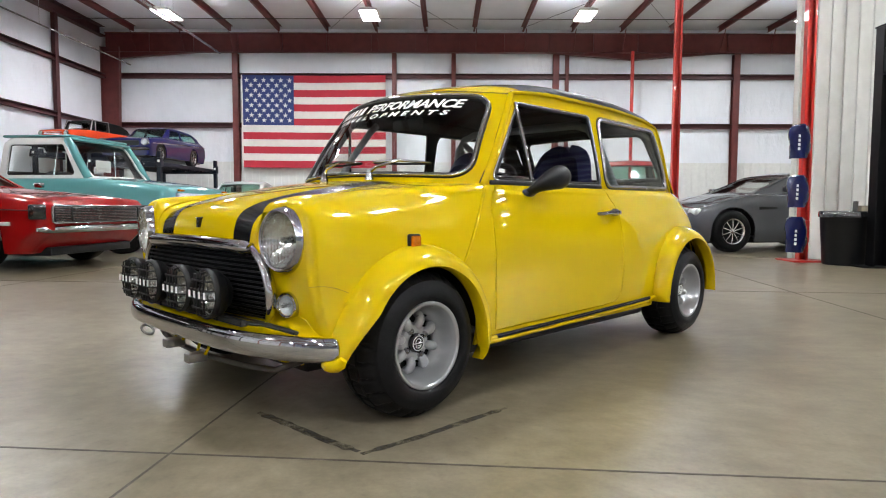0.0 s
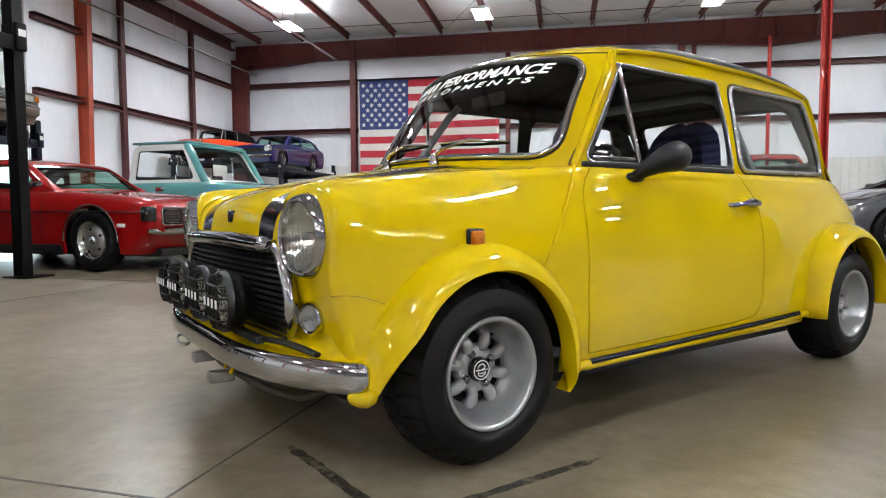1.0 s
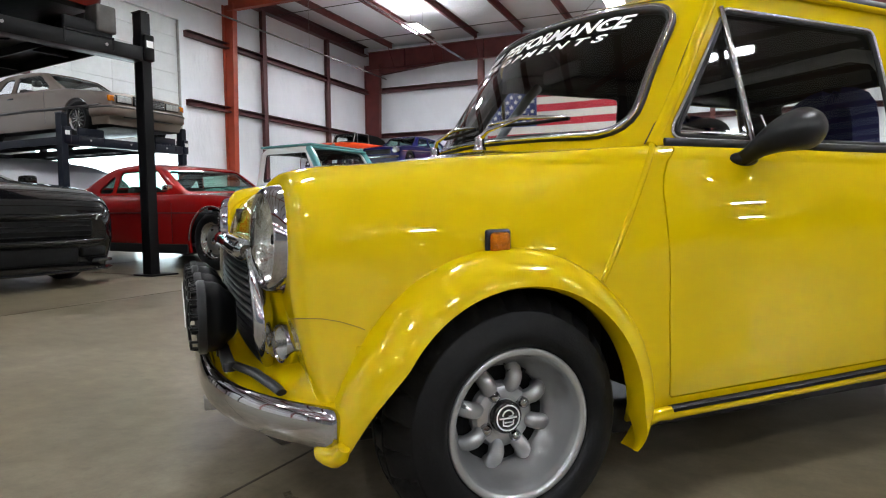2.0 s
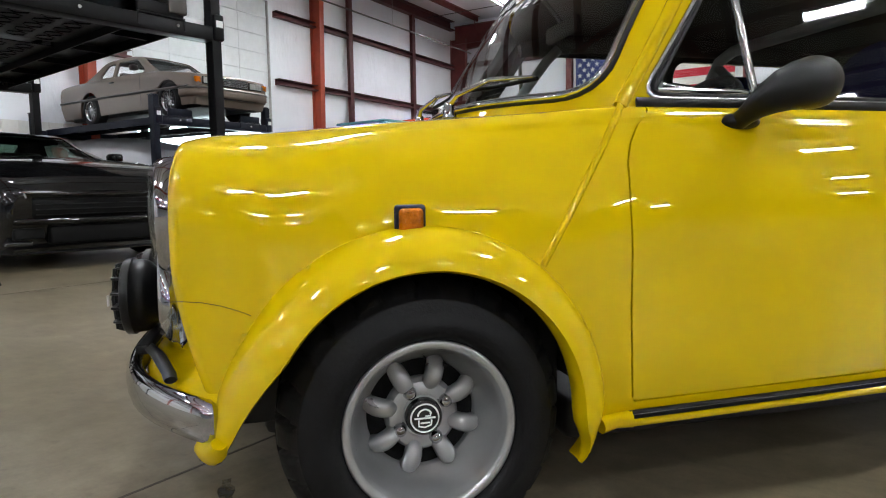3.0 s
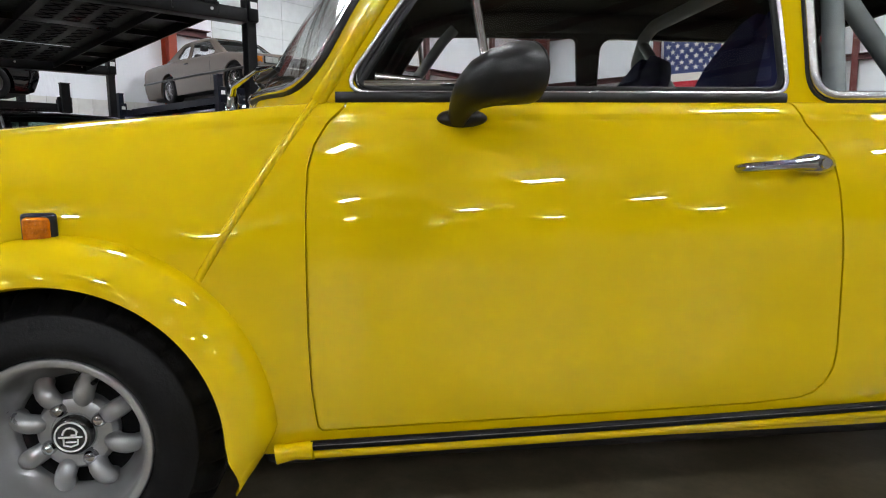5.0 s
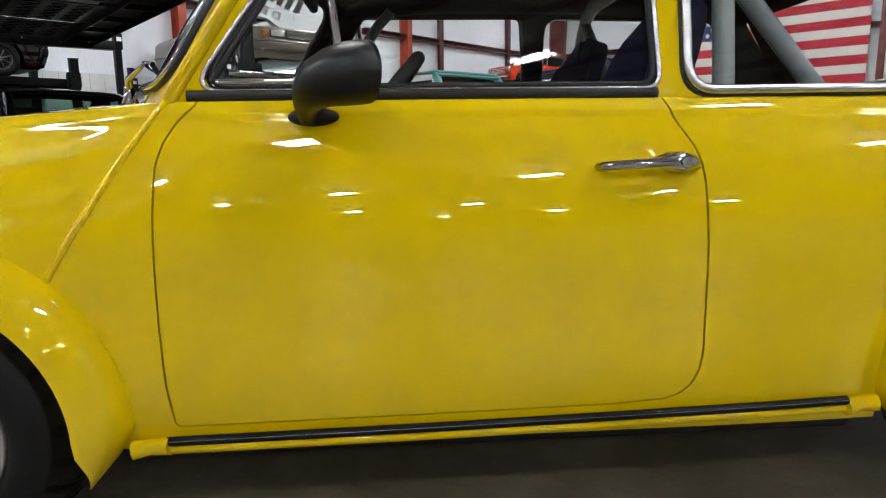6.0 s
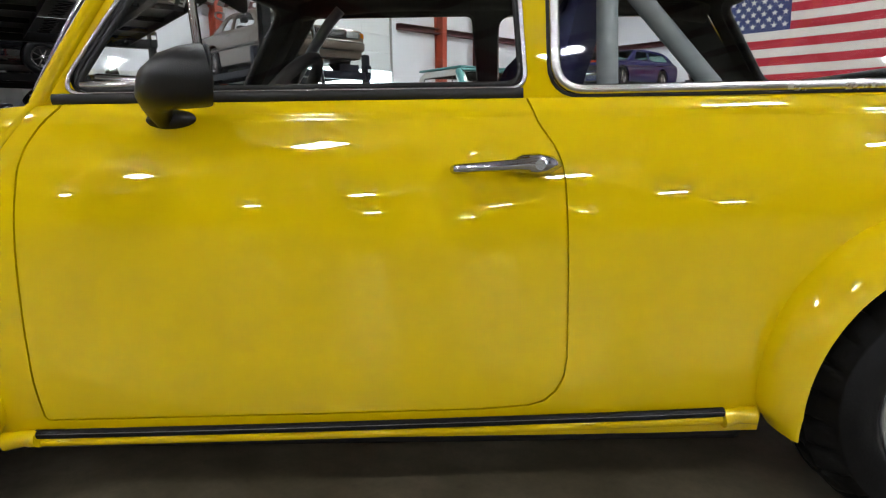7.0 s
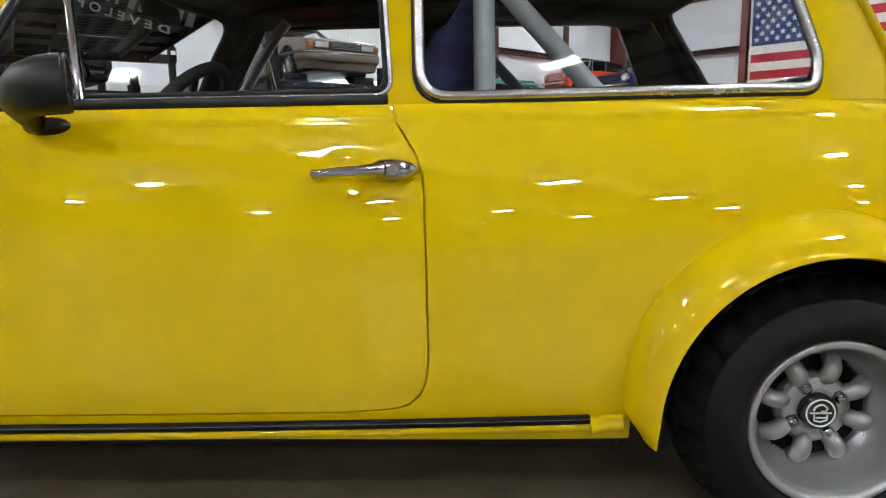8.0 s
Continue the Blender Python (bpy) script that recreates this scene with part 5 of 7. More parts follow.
def islands(geo):
    """Split a mesh into its loose pieces."""
    v, f = geo
    root = list(range(len(v)))

    def find(i):
        while root[i] != i:
            i = root[i]
        return i
    for q in f:
        for i in q[1:]:
            root[find(i)] = find(q[0])
    out = {}
    for q in f:
        out.setdefault(find(q[0]), []).append(q)
    res = []
    for k in sorted(out):
        used = sorted({i for q in out[k] for i in q})
        new_id = {i: n for n, i in enumerate(used)}
        res.append(([v[i] for i in used], [tuple(new_id[i] for i in q) for q in out[k]]))
    return res


def build_lettering():
    for g in islands(on_screen(text_mesh("PERFORMANCE", 0.1, 0.28, 0.95), 0.100, -0.456, 0.346, 0.392)):
        part("screen_letter", g, "white_letter", mini, "white letter of the word PERFORMANCE", False)
    for g in islands(on_screen(text_mesh("DEVELOPMENTS", 0.1, 0.28, 1.6), 0.36, -0.404, 0.308, 0.333)):
        part("screen_letter", g, "white_letter", mini, "white letter of the word DEVELOPMENTS", False)
    for k in range(6):
        g = ([(0.25, 0, 0), (1.0, 0, 0), (1.28, 1, 0), (0.53, 1, 0)], [(0, 1, 2, 3)])
        a = 0.425 - 0.05 * k
        part("screen_mark", on_screen(g, a, a - 0.044, 0.348, 0.392), "white_letter", mini, "plain white mark on the windscreen", False)


def build_cabin_inside():
    part("floor_pan", box(0.30, 1.72, -0.64, 0.64, 0.150, 0.23, 0.02), "black_satin", mini, "black floor pan")
    part("bulkhead", box(0.26, 0.30, -0.60, 0.60, 0.22, 0.80, 0.005), "trim_black", mini)
    part("front_underside", box(-0.28, 0.30, -0.44, 0.44, 0.150, 0.22, 0.02), "black_satin", mini, "dark subframe and sump guard")
    part("rear_underside", box(1.70, 2.36, -0.46, 0.46, 0.16, 0.26, 0.02), "black_satin", mini, "dark rear subframe")
    for s in (-1, 1):
        for x in (0.0, 2.036):
            part("wheel_well", box(x - 0.34, x + 0.34, s * 0.48 - 0.01, s * 0.48 + 0.01, 0.20, 0.62, 0.004), "black_satin", mini)
            part("wheel_well", moved(arch_liner(0.33, 0.20), Matrix.Translation((x, s * 0.57, 0.255))), "black_satin", mini, "dark inner wheel arch")
        for x in (0.0, 2.036):
            part("suspension_arm", tube([(x, s * 0.30, 0.22), (x, s * 0.60, 0.235)], 0.02, 8), "dark_metal", mini)
    # dash: parcel shelf, roll and central dials
    part("dashboard", join(box(0.36, 0.52, -0.58, 0.58, 0.76, 0.80, 0.012), box(0.50, 0.54, -0.58, 0.58, 0.60, 0.79, 0.012)), "trim_black", mini, "black dashboard")
    part("dials", moved(lathe([(0.0, 0.02), (0.075, 0.02), (0.08, 0.0), (0.08, -0.04)], 28, "x", False), Matrix.Translation((0.54, 0.0, 0.70))), "black_gloss", mini, "round instrument pod")
    wm = Matrix.Translation((0.76, -0.33, 0.785)) @ Matrix.Rotation(radians(-52), 4, "Y")
    wheel = part("steering_wheel", moved(tube([(0.165 * math.cos(t), 0.165 * math.sin(t), 0) for t in np.linspace(0, 2 * math.pi, 41)[:-1]], 0.014, 10, True), wm), "trim_black", mini, "black steering wheel with a white centre band")
    for t in (0.5 * math.pi, 1.17 * math.pi, 1.83 * math.pi):
        part("spoke", moved(tube([(0, 0, -0.02), (0.16 * math.cos(t), 0.16 * math.sin(t), 0)], 0.008, 6), wm), "dark_metal", wheel)
    part("column", moved(tube([(0, 0, -0.02), (0, 0, -0.30)], 0.02, 8), wm), "trim_black", wheel)
    for y in (-0.33, 0.33):
        bucket_seat(y)
    # roll cage
    hoop = [(1.46, -0.535, 0.24), (1.46, -0.53, 0.80), (1.46, -0.495, 1.06), (1.46, -0.44, 1.13), (1.46, -0.36, 1.155), (1.46, 0.36, 1.155), (1.46, 0.44, 1.13), (1.46, 0.495, 1.06), (1.46, 0.53, 0.80), (1.46, 0.535, 0.24)]
    cage = part("roll_cage", tube(hoop, 0.021, 12), "cage", mini, "grey painted tubular roll cage")
    for s in (-1, 1):
        part("stay", tube([(1.455, s * 0.485, 1.09), (1.53, s * 0.485, 1.0), (1.68, s * 0.475, 0.84), (1.95, s * 0.45, 0.55)], 0.020, 12), "cage", cage)
    for s in (1,):
        leg = [(0.80, s * 0.490, 1.165), (0.755, s * 0.500, 1.12), (0.66, s * 0.520, 0.99), (0.545, s * 0.540, 0.82), (0.50, s * 0.550, 0.70), (0.50, s * 0.555, 0.24)]
        part("front_leg", tube(leg, 0.018, 12), "cage", cage)
    part("diagonal", tube([(1.46, 0.46, 1.12), (1.46, -0.50, 0.35)], 0.018, 10), "cage", cage)
    part("harness_bar", tube([(1.47, -0.52, 0.78), (1.47, 0.52, 0.78)], 0.017, 10), "cage", cage)
    part("rear_shelf", box(1.95, 2.30, -0.50, 0.50, 0.76, 0.785, 0.01), "trim_black", mini, "black parcel shelf")
    part("rear_seat", box(1.72, 1.95, -0.48, 0.48, 0.40, 0.74, 0.05), "trim_black", mini, "black rear seat")
    m = part("inside_mirror", box(0.575, 0.60, -0.10, 0.10, 1.085, 1.135, 0.012), "trim_black", mini, "inside rear-view mirror")
    part("stem", tube([(0.585, 0, 1.13), (0.53, 0, 1.19)], 0.006, 6), "trim_black", m)


def arch_liner(r, depth):
    v, f = [], []
    for k in range(25):
        a = radians(2 + 176 * k / 24)
        for d in (-depth / 2, depth / 2):
            v.append((r * math.cos(a), d, r * math.sin(a)))
    for k in range(24):
        f.append((2 * k, 2 * k + 1, 2 * k + 3, 2 * k + 2))
    return v, f


def bucket_seat(y):
    """A high-backed bucket seat: rounded shell from hip to head with side wings."""
    v, f = [], []
    prof = [(1.02, 0.44, 0.20), (1.10, 0.43, 0.225), (1.24, 0.43, 0.225), (1.31, 0.50, 0.235), (1.345, 0.61, 0.235), (1.375, 0.74, 0.225), (1.405, 0.84, 0.198), (1.430, 0.915, 0.178), (1.445, 0.965, 0.158), (1.455, 1.000, 0.128), (1.460, 1.022, 0.085), (1.462, 1.032, 0.035)]
    prof = [(x + 0.035, z, h) for x, z, h in prof]
    n = 14
    for x, z, h in prof:
        for k in range(n + 1):
            t = 2 * k / n - 1
            wing = 0.085 * abs(t) ** 3.2
            v.append((x - wing * (0.9 if z > 0.5 else 0.1), y + h * t, z + wing * (0.2 if z > 0.5 else 1.0)))
    w = n + 1
    for i in range(len(prof) - 1):
        for k in range(n):
            f.append((i * w + k, i * w + k + 1, (i + 1) * w + k + 1, (i + 1) * w + k))
    bm = bmesh.new()
    bv = [bm.verts.new(p) for p in v]
    for q in f:
        bm.faces.new([bv[i] for i in q])
    bmesh.ops.recalc_face_normals(bm, faces=bm.faces[:])
    bmesh.ops.solidify(bm, geom=bm.faces[:], thickness=0.07)
    seat = part("bucket_seat", bm, "seat_blue", mini, "dark blue cloth racing seat")
    part("seat_base", box(1.0, 1.30, y - 0.19, y + 0.19, 0.22, 0.40, 0.02), "trim_black", seat)


build_nose()
build_lettering()
build_cabin_inside()


# ---- the other vehicles: nose at x = 0 pointing to -x, wheels on z = 0 ----
def paint(name, color, rough=0.3, metal=0.0):
    MAT[name] = material(name, color, rough, metal, 1.0, 0.03, 1.2, 250, rvary=0.03, spec=0.05, coat_rough=0.01)
    return name


paint("red_paint", (0.25, 0.004, 0.004))
paint("dark_red_paint", (0.11, 0.010, 0.006))
paint("turquoise_paint", (0.10, 0.29, 0.29))
paint("pale_paint", (0.62, 0.64, 0.62))
paint("orange_paint", (0.62, 0.055, 0.012))
paint("violet_blue_paint", (0.007, 0.008, 0.075))
paint("beige_paint", (0.15, 0.12, 0.098), 0.3, 0.3)
paint("black_paint", (0.004, 0.004, 0.0045), 0.2)
paint("graphite_paint", (0.085, 0.088, 0.098), 0.25, 0.4)
paint("cream_paint", (0.62, 0.58, 0.50))


def car_wheel(parent, x, y, r, s, rim_mat="bright", spokes=5, width=0.21, rim=0.62):
    """Tyre, dished rim and spokes; the outer face looks along s * y."""
    m = Matrix.Translation((x, y, r)) @ (Matrix.Identity(4) if s < 0 else Matrix.Rotation(math.pi, 4, "Z"))
    q = r * rim
    t = part("wheel", moved(lathe([(q, 0.02), (q * 1.06, 0.0), (r * 0.86, -0.004), (r * 0.95, 0.014), (r, 0.045), (r, width - 0.045), (r * 0.93, width), (q, width)], 40, "y", False), m), "rubber", parent, "black tyre on a bright wheel")
    part("rim", moved(lathe([(q, 0.02), (q * 0.98, 0.0), (q * 0.92, 0.004), (q * 0.86, 0.04), (q * 0.82, 0.10)], 36, "y", False), m), rim_mat, t)
    part("wheel_back", moved(lathe([(0.0, 0.09), (q * 0.9, 0.09)], 24, "y", False), m), "black_satin", t)
    for k in range(spokes):
        a = 2 * math.pi * k / spokes + 0.3
        c, n = math.cos(a), math.sin(a)
        w = 0.044 if rim_mat == "chrome" else 0.028 if spokes < 8 else 0.012
        part("spoke", moved(tube([(q * 0.12 * c, 0.03, q * 0.12 * n), (q * 0.5 * c, 0.026, q * 0.5 * n), (q * 0.9 * c, 0.035, q * 0.9 * n)], [w, w * 0.9, w * 0.7], 8), m), rim_mat, t)
    if spokes == 0:
        part("wheel_disc", moved(lathe([(q * 0.20, 0.035), (q * 0.30, 0.020), (q * 0.48, 0.018), (q * 0.60, 0.030), (q * 0.72, 0.050), (q * 0.76, 0.056)], 40, "y", False), m), "steel", t, "silver pressed-steel wheel disc")
        part("trim_ring", moved(lathe([(q * 0.75, 0.055), (q * 0.84, 0.030), (q * 0.94, 0.012), (q * 1.03, 0.002), (q * 1.05, 0.008)], 40, "y", False), m), "chrome", t, "chrome trim ring")
        for k in range(5):
            a = 2 * math.pi * k / 5 + 0.5
            part("disc_slot", moved(lathe([(0.0, 0.0), (q * 0.085, 0.001), (q * 0.09, 0.012)], 12, "y", False), m @ Matrix.Translation((q * 0.60 * math.cos(a), 0.024, q * 0.60 * math.sin(a)))), "black_satin", t, "dark slot")
    part("hub", moved(lathe([(0.0, 0.004), (q * 0.16, 0.008), (q * 0.24, 0.03)], 20, "y", False), m), "chrome", t)
    return t


def make_car(name, m, label, color, L, W, axles, r, deck, roof, side_windows, screens, clear=0.2, trim=None, rim_mat="bright", spokes=5, glass="glass_green", roof_color=None, tumble=0.2, group="", nose=0.22, square=3.0, cat="car", under=0.10):
    """deck: (x, z) of the top of the body; roof: (x, z) from the foot of the windscreen over the roof to the tail;
    side_windows: polygons in (x, z); screens: x of windscreen top and of rear window top."""
    car = thing(name, m, label, cat, group)
    dx, dz = [p[0] for p in deck], [p[1] for p in deck]
    hw = W / 2
    xs = np.concatenate([nose * np.linspace(0, 1, 9)[:-1] ** 2 * 1.0, np.linspace(nose, L - nose, 90)[:-1], L - nose * (1 - np.linspace(0, 1, 9)) ** 2])

    def width(x):
        d = np.clip(nose - x, 0, nose * 0.999) + np.clip(x - (L - nose), 0, nose * 0.999)
        return hw * (0.96 + 0.04 * np.sin(np.pi * x / L)) - 0.55 * (nose - np.sqrt(nose**2 - d**2))
    cols = []
    for x in xs:
        w, top = float(width(x)), float(curve1(x, dx, dz))
        mid = min(0.55 * top + 0.1, top - 0.08)
        z1 = np.linspace(clear, mid, 12)
        y1 = w - 0.05 * np.clip((mid - 0.12 - z1) / (mid - clear), 0, 1) ** 2
        th = np.linspace(0, math.pi / 2, 14)[1:]
        k = 2 / square
        y2 = w * 0.80 + w * 0.20 * np.cos(th) ** k
        z2 = mid + (top - mid) * np.sin(th) ** k
        t = np.linspace(0, 1, 10)[1:]
        Y = np.concatenate([y1, y2, w * 0.80 * (1 - t)])
        Z = np.concatenate([z1, z2, top + 0.025 * (1 - (1 - t) ** 2)])
        X = x + under * max(0.0, 1 - x / 0.8) * np.clip((0.46 - Z) / 0.26, 0, 1) - 0.10 * max(0.0, 1 - (L - x) / 0.8) * np.clip((0.46 - Z) / 0.26, 0, 1)
        cols.append(np.stack([np.concatenate([X, X[-2::-1]]), np.concatenate([-Y, Y[-2::-1]]), np.concatenate([Z, Z[-2::-1]])], 1))
    P = np.array(cols)
    N = grid_normals(P, np.array([L / 2, 0, 0.5]))
    x, y, z = P[..., 0], P[..., 1], P[..., 2]
    keep = np.full(x.shape, -1.0)
    for a in axles:
        keep = np.maximum(keep, np.where(np.abs(y) > hw * 0.55, r * 1.16 - np.hypot(x - a, np.maximum(z - r, 0)), -1))
    rx, rz = [p[0] for p in roof], [p[1] for p in roof]
    if len(roof) > 1:
        cab = np.maximum.reduce([rx[0] + 0.05 - x, x - rx[-1] + 0.05, np.abs(y) - hw * 0.76])
        keep = np.maximum(keep, np.where(z > 0.5, -cab, -1))
    v, f = clip(P, N, keep, 0.03)
    b = len(v)
    n = P.shape[1]
    v += [tuple(p) for p in P[0]] + [tuple(p) for p in P[-1]]
    f += [tuple(range(b, b + n)), tuple(range(b + 2 * n - 1, b + n - 1, -1))]
    part("body", (v, f), color, car)
    part("underbody", box(0.15, L - 0.15, -hw * 0.72, hw * 0.72, clear - 0.03, clear + 0.06, 0.01), "black_satin", car)
    for a in axles:
        for s in (-1, 1):
            car_wheel(car, a, s * (hw - 0.02), r, s, rim_mat, spokes)
            if trim:
                arc = [(a + r * 1.17 * math.cos(t), s * (float(width(a)) + 0.003), r + r * 1.17 * math.sin(t)) for t in np.linspace(0.0, math.pi, 19)]
                part("arch_trim", tube(arc, 0.011, 6), trim, car, "bright wheel-arch trim")
            part("wheel_well", box(a - r * 1.1, a + r * 1.1, s * hw * 0.62 - 0.01, s * hw * 0.62 + 0.01, clear, r * 2.1), "black_satin", car)
    if len(roof) > 1:
        gx = np.linspace(rx[0], rx[-1], 90)
        cols = []
        for q in gx:
            base = float(curve1(q, dx, dz)) - 0.02
            top = max(base + 0.004, float(curve1(q, rx, rz)))
            wb = hw * 0.80
            wt = wb - tumble * (top - base)
            s = np.linspace(0, 1, 18)
            th = np.linspace(0, math.pi / 2, 12)[1:]
            edge = min(0.07, (top - base) * 0.4)
            Y = np.concatenate([wb - (wb - wt) * s, wt - edge * 1.6 * (1 - np.cos(th)), (wt - edge * 1.6) * (1 - np.linspace(0, 1, 9)[1:])])
            Z = np.concatenate([base + (top - edge - base) * s, top - edge + edge * np.sin(th), top + 0.02 * np.linspace(0, 1, 9)[1:] ** 0.7])
            cols.append(np.stack([np.full(2 * len(Y) - 1, q), np.concatenate([-Y, Y[-2::-1]]), np.concatenate([Z, Z[-2::-1]])], 1))
        G = np.array(cols)
        NG = grid_normals(G, np.array([(rx[0] + rx[-1]) / 2, 0, 0.8]))
        x, y, z = G[..., 0], G[..., 1], G[..., 2]
        rows = np.arange(G.shape[1])
        side = (rows < 20) | (rows > G.shape[1] - 21)
        win = np.full(x.shape, 0.5)
        for poly in side_windows:
            win = np.where(side[None, :], np.minimum(win, sd_poly(x, z, poly, 0.04)), win)
        half = np.maximum(hw * 0.80 - tumble * (curve1(x, rx, rz) - curve1(x, dx, dz)), 0.1)
        scr = np.full(x.shape, 0.5)
        for x0, x1 in screens:
            scr = np.minimum(scr, np.where(~side[None, :] | (np.abs(y) < half - 0.02), np.maximum.reduce([x0 - x, x - x1, np.abs(y) - half + 0.10]), 0.5))
        hole = np.minimum(win, scr)
        part("cabin", clip(G, NG, -hole, 0.02), roof_color or color, car)
        part("cabin_lining", clip(G, NG, -hole - 0.012, 0.0, -0.03), "trim_black", car)
        pane = part("glass", clip(G, NG, hole, 0.0, -0.008), glass, car, "tinted glass")
        pane.visible_shadow = False
        # dark tub with seats
        c0, c1 = rx[0] + 0.25, rx[-1] - 0.25
        part("interior", box(c0, c1, -hw * 0.74, hw * 0.74, clear + 0.08, float(curve1((c0 + c1) / 2, dx, dz)) - 0.22, 0.02), "trim_black", car)
        for s in (-1, 1):
            xm = rx[0] + (rx[-1] - rx[0]) * 0.48
            part("seat", box(xm, xm + 0.16, s * 0.38 - 0.24, s * 0.38 + 0.24, clear + 0.3, float(curve1(xm, dx, dz)) + 0.12, 0.06), "trim_black", car)
    return car


def round_lamp(car, x, y, z, r=0.085, name="headlamp"):
    m = Matrix.Translation((x, y, z))
    lamp = part(name, moved(lathe([(r * 1.15, 0.08), (r * 1.15, -0.01), (r * 1.05, -0.025), (r * 0.95, -0.015)], 24, "x", False), m), "chrome", car, "chrome lamp ring")
    part("lens", moved(lathe([(0.0, -0.03), (r * 0.6, -0.025), (r, -0.012)], 24, "x", False), m), "lamp_glass", lamp, "clear lamp lens")


def bumper(car, x, hw, z, mat="chrome", r=0.05, bow=0.10, name="bumper"):
    line = [(x + bow * (abs(t) ** 2.5), hw * t, z) for t in np.linspace(-1, 1, 21)]
    return part(name, tube(line, [r * 0.5] + [r] * 19 + [r * 0.5], 10), mat, car, "bright bumper" if mat == "chrome" else "")


def on_floor(u, v, heading, z=0.0):
    """A pose for a car whose nose points along heading (degrees, in the hall's plan)."""
    return room(u, v, z, heading + 180)


def shift(m, x):
    return m @ Matrix.Translation((-x, 0, 0))


# red late-sixties coupe
c = make_car("coupe", shift(on_floor(-4.36, 5.0, -9), 0.93), "glossy red late-sixties coupe with hidden headlamps and chrome trim", "red_paint", 4.7, 1.84, (0.93, 3.68), 0.345,
             [(0, 0.70), (0.12, 0.79), (0.8, 0.87), (1.5, 0.91), (3.4, 0.93), (4.3, 0.89), (4.62, 0.82), (4.7, 0.72)],
             [(1.62, 0.90), (1.92, 1.08), (2.32, 1.295), (2.72, 1.335), (3.2, 1.315), (3.75, 1.13), (4.25, 0.92)],
             [[(1.90, 0.945), (3.12, 0.955), (3.06, 1.24), (2.30, 1.25)], [(3.18, 0.955), (3.60, 0.965), (3.16, 1.22)]], [(1.69, 2.20), (3.3, 3.95)], 0.2, "chrome", "chrome", 0, under=0.28)
g = part("grille", box(-0.03, 0.02, -0.80, 0.80, 0.535, 0.705, 0.012), "black_satin", c, "dark full-width grille with bright bars")
for k in range(9):
    z = 0.548 + 0.018 * k
    part("grille_bar", tube([(-0.030, -0.795, z), (-0.036, -0.4, z), (-0.040, 0, z), (-0.036, 0.4, z), (-0.030, 0.795, z)], 0.0035, 5), "bright", g)
rim_line = [(-0.026, y, z) for y, z in ((-0.80, 0.528), (0.80, 0.528), (0.825, 0.545), (0.825, 0.695), (0.80, 0.712), (-0.80, 0.712), (-0.825, 0.695), (-0.825, 0.545))]
part("grille_surround", tube(rim_line, 0.009, 8, True), "chrome", g, "chrome grille surround")
for s in (-1, 1):
    part("lamp_door_edge", box(-0.044, -0.028, s * 0.56 - 0.008, s * 0.56 + 0.008, 0.54, 0.70, 0.003), "black_satin", g, "edge of the headlamp cover")
    part("nose_stripe", moved(box(-0.085, 0.085, -0.020, 0.020, -0.085, 0.075, 0.018), Matrix.Translation((0.125, s * 0.866, 0.650)) @ Matrix.Rotation(radians(20 * s), 4, "Z")), "black_gloss", c, "black band over the wing tip")
    part("side_marker", box(0.42, 0.52, min(s * 0.895, s * 0.925), max(s * 0.895, s * 0.925), 0.50, 0.54, 0.006), "pale_paint", c, "pale side marker")
    part("pinstripe", tube([(0.05, s * 0.86, 0.66), (0.6, s * 0.925, 0.67), (4.0, s * 0.925, 0.70)], 0.006, 5), "black_satin", c)
    part("rocker", box(1.36, 3.25, min(s * 0.86, s * 0.915), max(s * 0.86, s * 0.915), 0.185, 0.30, 0.01), "black_satin", c, "black lower sill")
    part("door_mirror", box(1.62, 1.74, s * 0.93 - 0.04, s * 0.93 + 0.04, 0.95, 1.02, 0.02), "chrome", c)
    part("door_line", tube([(1.62, s * 0.928, 0.32), (1.62, s * 0.93, 0.80)], 0.003, 4), "black_satin", c)
bumper(c, -0.06, 0.90, 0.46, "chrome", 0.04, 0.16)

# turquoise pickup with a white cab surround
t = make_car("pickup", shift(on_floor(-4.12, 7.65, -7), 0.85), "turquoise sixties pickup truck with white cab pillars", "turquoise_paint", 4.9, 1.96, (0.85, 3.77), 0.36,
             [(0, 0.80), (0.10, 0.98), (0.6, 1.06), (1.4, 1.12), (2.9, 1.12), (3.0, 1.12), (4.9, 1.10)],
             [(1.38, 1.10), (1.55, 1.32), (1.80, 1.70), (2.0, 1.76), (2.7, 1.76), (2.86, 1.70), (2.93, 1.12)],
             [[(1.64, 1.17), (2.80, 1.17), (2.76, 1.64), (1.88, 1.64)]], [(1.42, 1.80), (2.86, 2.93)], 0.33, None, "chrome", 5, "glass", "pale_paint", 0.12, square=4.5, cat="truck")
part("roof_panel", box(1.76, 2.90, -0.70, 0.70, 1.745, 1.785, 0.02), "turquoise_paint", t, "turquoise roof panel")
part("screen_header", box(1.72, 1.86, -0.72, 0.72, 1.70, 1.74, 0.015), "turquoise_paint", t)
for s in (-1, 1):
    part("screen_pillar", tube([(1.44, s * 0.76, 1.12), (1.60, s * 0.75, 1.40), (1.80, s * 0.71, 1.71)], 0.060, 8), "turquoise_paint", t)
    round_lamp(t, 0.0, s * 0.72, 0.80, 0.09)
    part("marker_lamp", box(-0.012, 0.03, min(s * 0.62, s * 0.76), max(s * 0.62, s * 0.76), 0.925, 0.955, 0.008), "amber", t, "small amber marker lamp")
    part("vent_bar", tube([(2.02, s * 0.735, 1.17), (1.99, s * 0.68, 1.64)], 0.008, 5), "chrome", t)
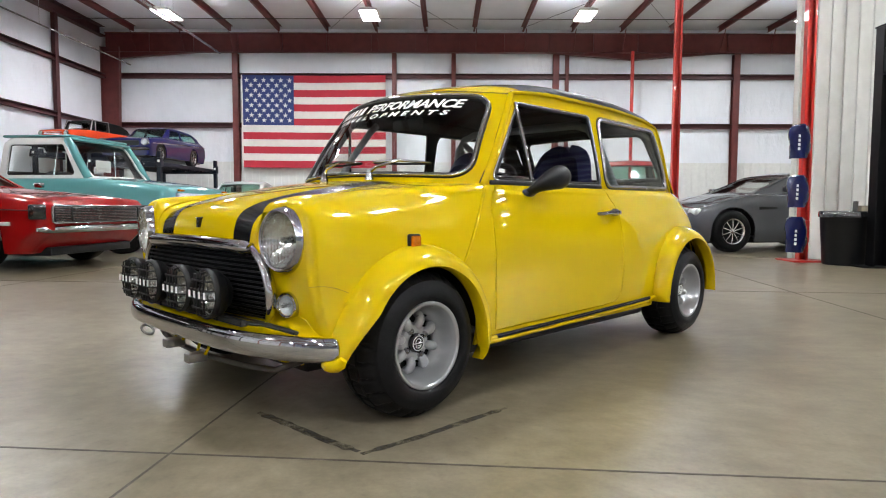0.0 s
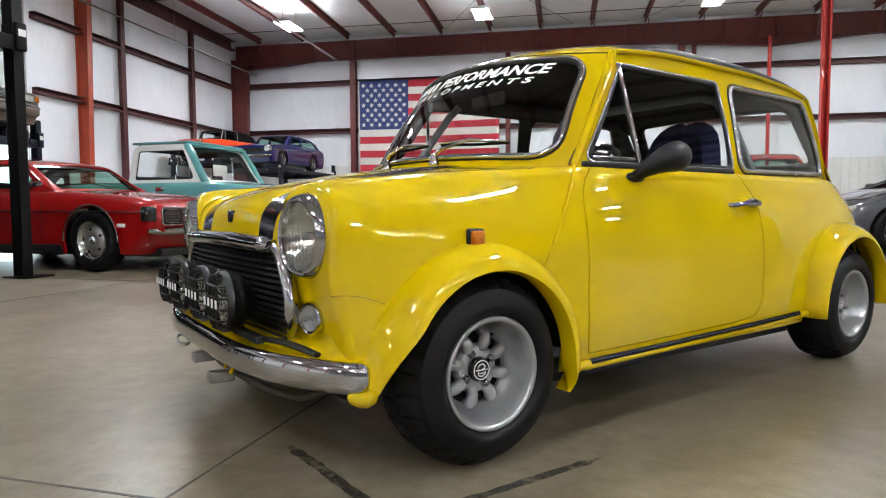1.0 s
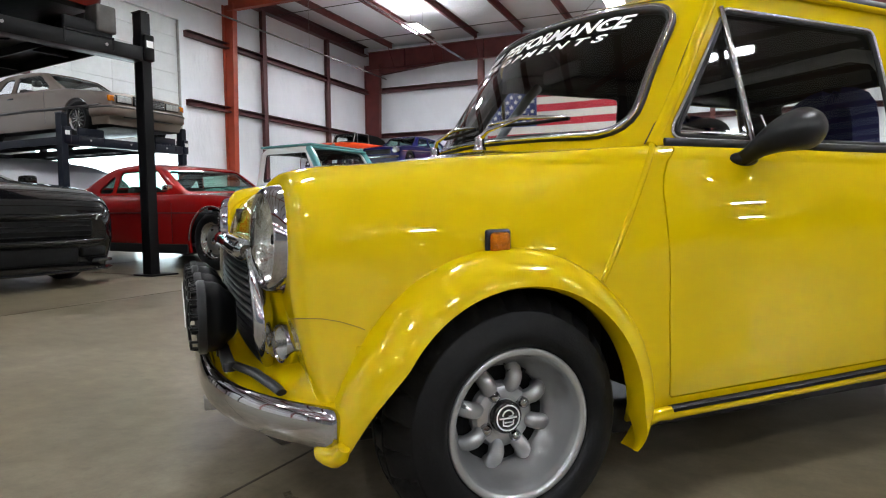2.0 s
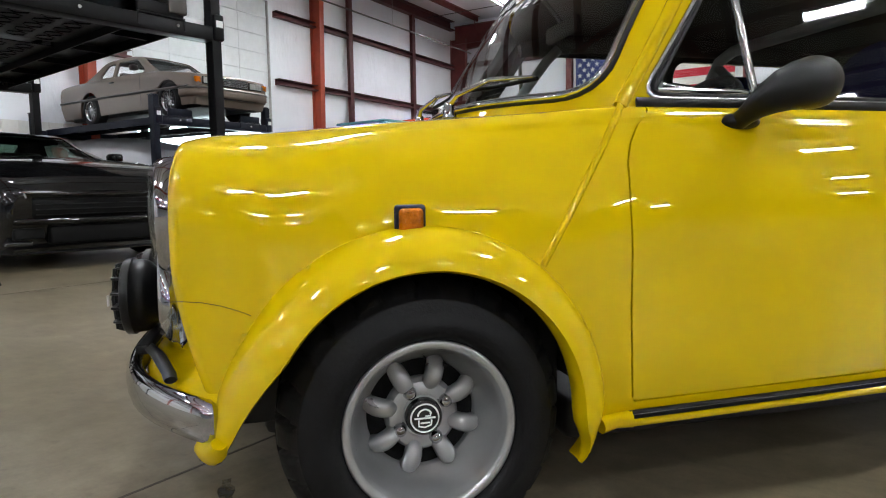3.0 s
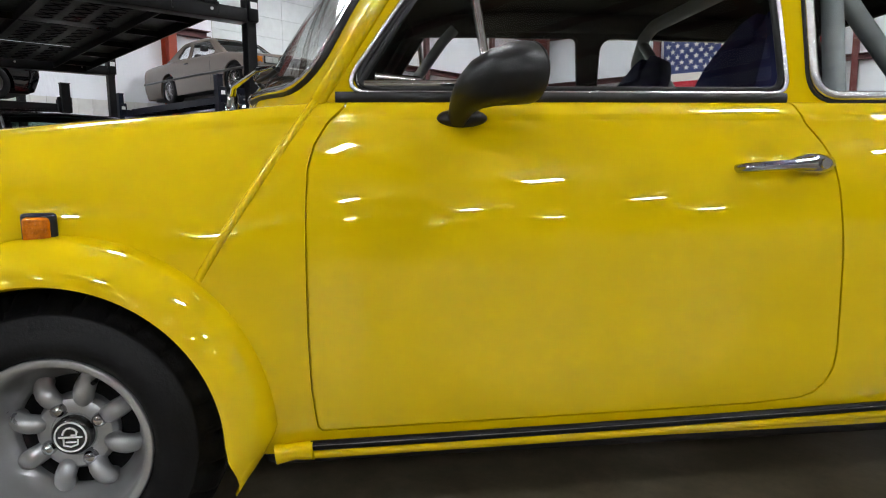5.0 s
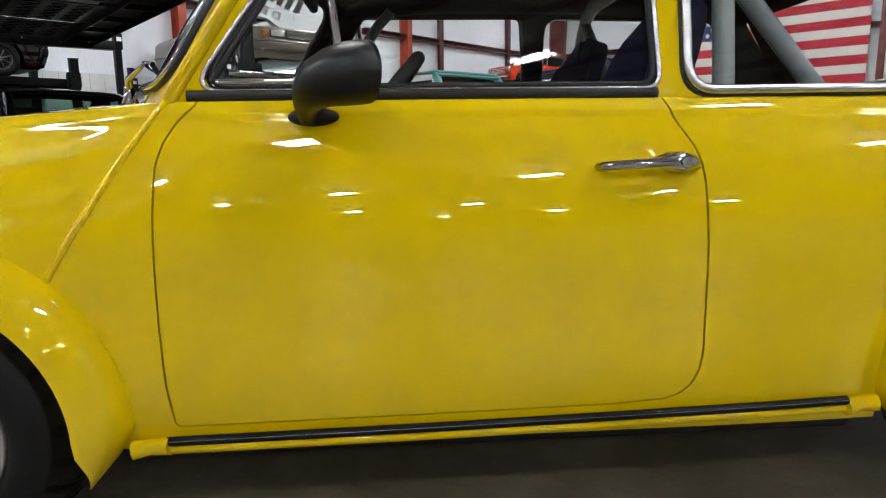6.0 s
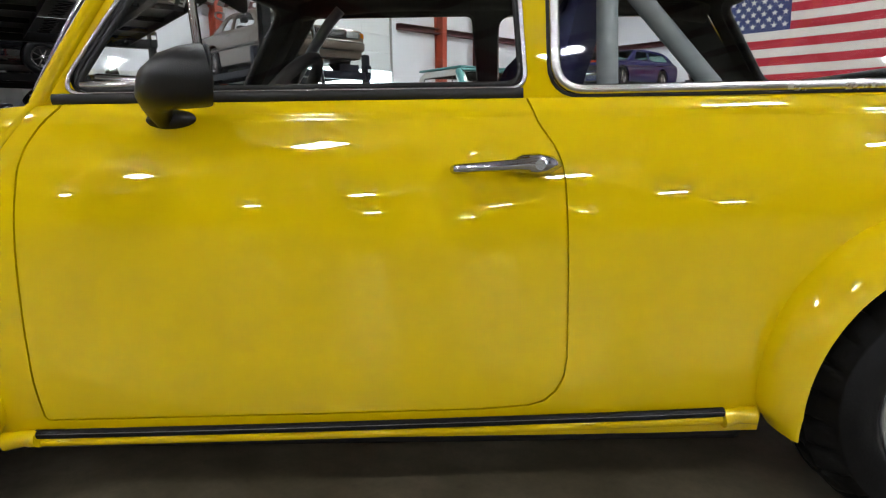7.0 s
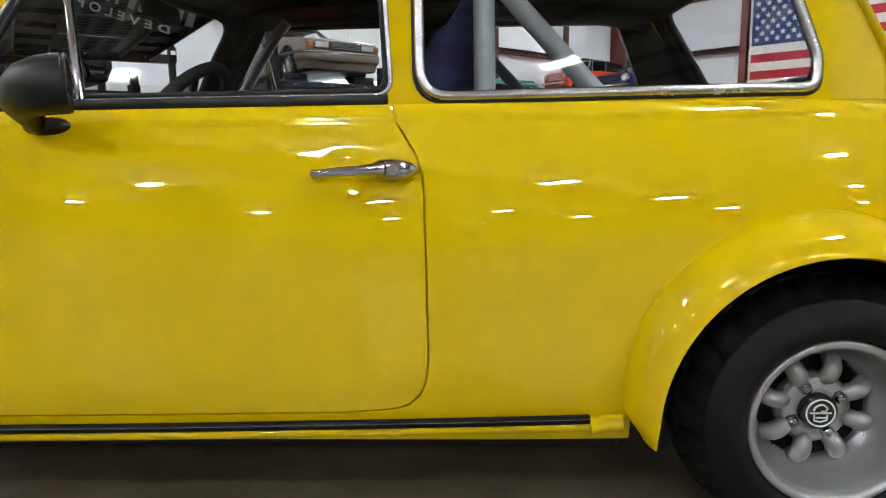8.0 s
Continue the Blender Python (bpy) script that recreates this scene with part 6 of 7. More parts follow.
part("windscreen_sheet", box(1.60, 1.605, 0.0, 0.36, 1.24, 1.42), "partition", t, "pale sheet behind the windscreen")
part("load_bed", box(3.05, 4.8, -0.80, 0.80, 1.06, 1.135, 0.01), "black_satin", t, "open load bed")
bumper(t, -0.10, 0.92, 0.52, "chrome", 0.06, 0.10)
part("grille", box(-0.03, 0.02, -0.80, 0.80, 0.68, 0.90, 0.02), "pale_paint", t)

# orange soft-top off-roader on a lift
j = make_car("soft_top_car", shift(on_floor(-12.25, 19.0, -100, 2.42), 0.56) @ Matrix.Scale(0.80, 4), "orange-red soft-top off-road car on a lift", "orange_paint", 4.3, 1.66, (0.7, 3.27), 0.36,
             [(0, 0.85), (0.08, 0.95), (0.9, 1.04), (1.35, 1.07), (3.4, 1.07), (4.3, 1.03)],
             [(1.3, 1.06), (1.42, 1.30), (1.52, 1.50), (2.0, 1.55), (3.2, 1.52), (3.75, 1.36), (4.05, 1.06)],
             [[(1.56, 1.12), (2.42, 1.12), (2.42, 1.44), (1.62, 1.44)]], [(1.34, 1.48)], 0.35, None, "bright", 5, "glass", "stripe", 0.1, square=4.5)
for s in (-1, 1):
    round_lamp(j, 0.0, s * 0.60, 0.82, 0.09)
    part("screen_post", tube([(1.34, s * 0.66, 1.08), (1.52, s * 0.63, 1.56)], 0.025, 6), "steel", j)
    part("door_frame", tube([(1.6, s * 0.70, 1.08), (1.62, s * 0.66, 1.52), (2.44, s * 0.66, 1.52), (2.44, s * 0.70, 1.08)], 0.02, 6), "steel", j)
for k in range(4):
    part("grille_bar", box(-0.03, 0.0, -0.42, 0.42, 0.66 + 0.06 * k, 0.69 + 0.06 * k, 0.005), "chrome", j)
bumper(j, -0.10, 0.80, 0.52, "chrome", 0.06, 0.05)

# violet-blue shooting brake on a lift
b = make_car("estate_car", shift(on_floor(-9.5, 18.2, -92, 2.08), 0.78), "dark violet-blue seventies estate car on a lift", "violet_blue_paint", 4.4, 1.70, (0.78, 3.23), 0.31,
             [(0, 0.62), (0.10, 0.72), (0.8, 0.82), (1.35, 0.86), (3.3, 0.88), (4.0, 0.90), (4.4, 0.80)],
             [(1.3, 0.85), (1.6, 1.05), (1.9, 1.24), (2.4, 1.28), (3.4, 1.25), (3.95, 1.12), (4.25, 0.86)],
             [[(1.66, 0.90), (2.55, 0.90), (2.52, 1.18), (1.92, 1.18)], [(2.64, 0.90), (3.9, 0.93), (3.6, 1.15), (2.62, 1.18)]], [(1.36, 1.84), (3.75, 4.2)], 0.2, None, "bright", 5)
g = part("grille", box(-0.03, 0.02, -0.50, 0.50, 0.50, 0.66, 0.03), "black_satin", b, "black oval grille in a bright rim")
for s in (-1, 1):
    round_lamp(b, -0.01, s * 0.68, 0.62, 0.10)
    part("side_strip", tube([(0.2, s * 0.84, 0.60), (2.4, s * 0.86, 0.72), (4.2, s * 0.83, 0.78)], 0.008, 5), "chrome", b)
bumper(b, -0.08, 0.80, 0.40, "chrome", 0.05, 0.12)

# beige eighties coupe on a lift
e = make_car("notchback_car", shift(on_floor(-9.34, 7.05, -2, 2.02), 0.80), "beige metallic eighties two-door coupe on a lift", "beige_paint", 4.70, 1.72, (0.80, 3.44), 0.32,
             [(0, 0.66), (0.05, 0.735), (0.42, 0.795), (1.37, 0.91), (3.52, 0.93), (4.30, 0.92), (4.64, 0.88), (4.70, 0.78)],
             [(1.32, 0.90), (1.72, 1.12), (2.07, 1.31), (2.52, 1.35), (3.12, 1.33), (3.57, 1.14), (3.92, 0.93)],
             [[(1.68, 0.95), (2.74, 0.96), (2.72, 1.25), (2.08, 1.25)], [(2.84, 0.97), (3.34, 0.98), (3.10, 1.23), (2.82, 1.25)]], [(1.38, 1.98), (3.24, 3.80)], 0.2, None, "bright", 12, "glass", None, 0.25, nose=0.13, square=4.0)
for s in (-1, 1):
    lamp = part("headlamp", box(-0.012, 0.05, min(s * 0.36, s * 0.67), max(s * 0.36, s * 0.67), 0.56, 0.70, 0.015), "black_satin", e, "paired square headlamps")
    for y0 in (0.375, 0.51):
        part("lens", box(-0.02, 0.0, min(s * y0, s * (y0 + 0.145)), max(s * y0, s * (y0 + 0.145)), 0.575, 0.685, 0.01), "lamp_glass", lamp)
    part("turn_lamp", box(0.0, 0.075, min(s * 0.69, s * 0.805), max(s * 0.69, s * 0.805), 0.575, 0.685, 0.02), "amber", e, "amber corner lamp")
    part("side_moulding", tube([(0.2, s * 0.838, 0.52), (2.22, s * 0.855, 0.54), (4.62, s * 0.825, 0.55)], 0.026, 6), "dark_metal", e, "grey side moulding")
    part("door_mirror", box(1.67, 1.80, s * 0.89 - 0.06, s * 0.89 + 0.06, 0.95, 1.05, 0.02), "black_plastic", e)
    part("door_line", tube([(1.62, s * 0.855, 0.30), (1.62, s * 0.860, 0.86)], 0.003, 4), "black_satin", e)
    part("door_handle", box(2.50, 2.66, min(s * 0.85, s * 0.87), max(s * 0.85, s * 0.87), 0.79, 0.82, 0.006), "black_satin", e)
g = part("grille", box(-0.025, 0.02, -0.33, 0.33, 0.55, 0.72, 0.012), "black_satin", e, "dark slatted grille")
for k in range(5):
    part("grille_bar", box(-0.032, -0.022, -0.32, 0.32, 0.575 + 0.03 * k, 0.583 + 0.03 * k), "bright", g)
wrap = [(0.42, -0.832), (0.20, -0.832), (0.06, -0.795), (-0.02, -0.70), (-0.055, -0.45), (-0.065, 0.0), (-0.055, 0.45), (-0.02, 0.70), (0.06, 0.795), (0.20, 0.832), (0.42, 0.832)]
e_bumper = part("bumper", tube([(x, y, 0.43) for x, y in wrap], 0.050, 14, False, 1.9), "beige_paint", e, "beige plastic bumper")
part("bumper_strip", tube([(x - 0.016, y * 1.014, 0.485) for x, y in wrap], 0.040, 10, False, 0.6), "dark_metal", e_bumper, "grey rubbing strip")
part("lower_grille", box(-0.045, 0.05, -0.50, 0.50, 0.33, 0.40, 0.01), "black_satin", e_bumper, "dark slot below the bumper")

# black modern coupe
k1 = make_car("sports_coupe", on_floor(-4.66, 2.05, -6), "gloss black modern sports coupe under the lift", "black_paint", 4.8, 1.92, (0.92, 3.64), 0.35,
              [(0, 0.66), (0.08, 0.80), (0.5, 0.94), (1.5, 1.03), (3.6, 1.05), (4.5, 1.05), (4.8, 0.90)],
              [(1.45, 1.02), (1.9, 1.18), (2.3, 1.34), (2.75, 1.38), (3.3, 1.34), (3.9, 1.18), (4.3, 1.04)],
              [[(1.95, 1.03), (3.0, 1.05), (2.95, 1.28), (2.35, 1.28)]], [(1.5, 2.2), (3.4, 4.1)], 0.16, None, "dark_metal", 10, "glass_green", None, 0.3, nose=0.35, square=2.6)
k_grille = part("grille", box(-0.012, 0.10, -0.60, 0.60, 0.45, 0.64, 0.03), "stripe", k1, "black mesh grille")
for k in range(4):
    part("grille_bar", tube([(-0.016, -0.57, 0.48 + 0.045 * k), (-0.020, 0, 0.48 + 0.045 * k), (-0.016, 0.57, 0.48 + 0.045 * k)], 0.004, 5), "black_plastic", k_grille)
part("brow", tube([(0.10, -0.80, 0.70), (0.0, -0.62, 0.665), (-0.03, 0.0, 0.655), (0.0, 0.62, 0.665), (0.10, 0.80, 0.70)], 0.022, 8), "black_paint", k1)
part("bumper_blade", tube([(0.16, -0.86, 0.44), (0.02, -0.70, 0.425), (-0.03, 0.0, 0.42), (0.02, 0.70, 0.425), (0.16, 0.86, 0.44)], 0.028, 8), "black_paint", k1)
for s in (-1, 1):
    lamp = part("headlamp", tube([(0.005, s * 0.60, 0.645), (0.03, s * 0.68, 0.655), (0.09, s * 0.77, 0.675), (0.17, s * 0.83, 0.695)], [0.020, 0.036, 0.036, 0.016], 10), "black_gloss", k1, "slim dark headlamp")
    for k in range(3):
        part("lamp_strip", tube([(-0.010 + 0.022 * k, s * (0.635 + 0.045 * k), 0.625), (-0.008 + 0.026 * k, s * (0.650 + 0.045 * k), 0.668)], 0.008, 6), "lamp_glass", lamp, "bright lamp strip")
    part("corner_fin", box(0.02, 0.12, min(s * 0.60, s * 0.80), max(s * 0.60, s * 0.80), 0.22, 0.25, 0.006), "black_gloss", k1)
    part("corner_intake", box(0.01, 0.12, min(s * 0.50, s * 0.74), max(s * 0.50, s * 0.74), 0.27, 0.37, 0.02), "stripe", k1)
    part("door_mirror", box(1.75, 1.93, s * 1.02 - 0.07, s * 1.02 + 0.07, 1.02, 1.13, 0.03), "black_paint", k1)
    part("bonnet_crease", tube([(0.30, s * 0.34, 0.905), (0.9, s * 0.40, 1.005), (1.45, s * 0.50, 1.05)], 0.012, 6), "black_paint", k1)
part("lower_grille", box(0.0, 0.12, -0.46, 0.46, 0.22, 0.38, 0.02), "stripe", k1, "black lower intake")
part("splitter", tube([(0.16, -0.84, 0.16), (0.0, -0.70, 0.155), (-0.05, 0.0, 0.15), (0.0, 0.70, 0.155), (0.16, 0.84, 0.16)], 0.05, 10, False, 0.25), "black_gloss", k1)

# graphite roadster in the red lift
q = make_car("roadster", shift(on_floor(4.95, 8.35, 192), 0.66), "graphite grey sports roadster parked in the red lift", "graphite_paint", 3.95, 1.81, (0.66, 3.09), 0.335,
             [(0, 0.58), (0.06, 0.68), (0.5, 0.82), (1.17, 0.94), (2.8, 0.96), (3.7, 0.95), (3.95, 0.84)],
             [(1.07, 0.92), (1.5, 1.10), (1.95, 1.27), (2.25, 1.30), (2.7, 1.24), (3.2, 1.06), (3.5, 0.95)],
             [[(1.54, 0.98), (2.57, 1.0), (2.47, 1.2), (1.97, 1.2)]], [(1.14, 1.86), (2.7, 3.2)], 0.17, None, "bright", 10, "glass", None, 0.3, nose=0.30, square=2.6)
for s in (-1, 1):
    part("headlamp", box(0.03, 0.22, min(s * 0.56, s * 0.80), max(s * 0.56, s * 0.80), 0.58, 0.70, 0.04), "lamp_glass", q, "clear swept headlamp")
    part("wing_vent", box(1.10, 1.44, min(s * 0.88, s * 0.90), max(s * 0.88, s * 0.90), 0.68, 0.73, 0.01), "black_plastic", q, "dark wing vent")
    part("door_mirror", box(1.48, 1.64, s * 0.96 - 0.06, s * 0.96 + 0.06, 0.96, 1.06, 0.03), "graphite_paint", q)
part("grille", box(-0.02, 0.1, -0.5, 0.5, 0.36, 0.52, 0.04), "black_plastic", q)

# plainer cars further off
w = make_car("saloon", on_floor(-5.0, 13.4, -85), "white saloon car parked beside the lift", "pale_paint", 4.5, 1.75, (0.85, 3.5), 0.31,
             [(0, 0.66), (0.1, 0.76), (1.3, 0.90), (3.6, 0.92), (4.5, 0.84)], [(1.25, 0.9), (1.9, 1.32), (2.5, 1.40), (3.2, 1.36), (3.9, 0.93)],
             [[(1.65, 0.96), (2.5, 0.96), (2.5, 1.28), (2.0, 1.26)], [(2.6, 0.96), (3.4, 0.97), (3.1, 1.27), (2.6, 1.28)]], [(1.3, 1.85), (3.25, 3.8)])
for s in (-1, 1):
    round_lamp(w, 0.0, s * 0.62, 0.64)
bumper(w, -0.08, 0.82, 0.45)
w2 = make_car("old_truck", on_floor(4.45, 10.2, -100), "red rounded old truck parked behind", "red_paint", 3.9, 1.66, (0.75, 3.15), 0.30,
              [(0, 0.90), (0.1, 1.06), (1.1, 1.22), (3.6, 1.22), (3.9, 1.1)], [(1.0, 1.2), (1.4, 1.62), (1.9, 1.76), (2.7, 1.74), (3.2, 1.24)],
              [[(1.4, 1.27), (2.3, 1.27), (2.3, 1.62), (1.6, 1.6)]], [(1.05, 1.42), (2.8, 3.15)])
for s in (-1, 1):
    round_lamp(w2, 0.0, s * 0.58, 0.86, 0.1)
bumper(w2, -0.08, 0.78, 0.42)
w3 = make_car("convertible", on_floor(8.6, 14.5, 190), "cream convertible parked far behind", "cream_paint", 4.4, 1.75, (0.85, 3.4), 0.31,
              [(0, 0.66), (0.1, 0.78), (1.3, 0.92), (3.6, 0.94), (4.4, 0.84)], [(1.2, 0.9), (1.7, 1.22), (2.1, 1.30), (2.9, 1.28), (3.5, 0.95)],
              [[(1.6, 0.97), (2.6, 0.98), (2.5, 1.22), (1.9, 1.2)]], [(1.25, 1.7), (2.9, 3.4)])
bumper(w3, -0.08, 0.82, 0.45)
for s in (-1, 1):
    round_lamp(w3, 0.0, s * 0.62, 0.66)
# invented car, added to fill the wall lift with a dark mass
d2 = make_car("filler_car", on_floor(-12.15, 3.6, 90, 1.85), "black car added as a dark filler on the lift along the wall", "black_paint", 4.2, 1.72, (0.8, 3.35), 0.31,
              [(0, 0.60), (0.12, 0.74), (0.8, 0.86), (1.3, 0.92), (3.6, 0.95), (4.1, 0.92), (4.2, 0.75)], [(1.2, 0.90), (1.8, 1.30), (2.4, 1.40), (3.3, 1.36), (4.0, 0.96)],
              [[(1.6, 0.97), (2.5, 0.97), (2.5, 1.28), (1.95, 1.26)], [(2.6, 0.97), (3.5, 0.98), (3.2, 1.27), (2.6, 1.28)]], [(1.25, 1.75), (3.4, 3.9)], 0.2, None, "dark_metal", 8)
for s in (-1, 1):
    round_lamp(d2, 0.02, s * 0.62, 0.62, 0.08)
d1 = make_car("classic_car", on_floor(-4.85, 2.35, -6, 2.52), "dark red rounded classic car up on the lift", "dark_red_paint", 4.4, 1.76, (0.85, 3.3), 0.33,
              [(0, 0.50), (0.15, 0.70), (0.8, 0.90), (1.4, 0.98), (3.4, 0.98), (4.2, 0.86), (4.4, 0.66)], [(1.3, 0.95), (1.9, 1.34), (2.4, 1.45), (3.0, 1.40), (3.8, 0.98)],
              [[(1.7, 1.02), (2.8, 1.02), (2.7, 1.32), (2.05, 1.3)]], [(1.35, 1.9), (3.0, 3.6)], 0.22, None, "chrome", 5, nose=0.45, square=2.2)
for s in (-1, 1):
    round_lamp(d1, 0.06, s * 0.62, 0.60)


# ---- lifts, flag and loose things ----
def four_post_lift(m, length, width, deck, post_h, mat, label):
    """Posts at the corners, two cross beams and two runways; x along the lift, front at x = 0."""
    lift = thing("car_lift", m, label, "car lift", "four-post lifts")
    for x in (0.0, -length):
        for y in (-width / 2, width / 2):
            s = 1 if y < 0 else -1
            post = part("post", join(box(x - 0.07, x + 0.07, y - 0.006, y + 0.006, 0, post_h), box(x - 0.07, x - 0.058, y, y + s * 0.10, 0, post_h), box(x + 0.058, x + 0.07, y, y + s * 0.10, 0, post_h),
                                     box(x - 0.05, x + 0.05, y + s * 0.09, y + s * 0.10, 0, post_h), box(x - 0.08, x + 0.08, y - 0.02, y + s * 0.11, post_h, post_h + 0.012, 0.003)), mat, lift, "", False)
            part("base_plate", box(x - 0.17, x + 0.17, y - 0.15, y + 0.17, 0.0, 0.016, 0.004), mat, post)
            part("carriage", box(x - 0.11, x + 0.11, y - 0.03 + s * 0.06, y + s * 0.06 + 0.09, deck - 0.16, deck + 0.12, 0.02), mat, post)
            part("label_plate", box(x + 0.111, x + 0.113, y - 0.02 + s * 0.05, y + s * 0.05 + 0.06, deck - 0.02, deck + 0.05), "white_letter", post, "small pale label")
            part("cable", tube([(x - 0.03, y + s * 0.05, deck), (x - 0.03, y + s * 0.05, post_h)], 0.006, 5), "steel", post)
        beam = part("cross_beam", box(x - 0.09, x + 0.09, -width / 2 + 0.1, width / 2 - 0.1, deck - 0.17, deck - 0.02, 0.008), mat, lift)
        for y in np.linspace(-width / 2 + 0.5, width / 2 - 0.5, 3):
            part("bolt", tube([(x + 0.09, y, deck - 0.08), (x + 0.10, y, deck - 0.08)], 0.016, 8), "steel", beam)
    for y in (-0.78, 0.78):
        run = part("runway", join(box(-length + 0.05, 0.10, y - 0.25, y + 0.25, deck - 0.02, deck, 0.004), box(-length + 0.05, 0.10, y - 0.25, y - 0.235, deck - 0.13, deck - 0.02),
                                  box(-length + 0.05, 0.10, y + 0.235, y + 0.25, deck - 0.13, deck - 0.02)), mat, lift, "", False)
        for k in range(5):
            part("stiffener", box(-length + 0.4 + k * (length - 0.6) / 4.5, -length + 0.44 + k * (length - 0.6) / 4.5, y - 0.23, y + 0.23, deck - 0.10, deck - 0.03), mat, run)
        part("wheel_stop", box(0.04, 0.09, y - 0.24, y + 0.24, deck, deck + 0.12, 0.01), mat, run)
    return lift


near = four_post_lift(room(-4.77, 3.53, 0, -8) @ Matrix.Translation((0, -1.45, 0)), 5.3, 2.9, 2.45, 2.8, "lift_black", "black four-post car lift with raised runways")
for x0, x1 in ((-5.1, -3.55), (-3.45, -2.0), (-1.75, -0.35)):
    tray = [box(x0, x1, -0.53, 0.53, 2.40, 2.412, 0.004), box(x0, x1, -0.53, -0.50, 2.41, 2.47), box(x0, x1, 0.50, 0.53, 2.41, 2.47)]
    part("drip_tray", join(*tray), "black_satin", near, "black tray between the runways", False)
    for k in range(5):
        for y in (-0.28, 0.0, 0.28):
            ring = [(x0 + 0.2 + k * (x1 - x0 - 0.4) / 4 + 0.10 * math.cos(t), y + 0.10 * math.sin(t), 2.397) for t in np.linspace(0, 2 * math.pi, 7)[:-1]]
            part("tray_rib", tube(ring, 0.009, 5, True), "lift_black", near, "pressed six-sided rib")
part("pump", box(-0.10, 0.12, 0.85, 1.05, 2.48, 2.75, 0.02), "dark_metal", near, "small hydraulic pump")
four_post_lift(room(-9.02, 6.95, 0, -2), 4.3, 2.6, 2.02, 2.35, "lift_blue", "dark blue four-post lift under the beige car")
four_post_lift(room(-12.15, 3.85, 0, 90), 4.8, 2.3, 1.85, 2.2, "lift_black", "black four-post car lift along the wall")
behind = four_post_lift(room(-6.6, 0.45, 0, -8) @ Matrix.Translation((0, -1.45, 0)), 5.3, 2.9, 2.45, 2.8, "lift_black", "black four-post car lift with raised runways behind another")
part("drip_tray", box(-5.1, -0.3, -0.53, 0.53, 2.40, 2.412, 0.004), "black_satin", behind, "black tray between the runways", False)
four_post_lift(room(-9.48, 17.4, 0, -92), 4.4, 2.3, 2.08, 2.4, "lift_blue", "dark blue four-post lift under the violet car")
four_post_lift(room(-12.02, 18.2, 0, -100), 4.2, 1.9, 2.42, 2.7, "lift_blue", "dark blue four-post lift under the orange car")


def lift_post(u, v, h, label):
    post = thing("lift_post", room(u, v, 0, 0), label, "lift post", "red lift posts")
    part("column", join(box(-0.06, 0.06, 0.03, 0.042, 0, h), box(-0.06, -0.05, -0.04, 0.03, 0, h), box(0.05, 0.06, -0.04, 0.03, 0, h), box(-0.06, -0.03, -0.05, -0.04, 0, h), box(0.03, 0.06, -0.05, -0.04, 0, h)), "lift_red", post, "", False)
    part("base_plate", box(-0.22, 0.22, -0.25, 0.25, 0, 0.02, 0.004), "lift_red", post)
    part("carriage", box(-0.05, 0.05, -0.09, 0.02, 0.25, 0.55, 0.015), "lift_red", post)
    return post


lift_post(4.62, 8.75, 6.4, "tall red two-post lift column")
p2 = lift_post(5.36, 5.95, 6.4, "tall red two-post lift column hung with blue covers")
part("side_rail", box(0.062, 0.08, -0.01, 0.02, 0.0, 6.4, 0.004), "pale_paint", p2, "pale cable duct")
ob = part("lift_crossbar", tube([(4.62, 8.75, 6.30), (5.36, 5.95, 6.30)], 0.06, 8), "pale_paint")
ob.matrix_basis = ROOM
tagged(ob, "pale overhead bar joining the lift columns", "crossbar")
for z0, z1 in ((1.36, 1.80), (0.72, 1.14), (0.13, 0.60)):
    bag = thing("lift_cover", room(5.19, 5.80, z0), "crumpled dark blue cover hanging on the lift column", "cover", "blue covers")
    v, f = [], []
    for i in range(13):
        t = i / 12
        w = 0.125 * (0.85 + 0.2 * math.sin(t * 3.0)) * (1 - 0.35 * (t > 0.95))
        for k in range(20):
            a = 2 * math.pi * k / 20
            rr = 1 + 0.10 * math.sin(3 * a + 7 * t) + 0.06 * math.sin(7 * a - 9 * t)
            v.append((w * rr * math.cos(a), 0.09 * rr * math.sin(a), t * (z1 - z0)))
    for i in range(12):
        for k in range(20):
            f.append((i * 20 + k, i * 20 + (k + 1) % 20, (i + 1) * 20 + (k + 1) % 20, (i + 1) * 20 + k))
    f += [tuple(range(19, -1, -1)), tuple(240 + k for k in range(20))]
    part("cloth", (v, f), paint("blue_cover", (0.004, 0.007, 0.05), 0.55) if "blue_cover" not in MAT else "blue_cover", bag)
    for k in range(4):
        part("mark", box(-0.075 + 0.002 * k, -0.045, -0.112, -0.106, 0.10 + 0.055 * k, 0.135 + 0.055 * k), "white_letter", bag, "plain pale mark")

# litter bin
can = thing("litter_bin", room(5.62, 5.45), "black ribbed plastic litter bin with rubbish inside", "bin")
part("bucket", lathe([(0.0, 0.0), (0.235, 0.0), (0.245, 0.02), (0.285, 0.62), (0.30, 0.64), (0.30, 0.67), (0.285, 0.67), (0.27, 0.62), (0.23, 0.06), (0.0, 0.05)], 40, "z", False), "black_plastic", can)
part("bag", lathe([(0.0, 0.56), (0.15, 0.58), (0.27, 0.63), (0.295, 0.675), (0.305, 0.66), (0.306, 0.60)], 40, "z", False), "black_gloss", can, "black bin liner")
part("rubbish", join(box(-0.10, 0.10, -0.08, 0.06, 0.57, 0.64, 0.02), tube([(0.12, 0.02, 0.58), (0.14, 0.03, 0.80)], 0.03, 10)), "dark_metal", can)

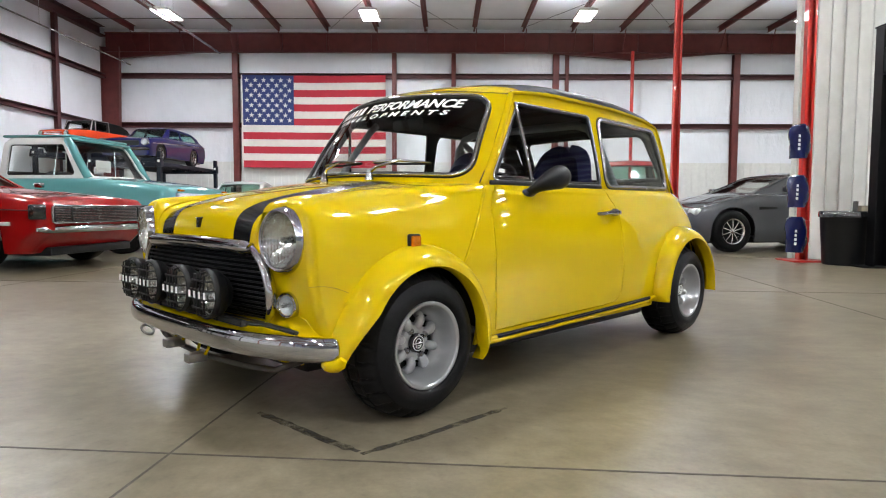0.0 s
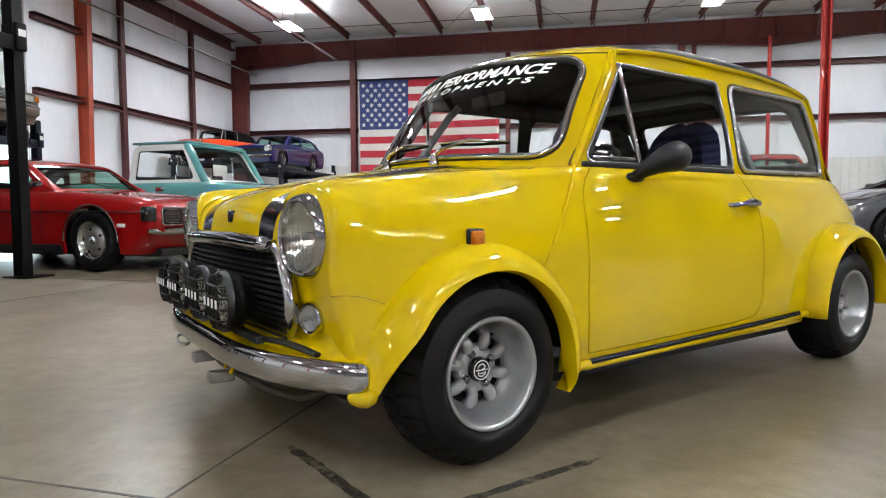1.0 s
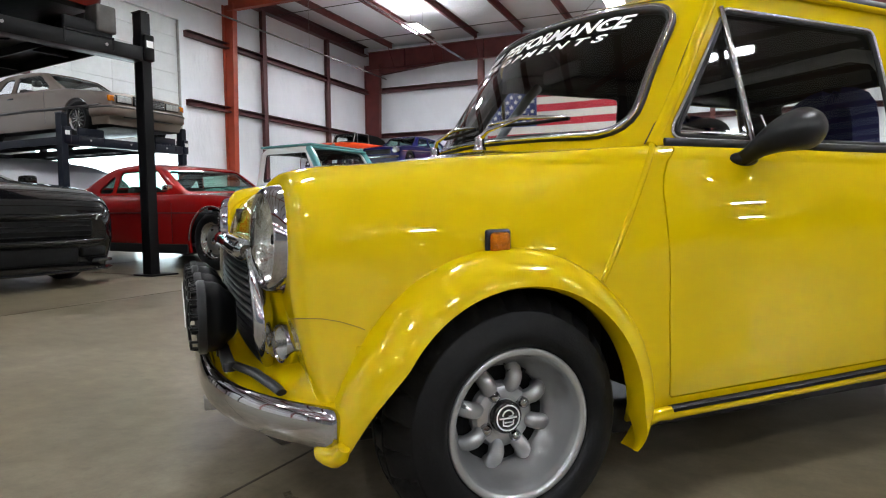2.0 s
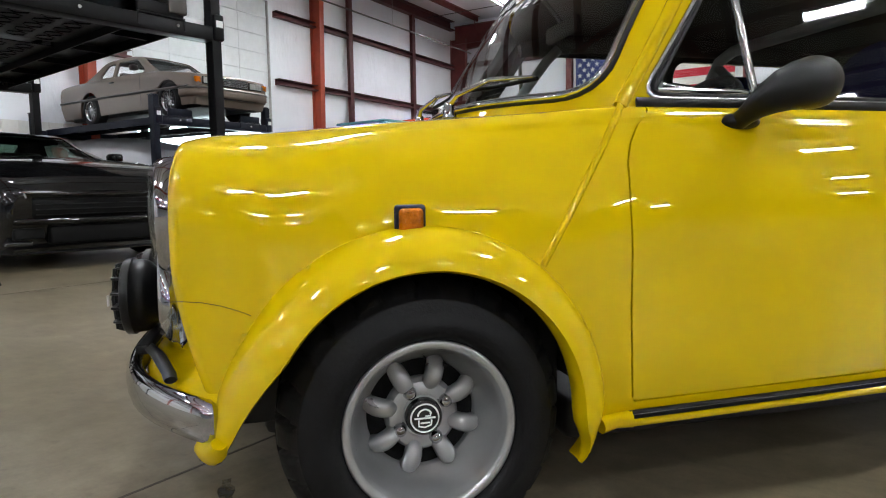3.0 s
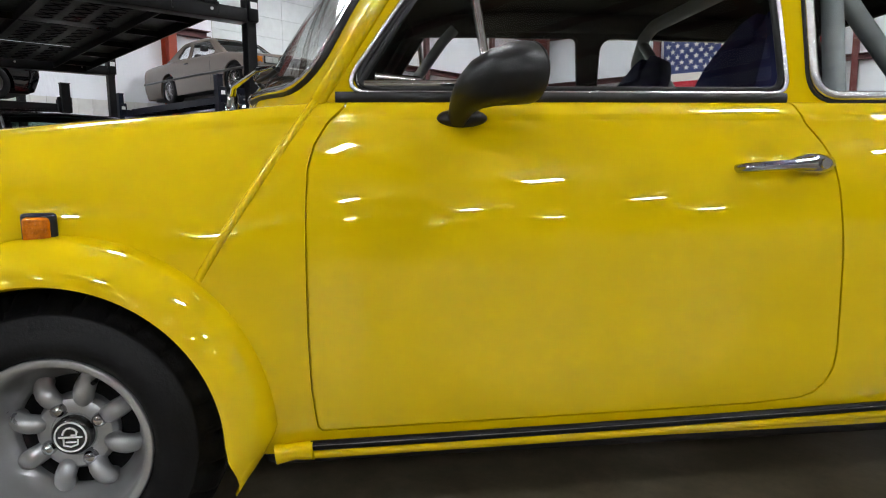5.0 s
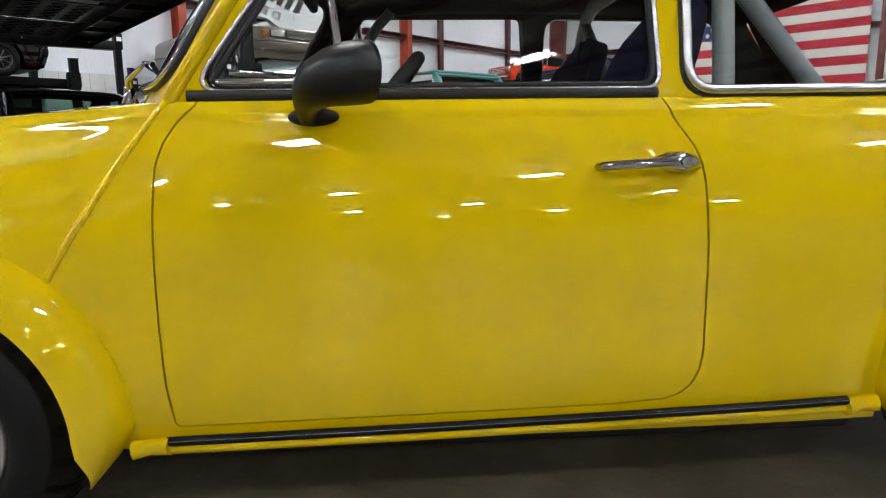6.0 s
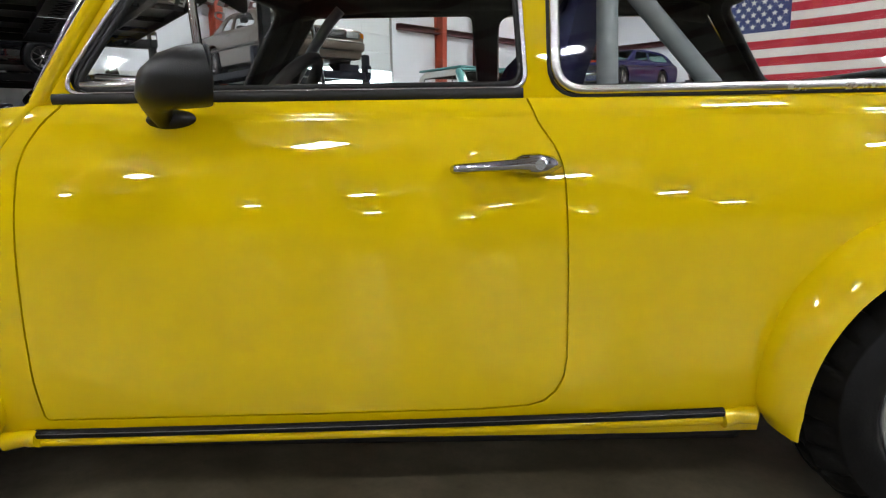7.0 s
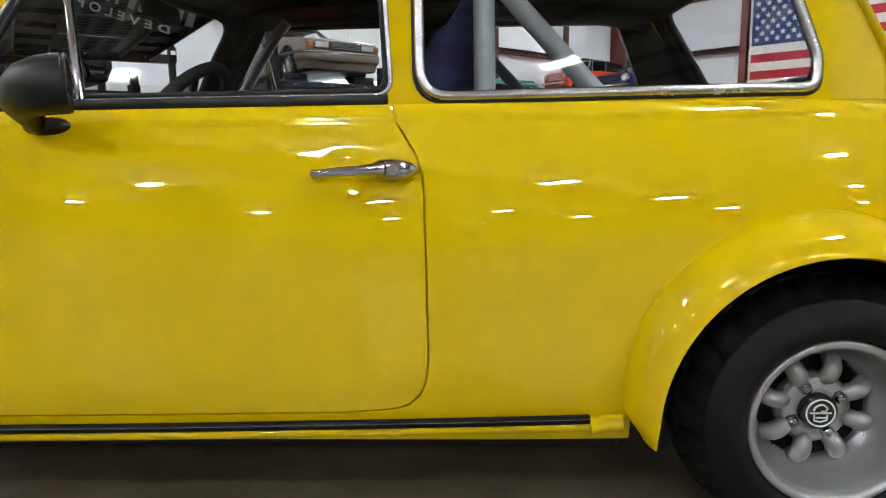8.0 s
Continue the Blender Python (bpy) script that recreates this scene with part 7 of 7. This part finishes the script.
# black lift column by the partition
bp = thing("lift_post", room(5.80, 5.15), "black four-post lift column beside the partition", "lift post")
part("column", join(box(-0.10, 0.10, -0.006, 0.006, 0, 2.85), box(-0.10, -0.088, -0.14, 0, 0, 2.85), box(0.088, 0.10, -0.14, 0, 0, 2.85), box(-0.11, 0.11, -0.16, 0.02, 2.85, 2.87, 0.004)), "lift_black", bp, "", False)
part("base_plate", box(-0.25, 0.25, -0.22, 0.18, 0, 0.018, 0.004), "lift_black", bp)
part("carriage", box(-0.09, 0.09, -0.20, -0.02, 2.30, 2.60, 0.02), "lift_black", bp)
part("label_plate", box(-0.05, 0.05, -0.204, -0.2005, 2.42, 2.52), "white_letter", bp, "small pale label")

# ribbed partition
g = [box(5.44, 17.0, 6.32, 6.45, 0, EAVE)]
for k in range(60):
    u = 5.47 + 0.19 * k
    g.append(box(u, u + 0.06, 6.29, 6.322, 0.02, EAVE - 0.01))
slab("wall_partition", join(*g), "partition", "ribbed pale metal partition wall", "wall")
slab("wall_partition_side", box(17.0, 17.12, 6.32, FLAG, 0, EAVE), "partition", "pale metal partition wall", "wall")
slab("trim_skirting", box(6.30, 7.0, 6.20, 6.288, 0, 0.75, 0.01), "concrete", "grey concrete upstand at the partition", "upstand")
ob = part("pipe_column", tube([(8.0, FLAG - 0.75, 0), (8.0, FLAG - 0.75, 6.9)], 0.07, 12), "lift_red")
ob.matrix_basis = ROOM
tagged(ob, "slim bright red pipe column", "column")


# ---- flag ----
def build_flag(u0, u1, z0, z1):
    flag = thing("flag", room(0, FLAG - 0.30, 0), "large striped flag with a starred blue canton hung on the wall", "flag")
    H, Wd = z1 - z0, u1 - u0

    def put(u, z, d=0.0):
        return (u, -0.012 * math.sin(2.1 * u + 0.5 * z) - 0.010 * math.sin(5.3 * u - 1.3 * z) - d, z + 0.03 * math.sin((u - u0) / Wd * math.pi) * (-1 if z > z0 + 0.5 * H else -0.6))

    def sheet(a, b, c, e, d=0.0):
        n = max(2, int((b - a) / 0.12))
        k = max(1, int((e - c) / 0.12))
        v = [put(a + (b - a) * i / n, c + (e - c) * q / k, d) for i in range(n + 1) for q in range(k + 1)]
        return v, [(i * (k + 1) + q, (i + 1) * (k + 1) + q, (i + 1) * (k + 1) + q + 1, i * (k + 1) + q + 1) for i in range(n) for q in range(k)]
    for i in range(13):
        top = z1 - H * i / 13
        left = u0 + Wd * 0.358 if i < 7 else u0
        part("stripe", sheet(left, u1, top - H / 13, top), "flag_red" if i % 2 == 0 else "flag_white", flag, "red cloth stripe" if i % 2 == 0 else "white cloth stripe")
    cw, ch = Wd * 0.358, H * 7 / 13
    part("canton", sheet(u0, u0 + cw, z1 - ch, z1), "flag_blue", flag, "blue cloth canton")
    part("heading", sheet(u0 - 0.06, u0, z0, z1), "flag_white", flag, "white cloth heading")
    for r in range(9):
        for c in range(6 if r % 2 == 0 else 5):
            cu = u0 + cw * (2 * c + (1 if r % 2 == 0 else 2)) / 12
            cz = z1 - ch * (r + 1) / 10
            R = H * 0.0616 / 2
            pts = []
            for k in range(10):
                a = math.pi / 2 + k * math.pi / 5
                rr = R if k % 2 == 0 else R * 0.382
                pts.append(put(cu + rr * math.cos(a), cz + rr * math.sin(a), 0.006))
            pts.append(put(cu, cz, 0.006))
            part("star", (pts, [(k, (k + 1) % 10, 10) for k in range(10)]), "flag_white", flag, "", False)


build_flag(-7.75, -1.90, 2.28, 6.03)

# ---- floor marks, pipes and small things ----
for name, pts, w in (("tyre_mark", [(-0.085, -0.44), (0.05, -0.56), (0.20, -0.70), (0.325, -0.80)], 0.022), ("tyre_mark", [(0.325, -0.81), (0.50, -0.66), (0.66, -0.50), (0.80, -0.365)], 0.020)):
    v, f = [], []
    dense = []
    for i in range(3):
        for k in range(12):
            a, b = Vector(pts[i]), Vector(pts[i + 1])
            dense.append(a + (b - a) * k / 12)
    for i, p in enumerate(dense):
        d = (dense[min(i + 1, len(dense) - 1)] - dense[max(i - 1, 0)]).normalized()
        n = Vector((-d.y, d.x))
        ww = w * (0.75 + 0.35 * noise.noise(Vector((i * 0.4, w * 90, 0.0)))) * (1.0 if 2 < i < 33 else 0.6)
        for sgn in (-1, 1):
            q = p + n * sgn * ww
            v.append((q.x, q.y, 0.0022))
    for i in range(len(dense) - 1):
        f.append((2 * i, 2 * i + 1, 2 * i + 3, 2 * i + 2))
    ob = part(name, (v, f), "stain", None, "", False)
    ob.matrix_basis = ROOM
    tagged(ob, "worn dark tape mark on the concrete floor", "floor mark", "floor marks")
rod([(-7.7, -6.0, 6.26), (-7.7, 21.0, 6.26)], 0.035, "bright", "conduit", "bright metal conduit hung under the roof", "conduit", 8)
rod([(-10.5, -6.0, 5.62), (-10.5, 20.0, 5.62)], 0.022, "dark_metal", "gas_pipe", "thin dark pipe along the wall", "pipe", 6)
for v in (3.0, 9.0, 15.0):
    rod([(-7.7, v, 6.26), (-7.7, v, EAVE - 0.2)], 0.006, "steel", "hanger", "thin steel hanger rod", "rod")
    rod([(-10.5, v, 5.62), (-10.5, v, EAVE - 0.2)], 0.005, "steel", "hanger", "thin steel hanger rod", "rod")
for v in (21.6, 17.4):
    rod([(LEFT, v, EAVE - 0.26), (RIGHT, v, EAVE - 0.26)], 0.014, "dark_metal", "bridging_rod", "thin dark rod across the purlins", "rod")
for a, b in ((-4.0, 1.0), (1.0, -4.0), (3.5, 9.5), (9.5, 3.5)):
    rod([(a, FLAG - 1.0, EAVE - 0.23), (b, 13.0, EAVE - 0.23)], 0.008, "dark_metal", "brace_rod", "thin roof brace rod", "rod")
for u in np.arange(-12.0, 18.0, 1.966):
    rod([(u, FLAG - 0.40, 6.94), (u, FLAG - 0.95, EAVE - 0.2)], 0.018, "red_steel", "fly_brace", "short red fly brace", "brace")

# step ladder by the lift
lad = thing("step_ladder", room(-4.12, 0.48, 0, 40), "small grey aluminium step ladder", "ladder")
for s in (-1, 1):
    part("front_rail", tube([(0.30, s * 0.22, 0.0), (0.0, s * 0.17, 1.05)], 0.018, 6), "steel", lad)
    part("rear_rail", tube([(-0.32, s * 0.22, 0.0), (-0.02, s * 0.17, 1.05)], 0.014, 6), "steel", lad)
    part("foot", tube([(0.31, s * 0.221, 0.0), (0.295, s * 0.219, 0.05)], 0.024, 8), "rubber", lad)
for k in range(4):
    z = 0.22 + 0.25 * k
    x = 0.30 * (1 - z / 1.05)
    part("tread", box(x - 0.05, x + 0.04, -0.20, 0.20, z - 0.012, z + 0.012, 0.004), "steel", lad)


# covered vehicle standing below the lift with the beige car
def covered_vehicle(u0, u1, vc, half):
    v, f = [], []
    n, k = 36, 28
    for i in range(n + 1):
        t = i / n
        u = u1 + (u0 - u1) * t
        h = (1.42 + 0.40 * (1 - (1 - min(1.0, t * 1.3)) ** 2)) * min(1.0, (t / 0.03 + 0.02) ** 0.35)
        for j in range(k + 1):
            a = math.pi * j / k
            c, s = math.cos(a), math.sin(a)
            w = half * (1 + 0.02 * math.sin(9 * u + 3 * s) + 0.012 * math.sin(23 * u)) * min(1.0, (t / 0.05 + 0.4) ** 0.5)
            v.append((u, vc - w * math.copysign(abs(c) ** 0.5, c), max(0.0, h * abs(s) ** 0.5 + 0.012 * math.sin(7 * u + 5 * c) * s)))
    for i in range(n):
        for j in range(k):
            q = i * (k + 1) + j
            f.append((q, q + 1, q + k + 2, q + k + 1))
    f.append(tuple(range(k, -1, -1)))
    ob = part("covered_vehicle", (v, f), "cover_cloth")
    ob.matrix_basis = ROOM
    return tagged(ob, "pale grey cloth-covered vehicle standing below the lift", "covered car")


MAT["cover_cloth"] = material("grey_cover_cloth", (0.62, 0.62, 0.67), 0.7, vary=0.08, scale=2.0, bumpy=0.2, bump_scale=30)
covered_vehicle(-13.1, -9.75, 6.95, 0.86)
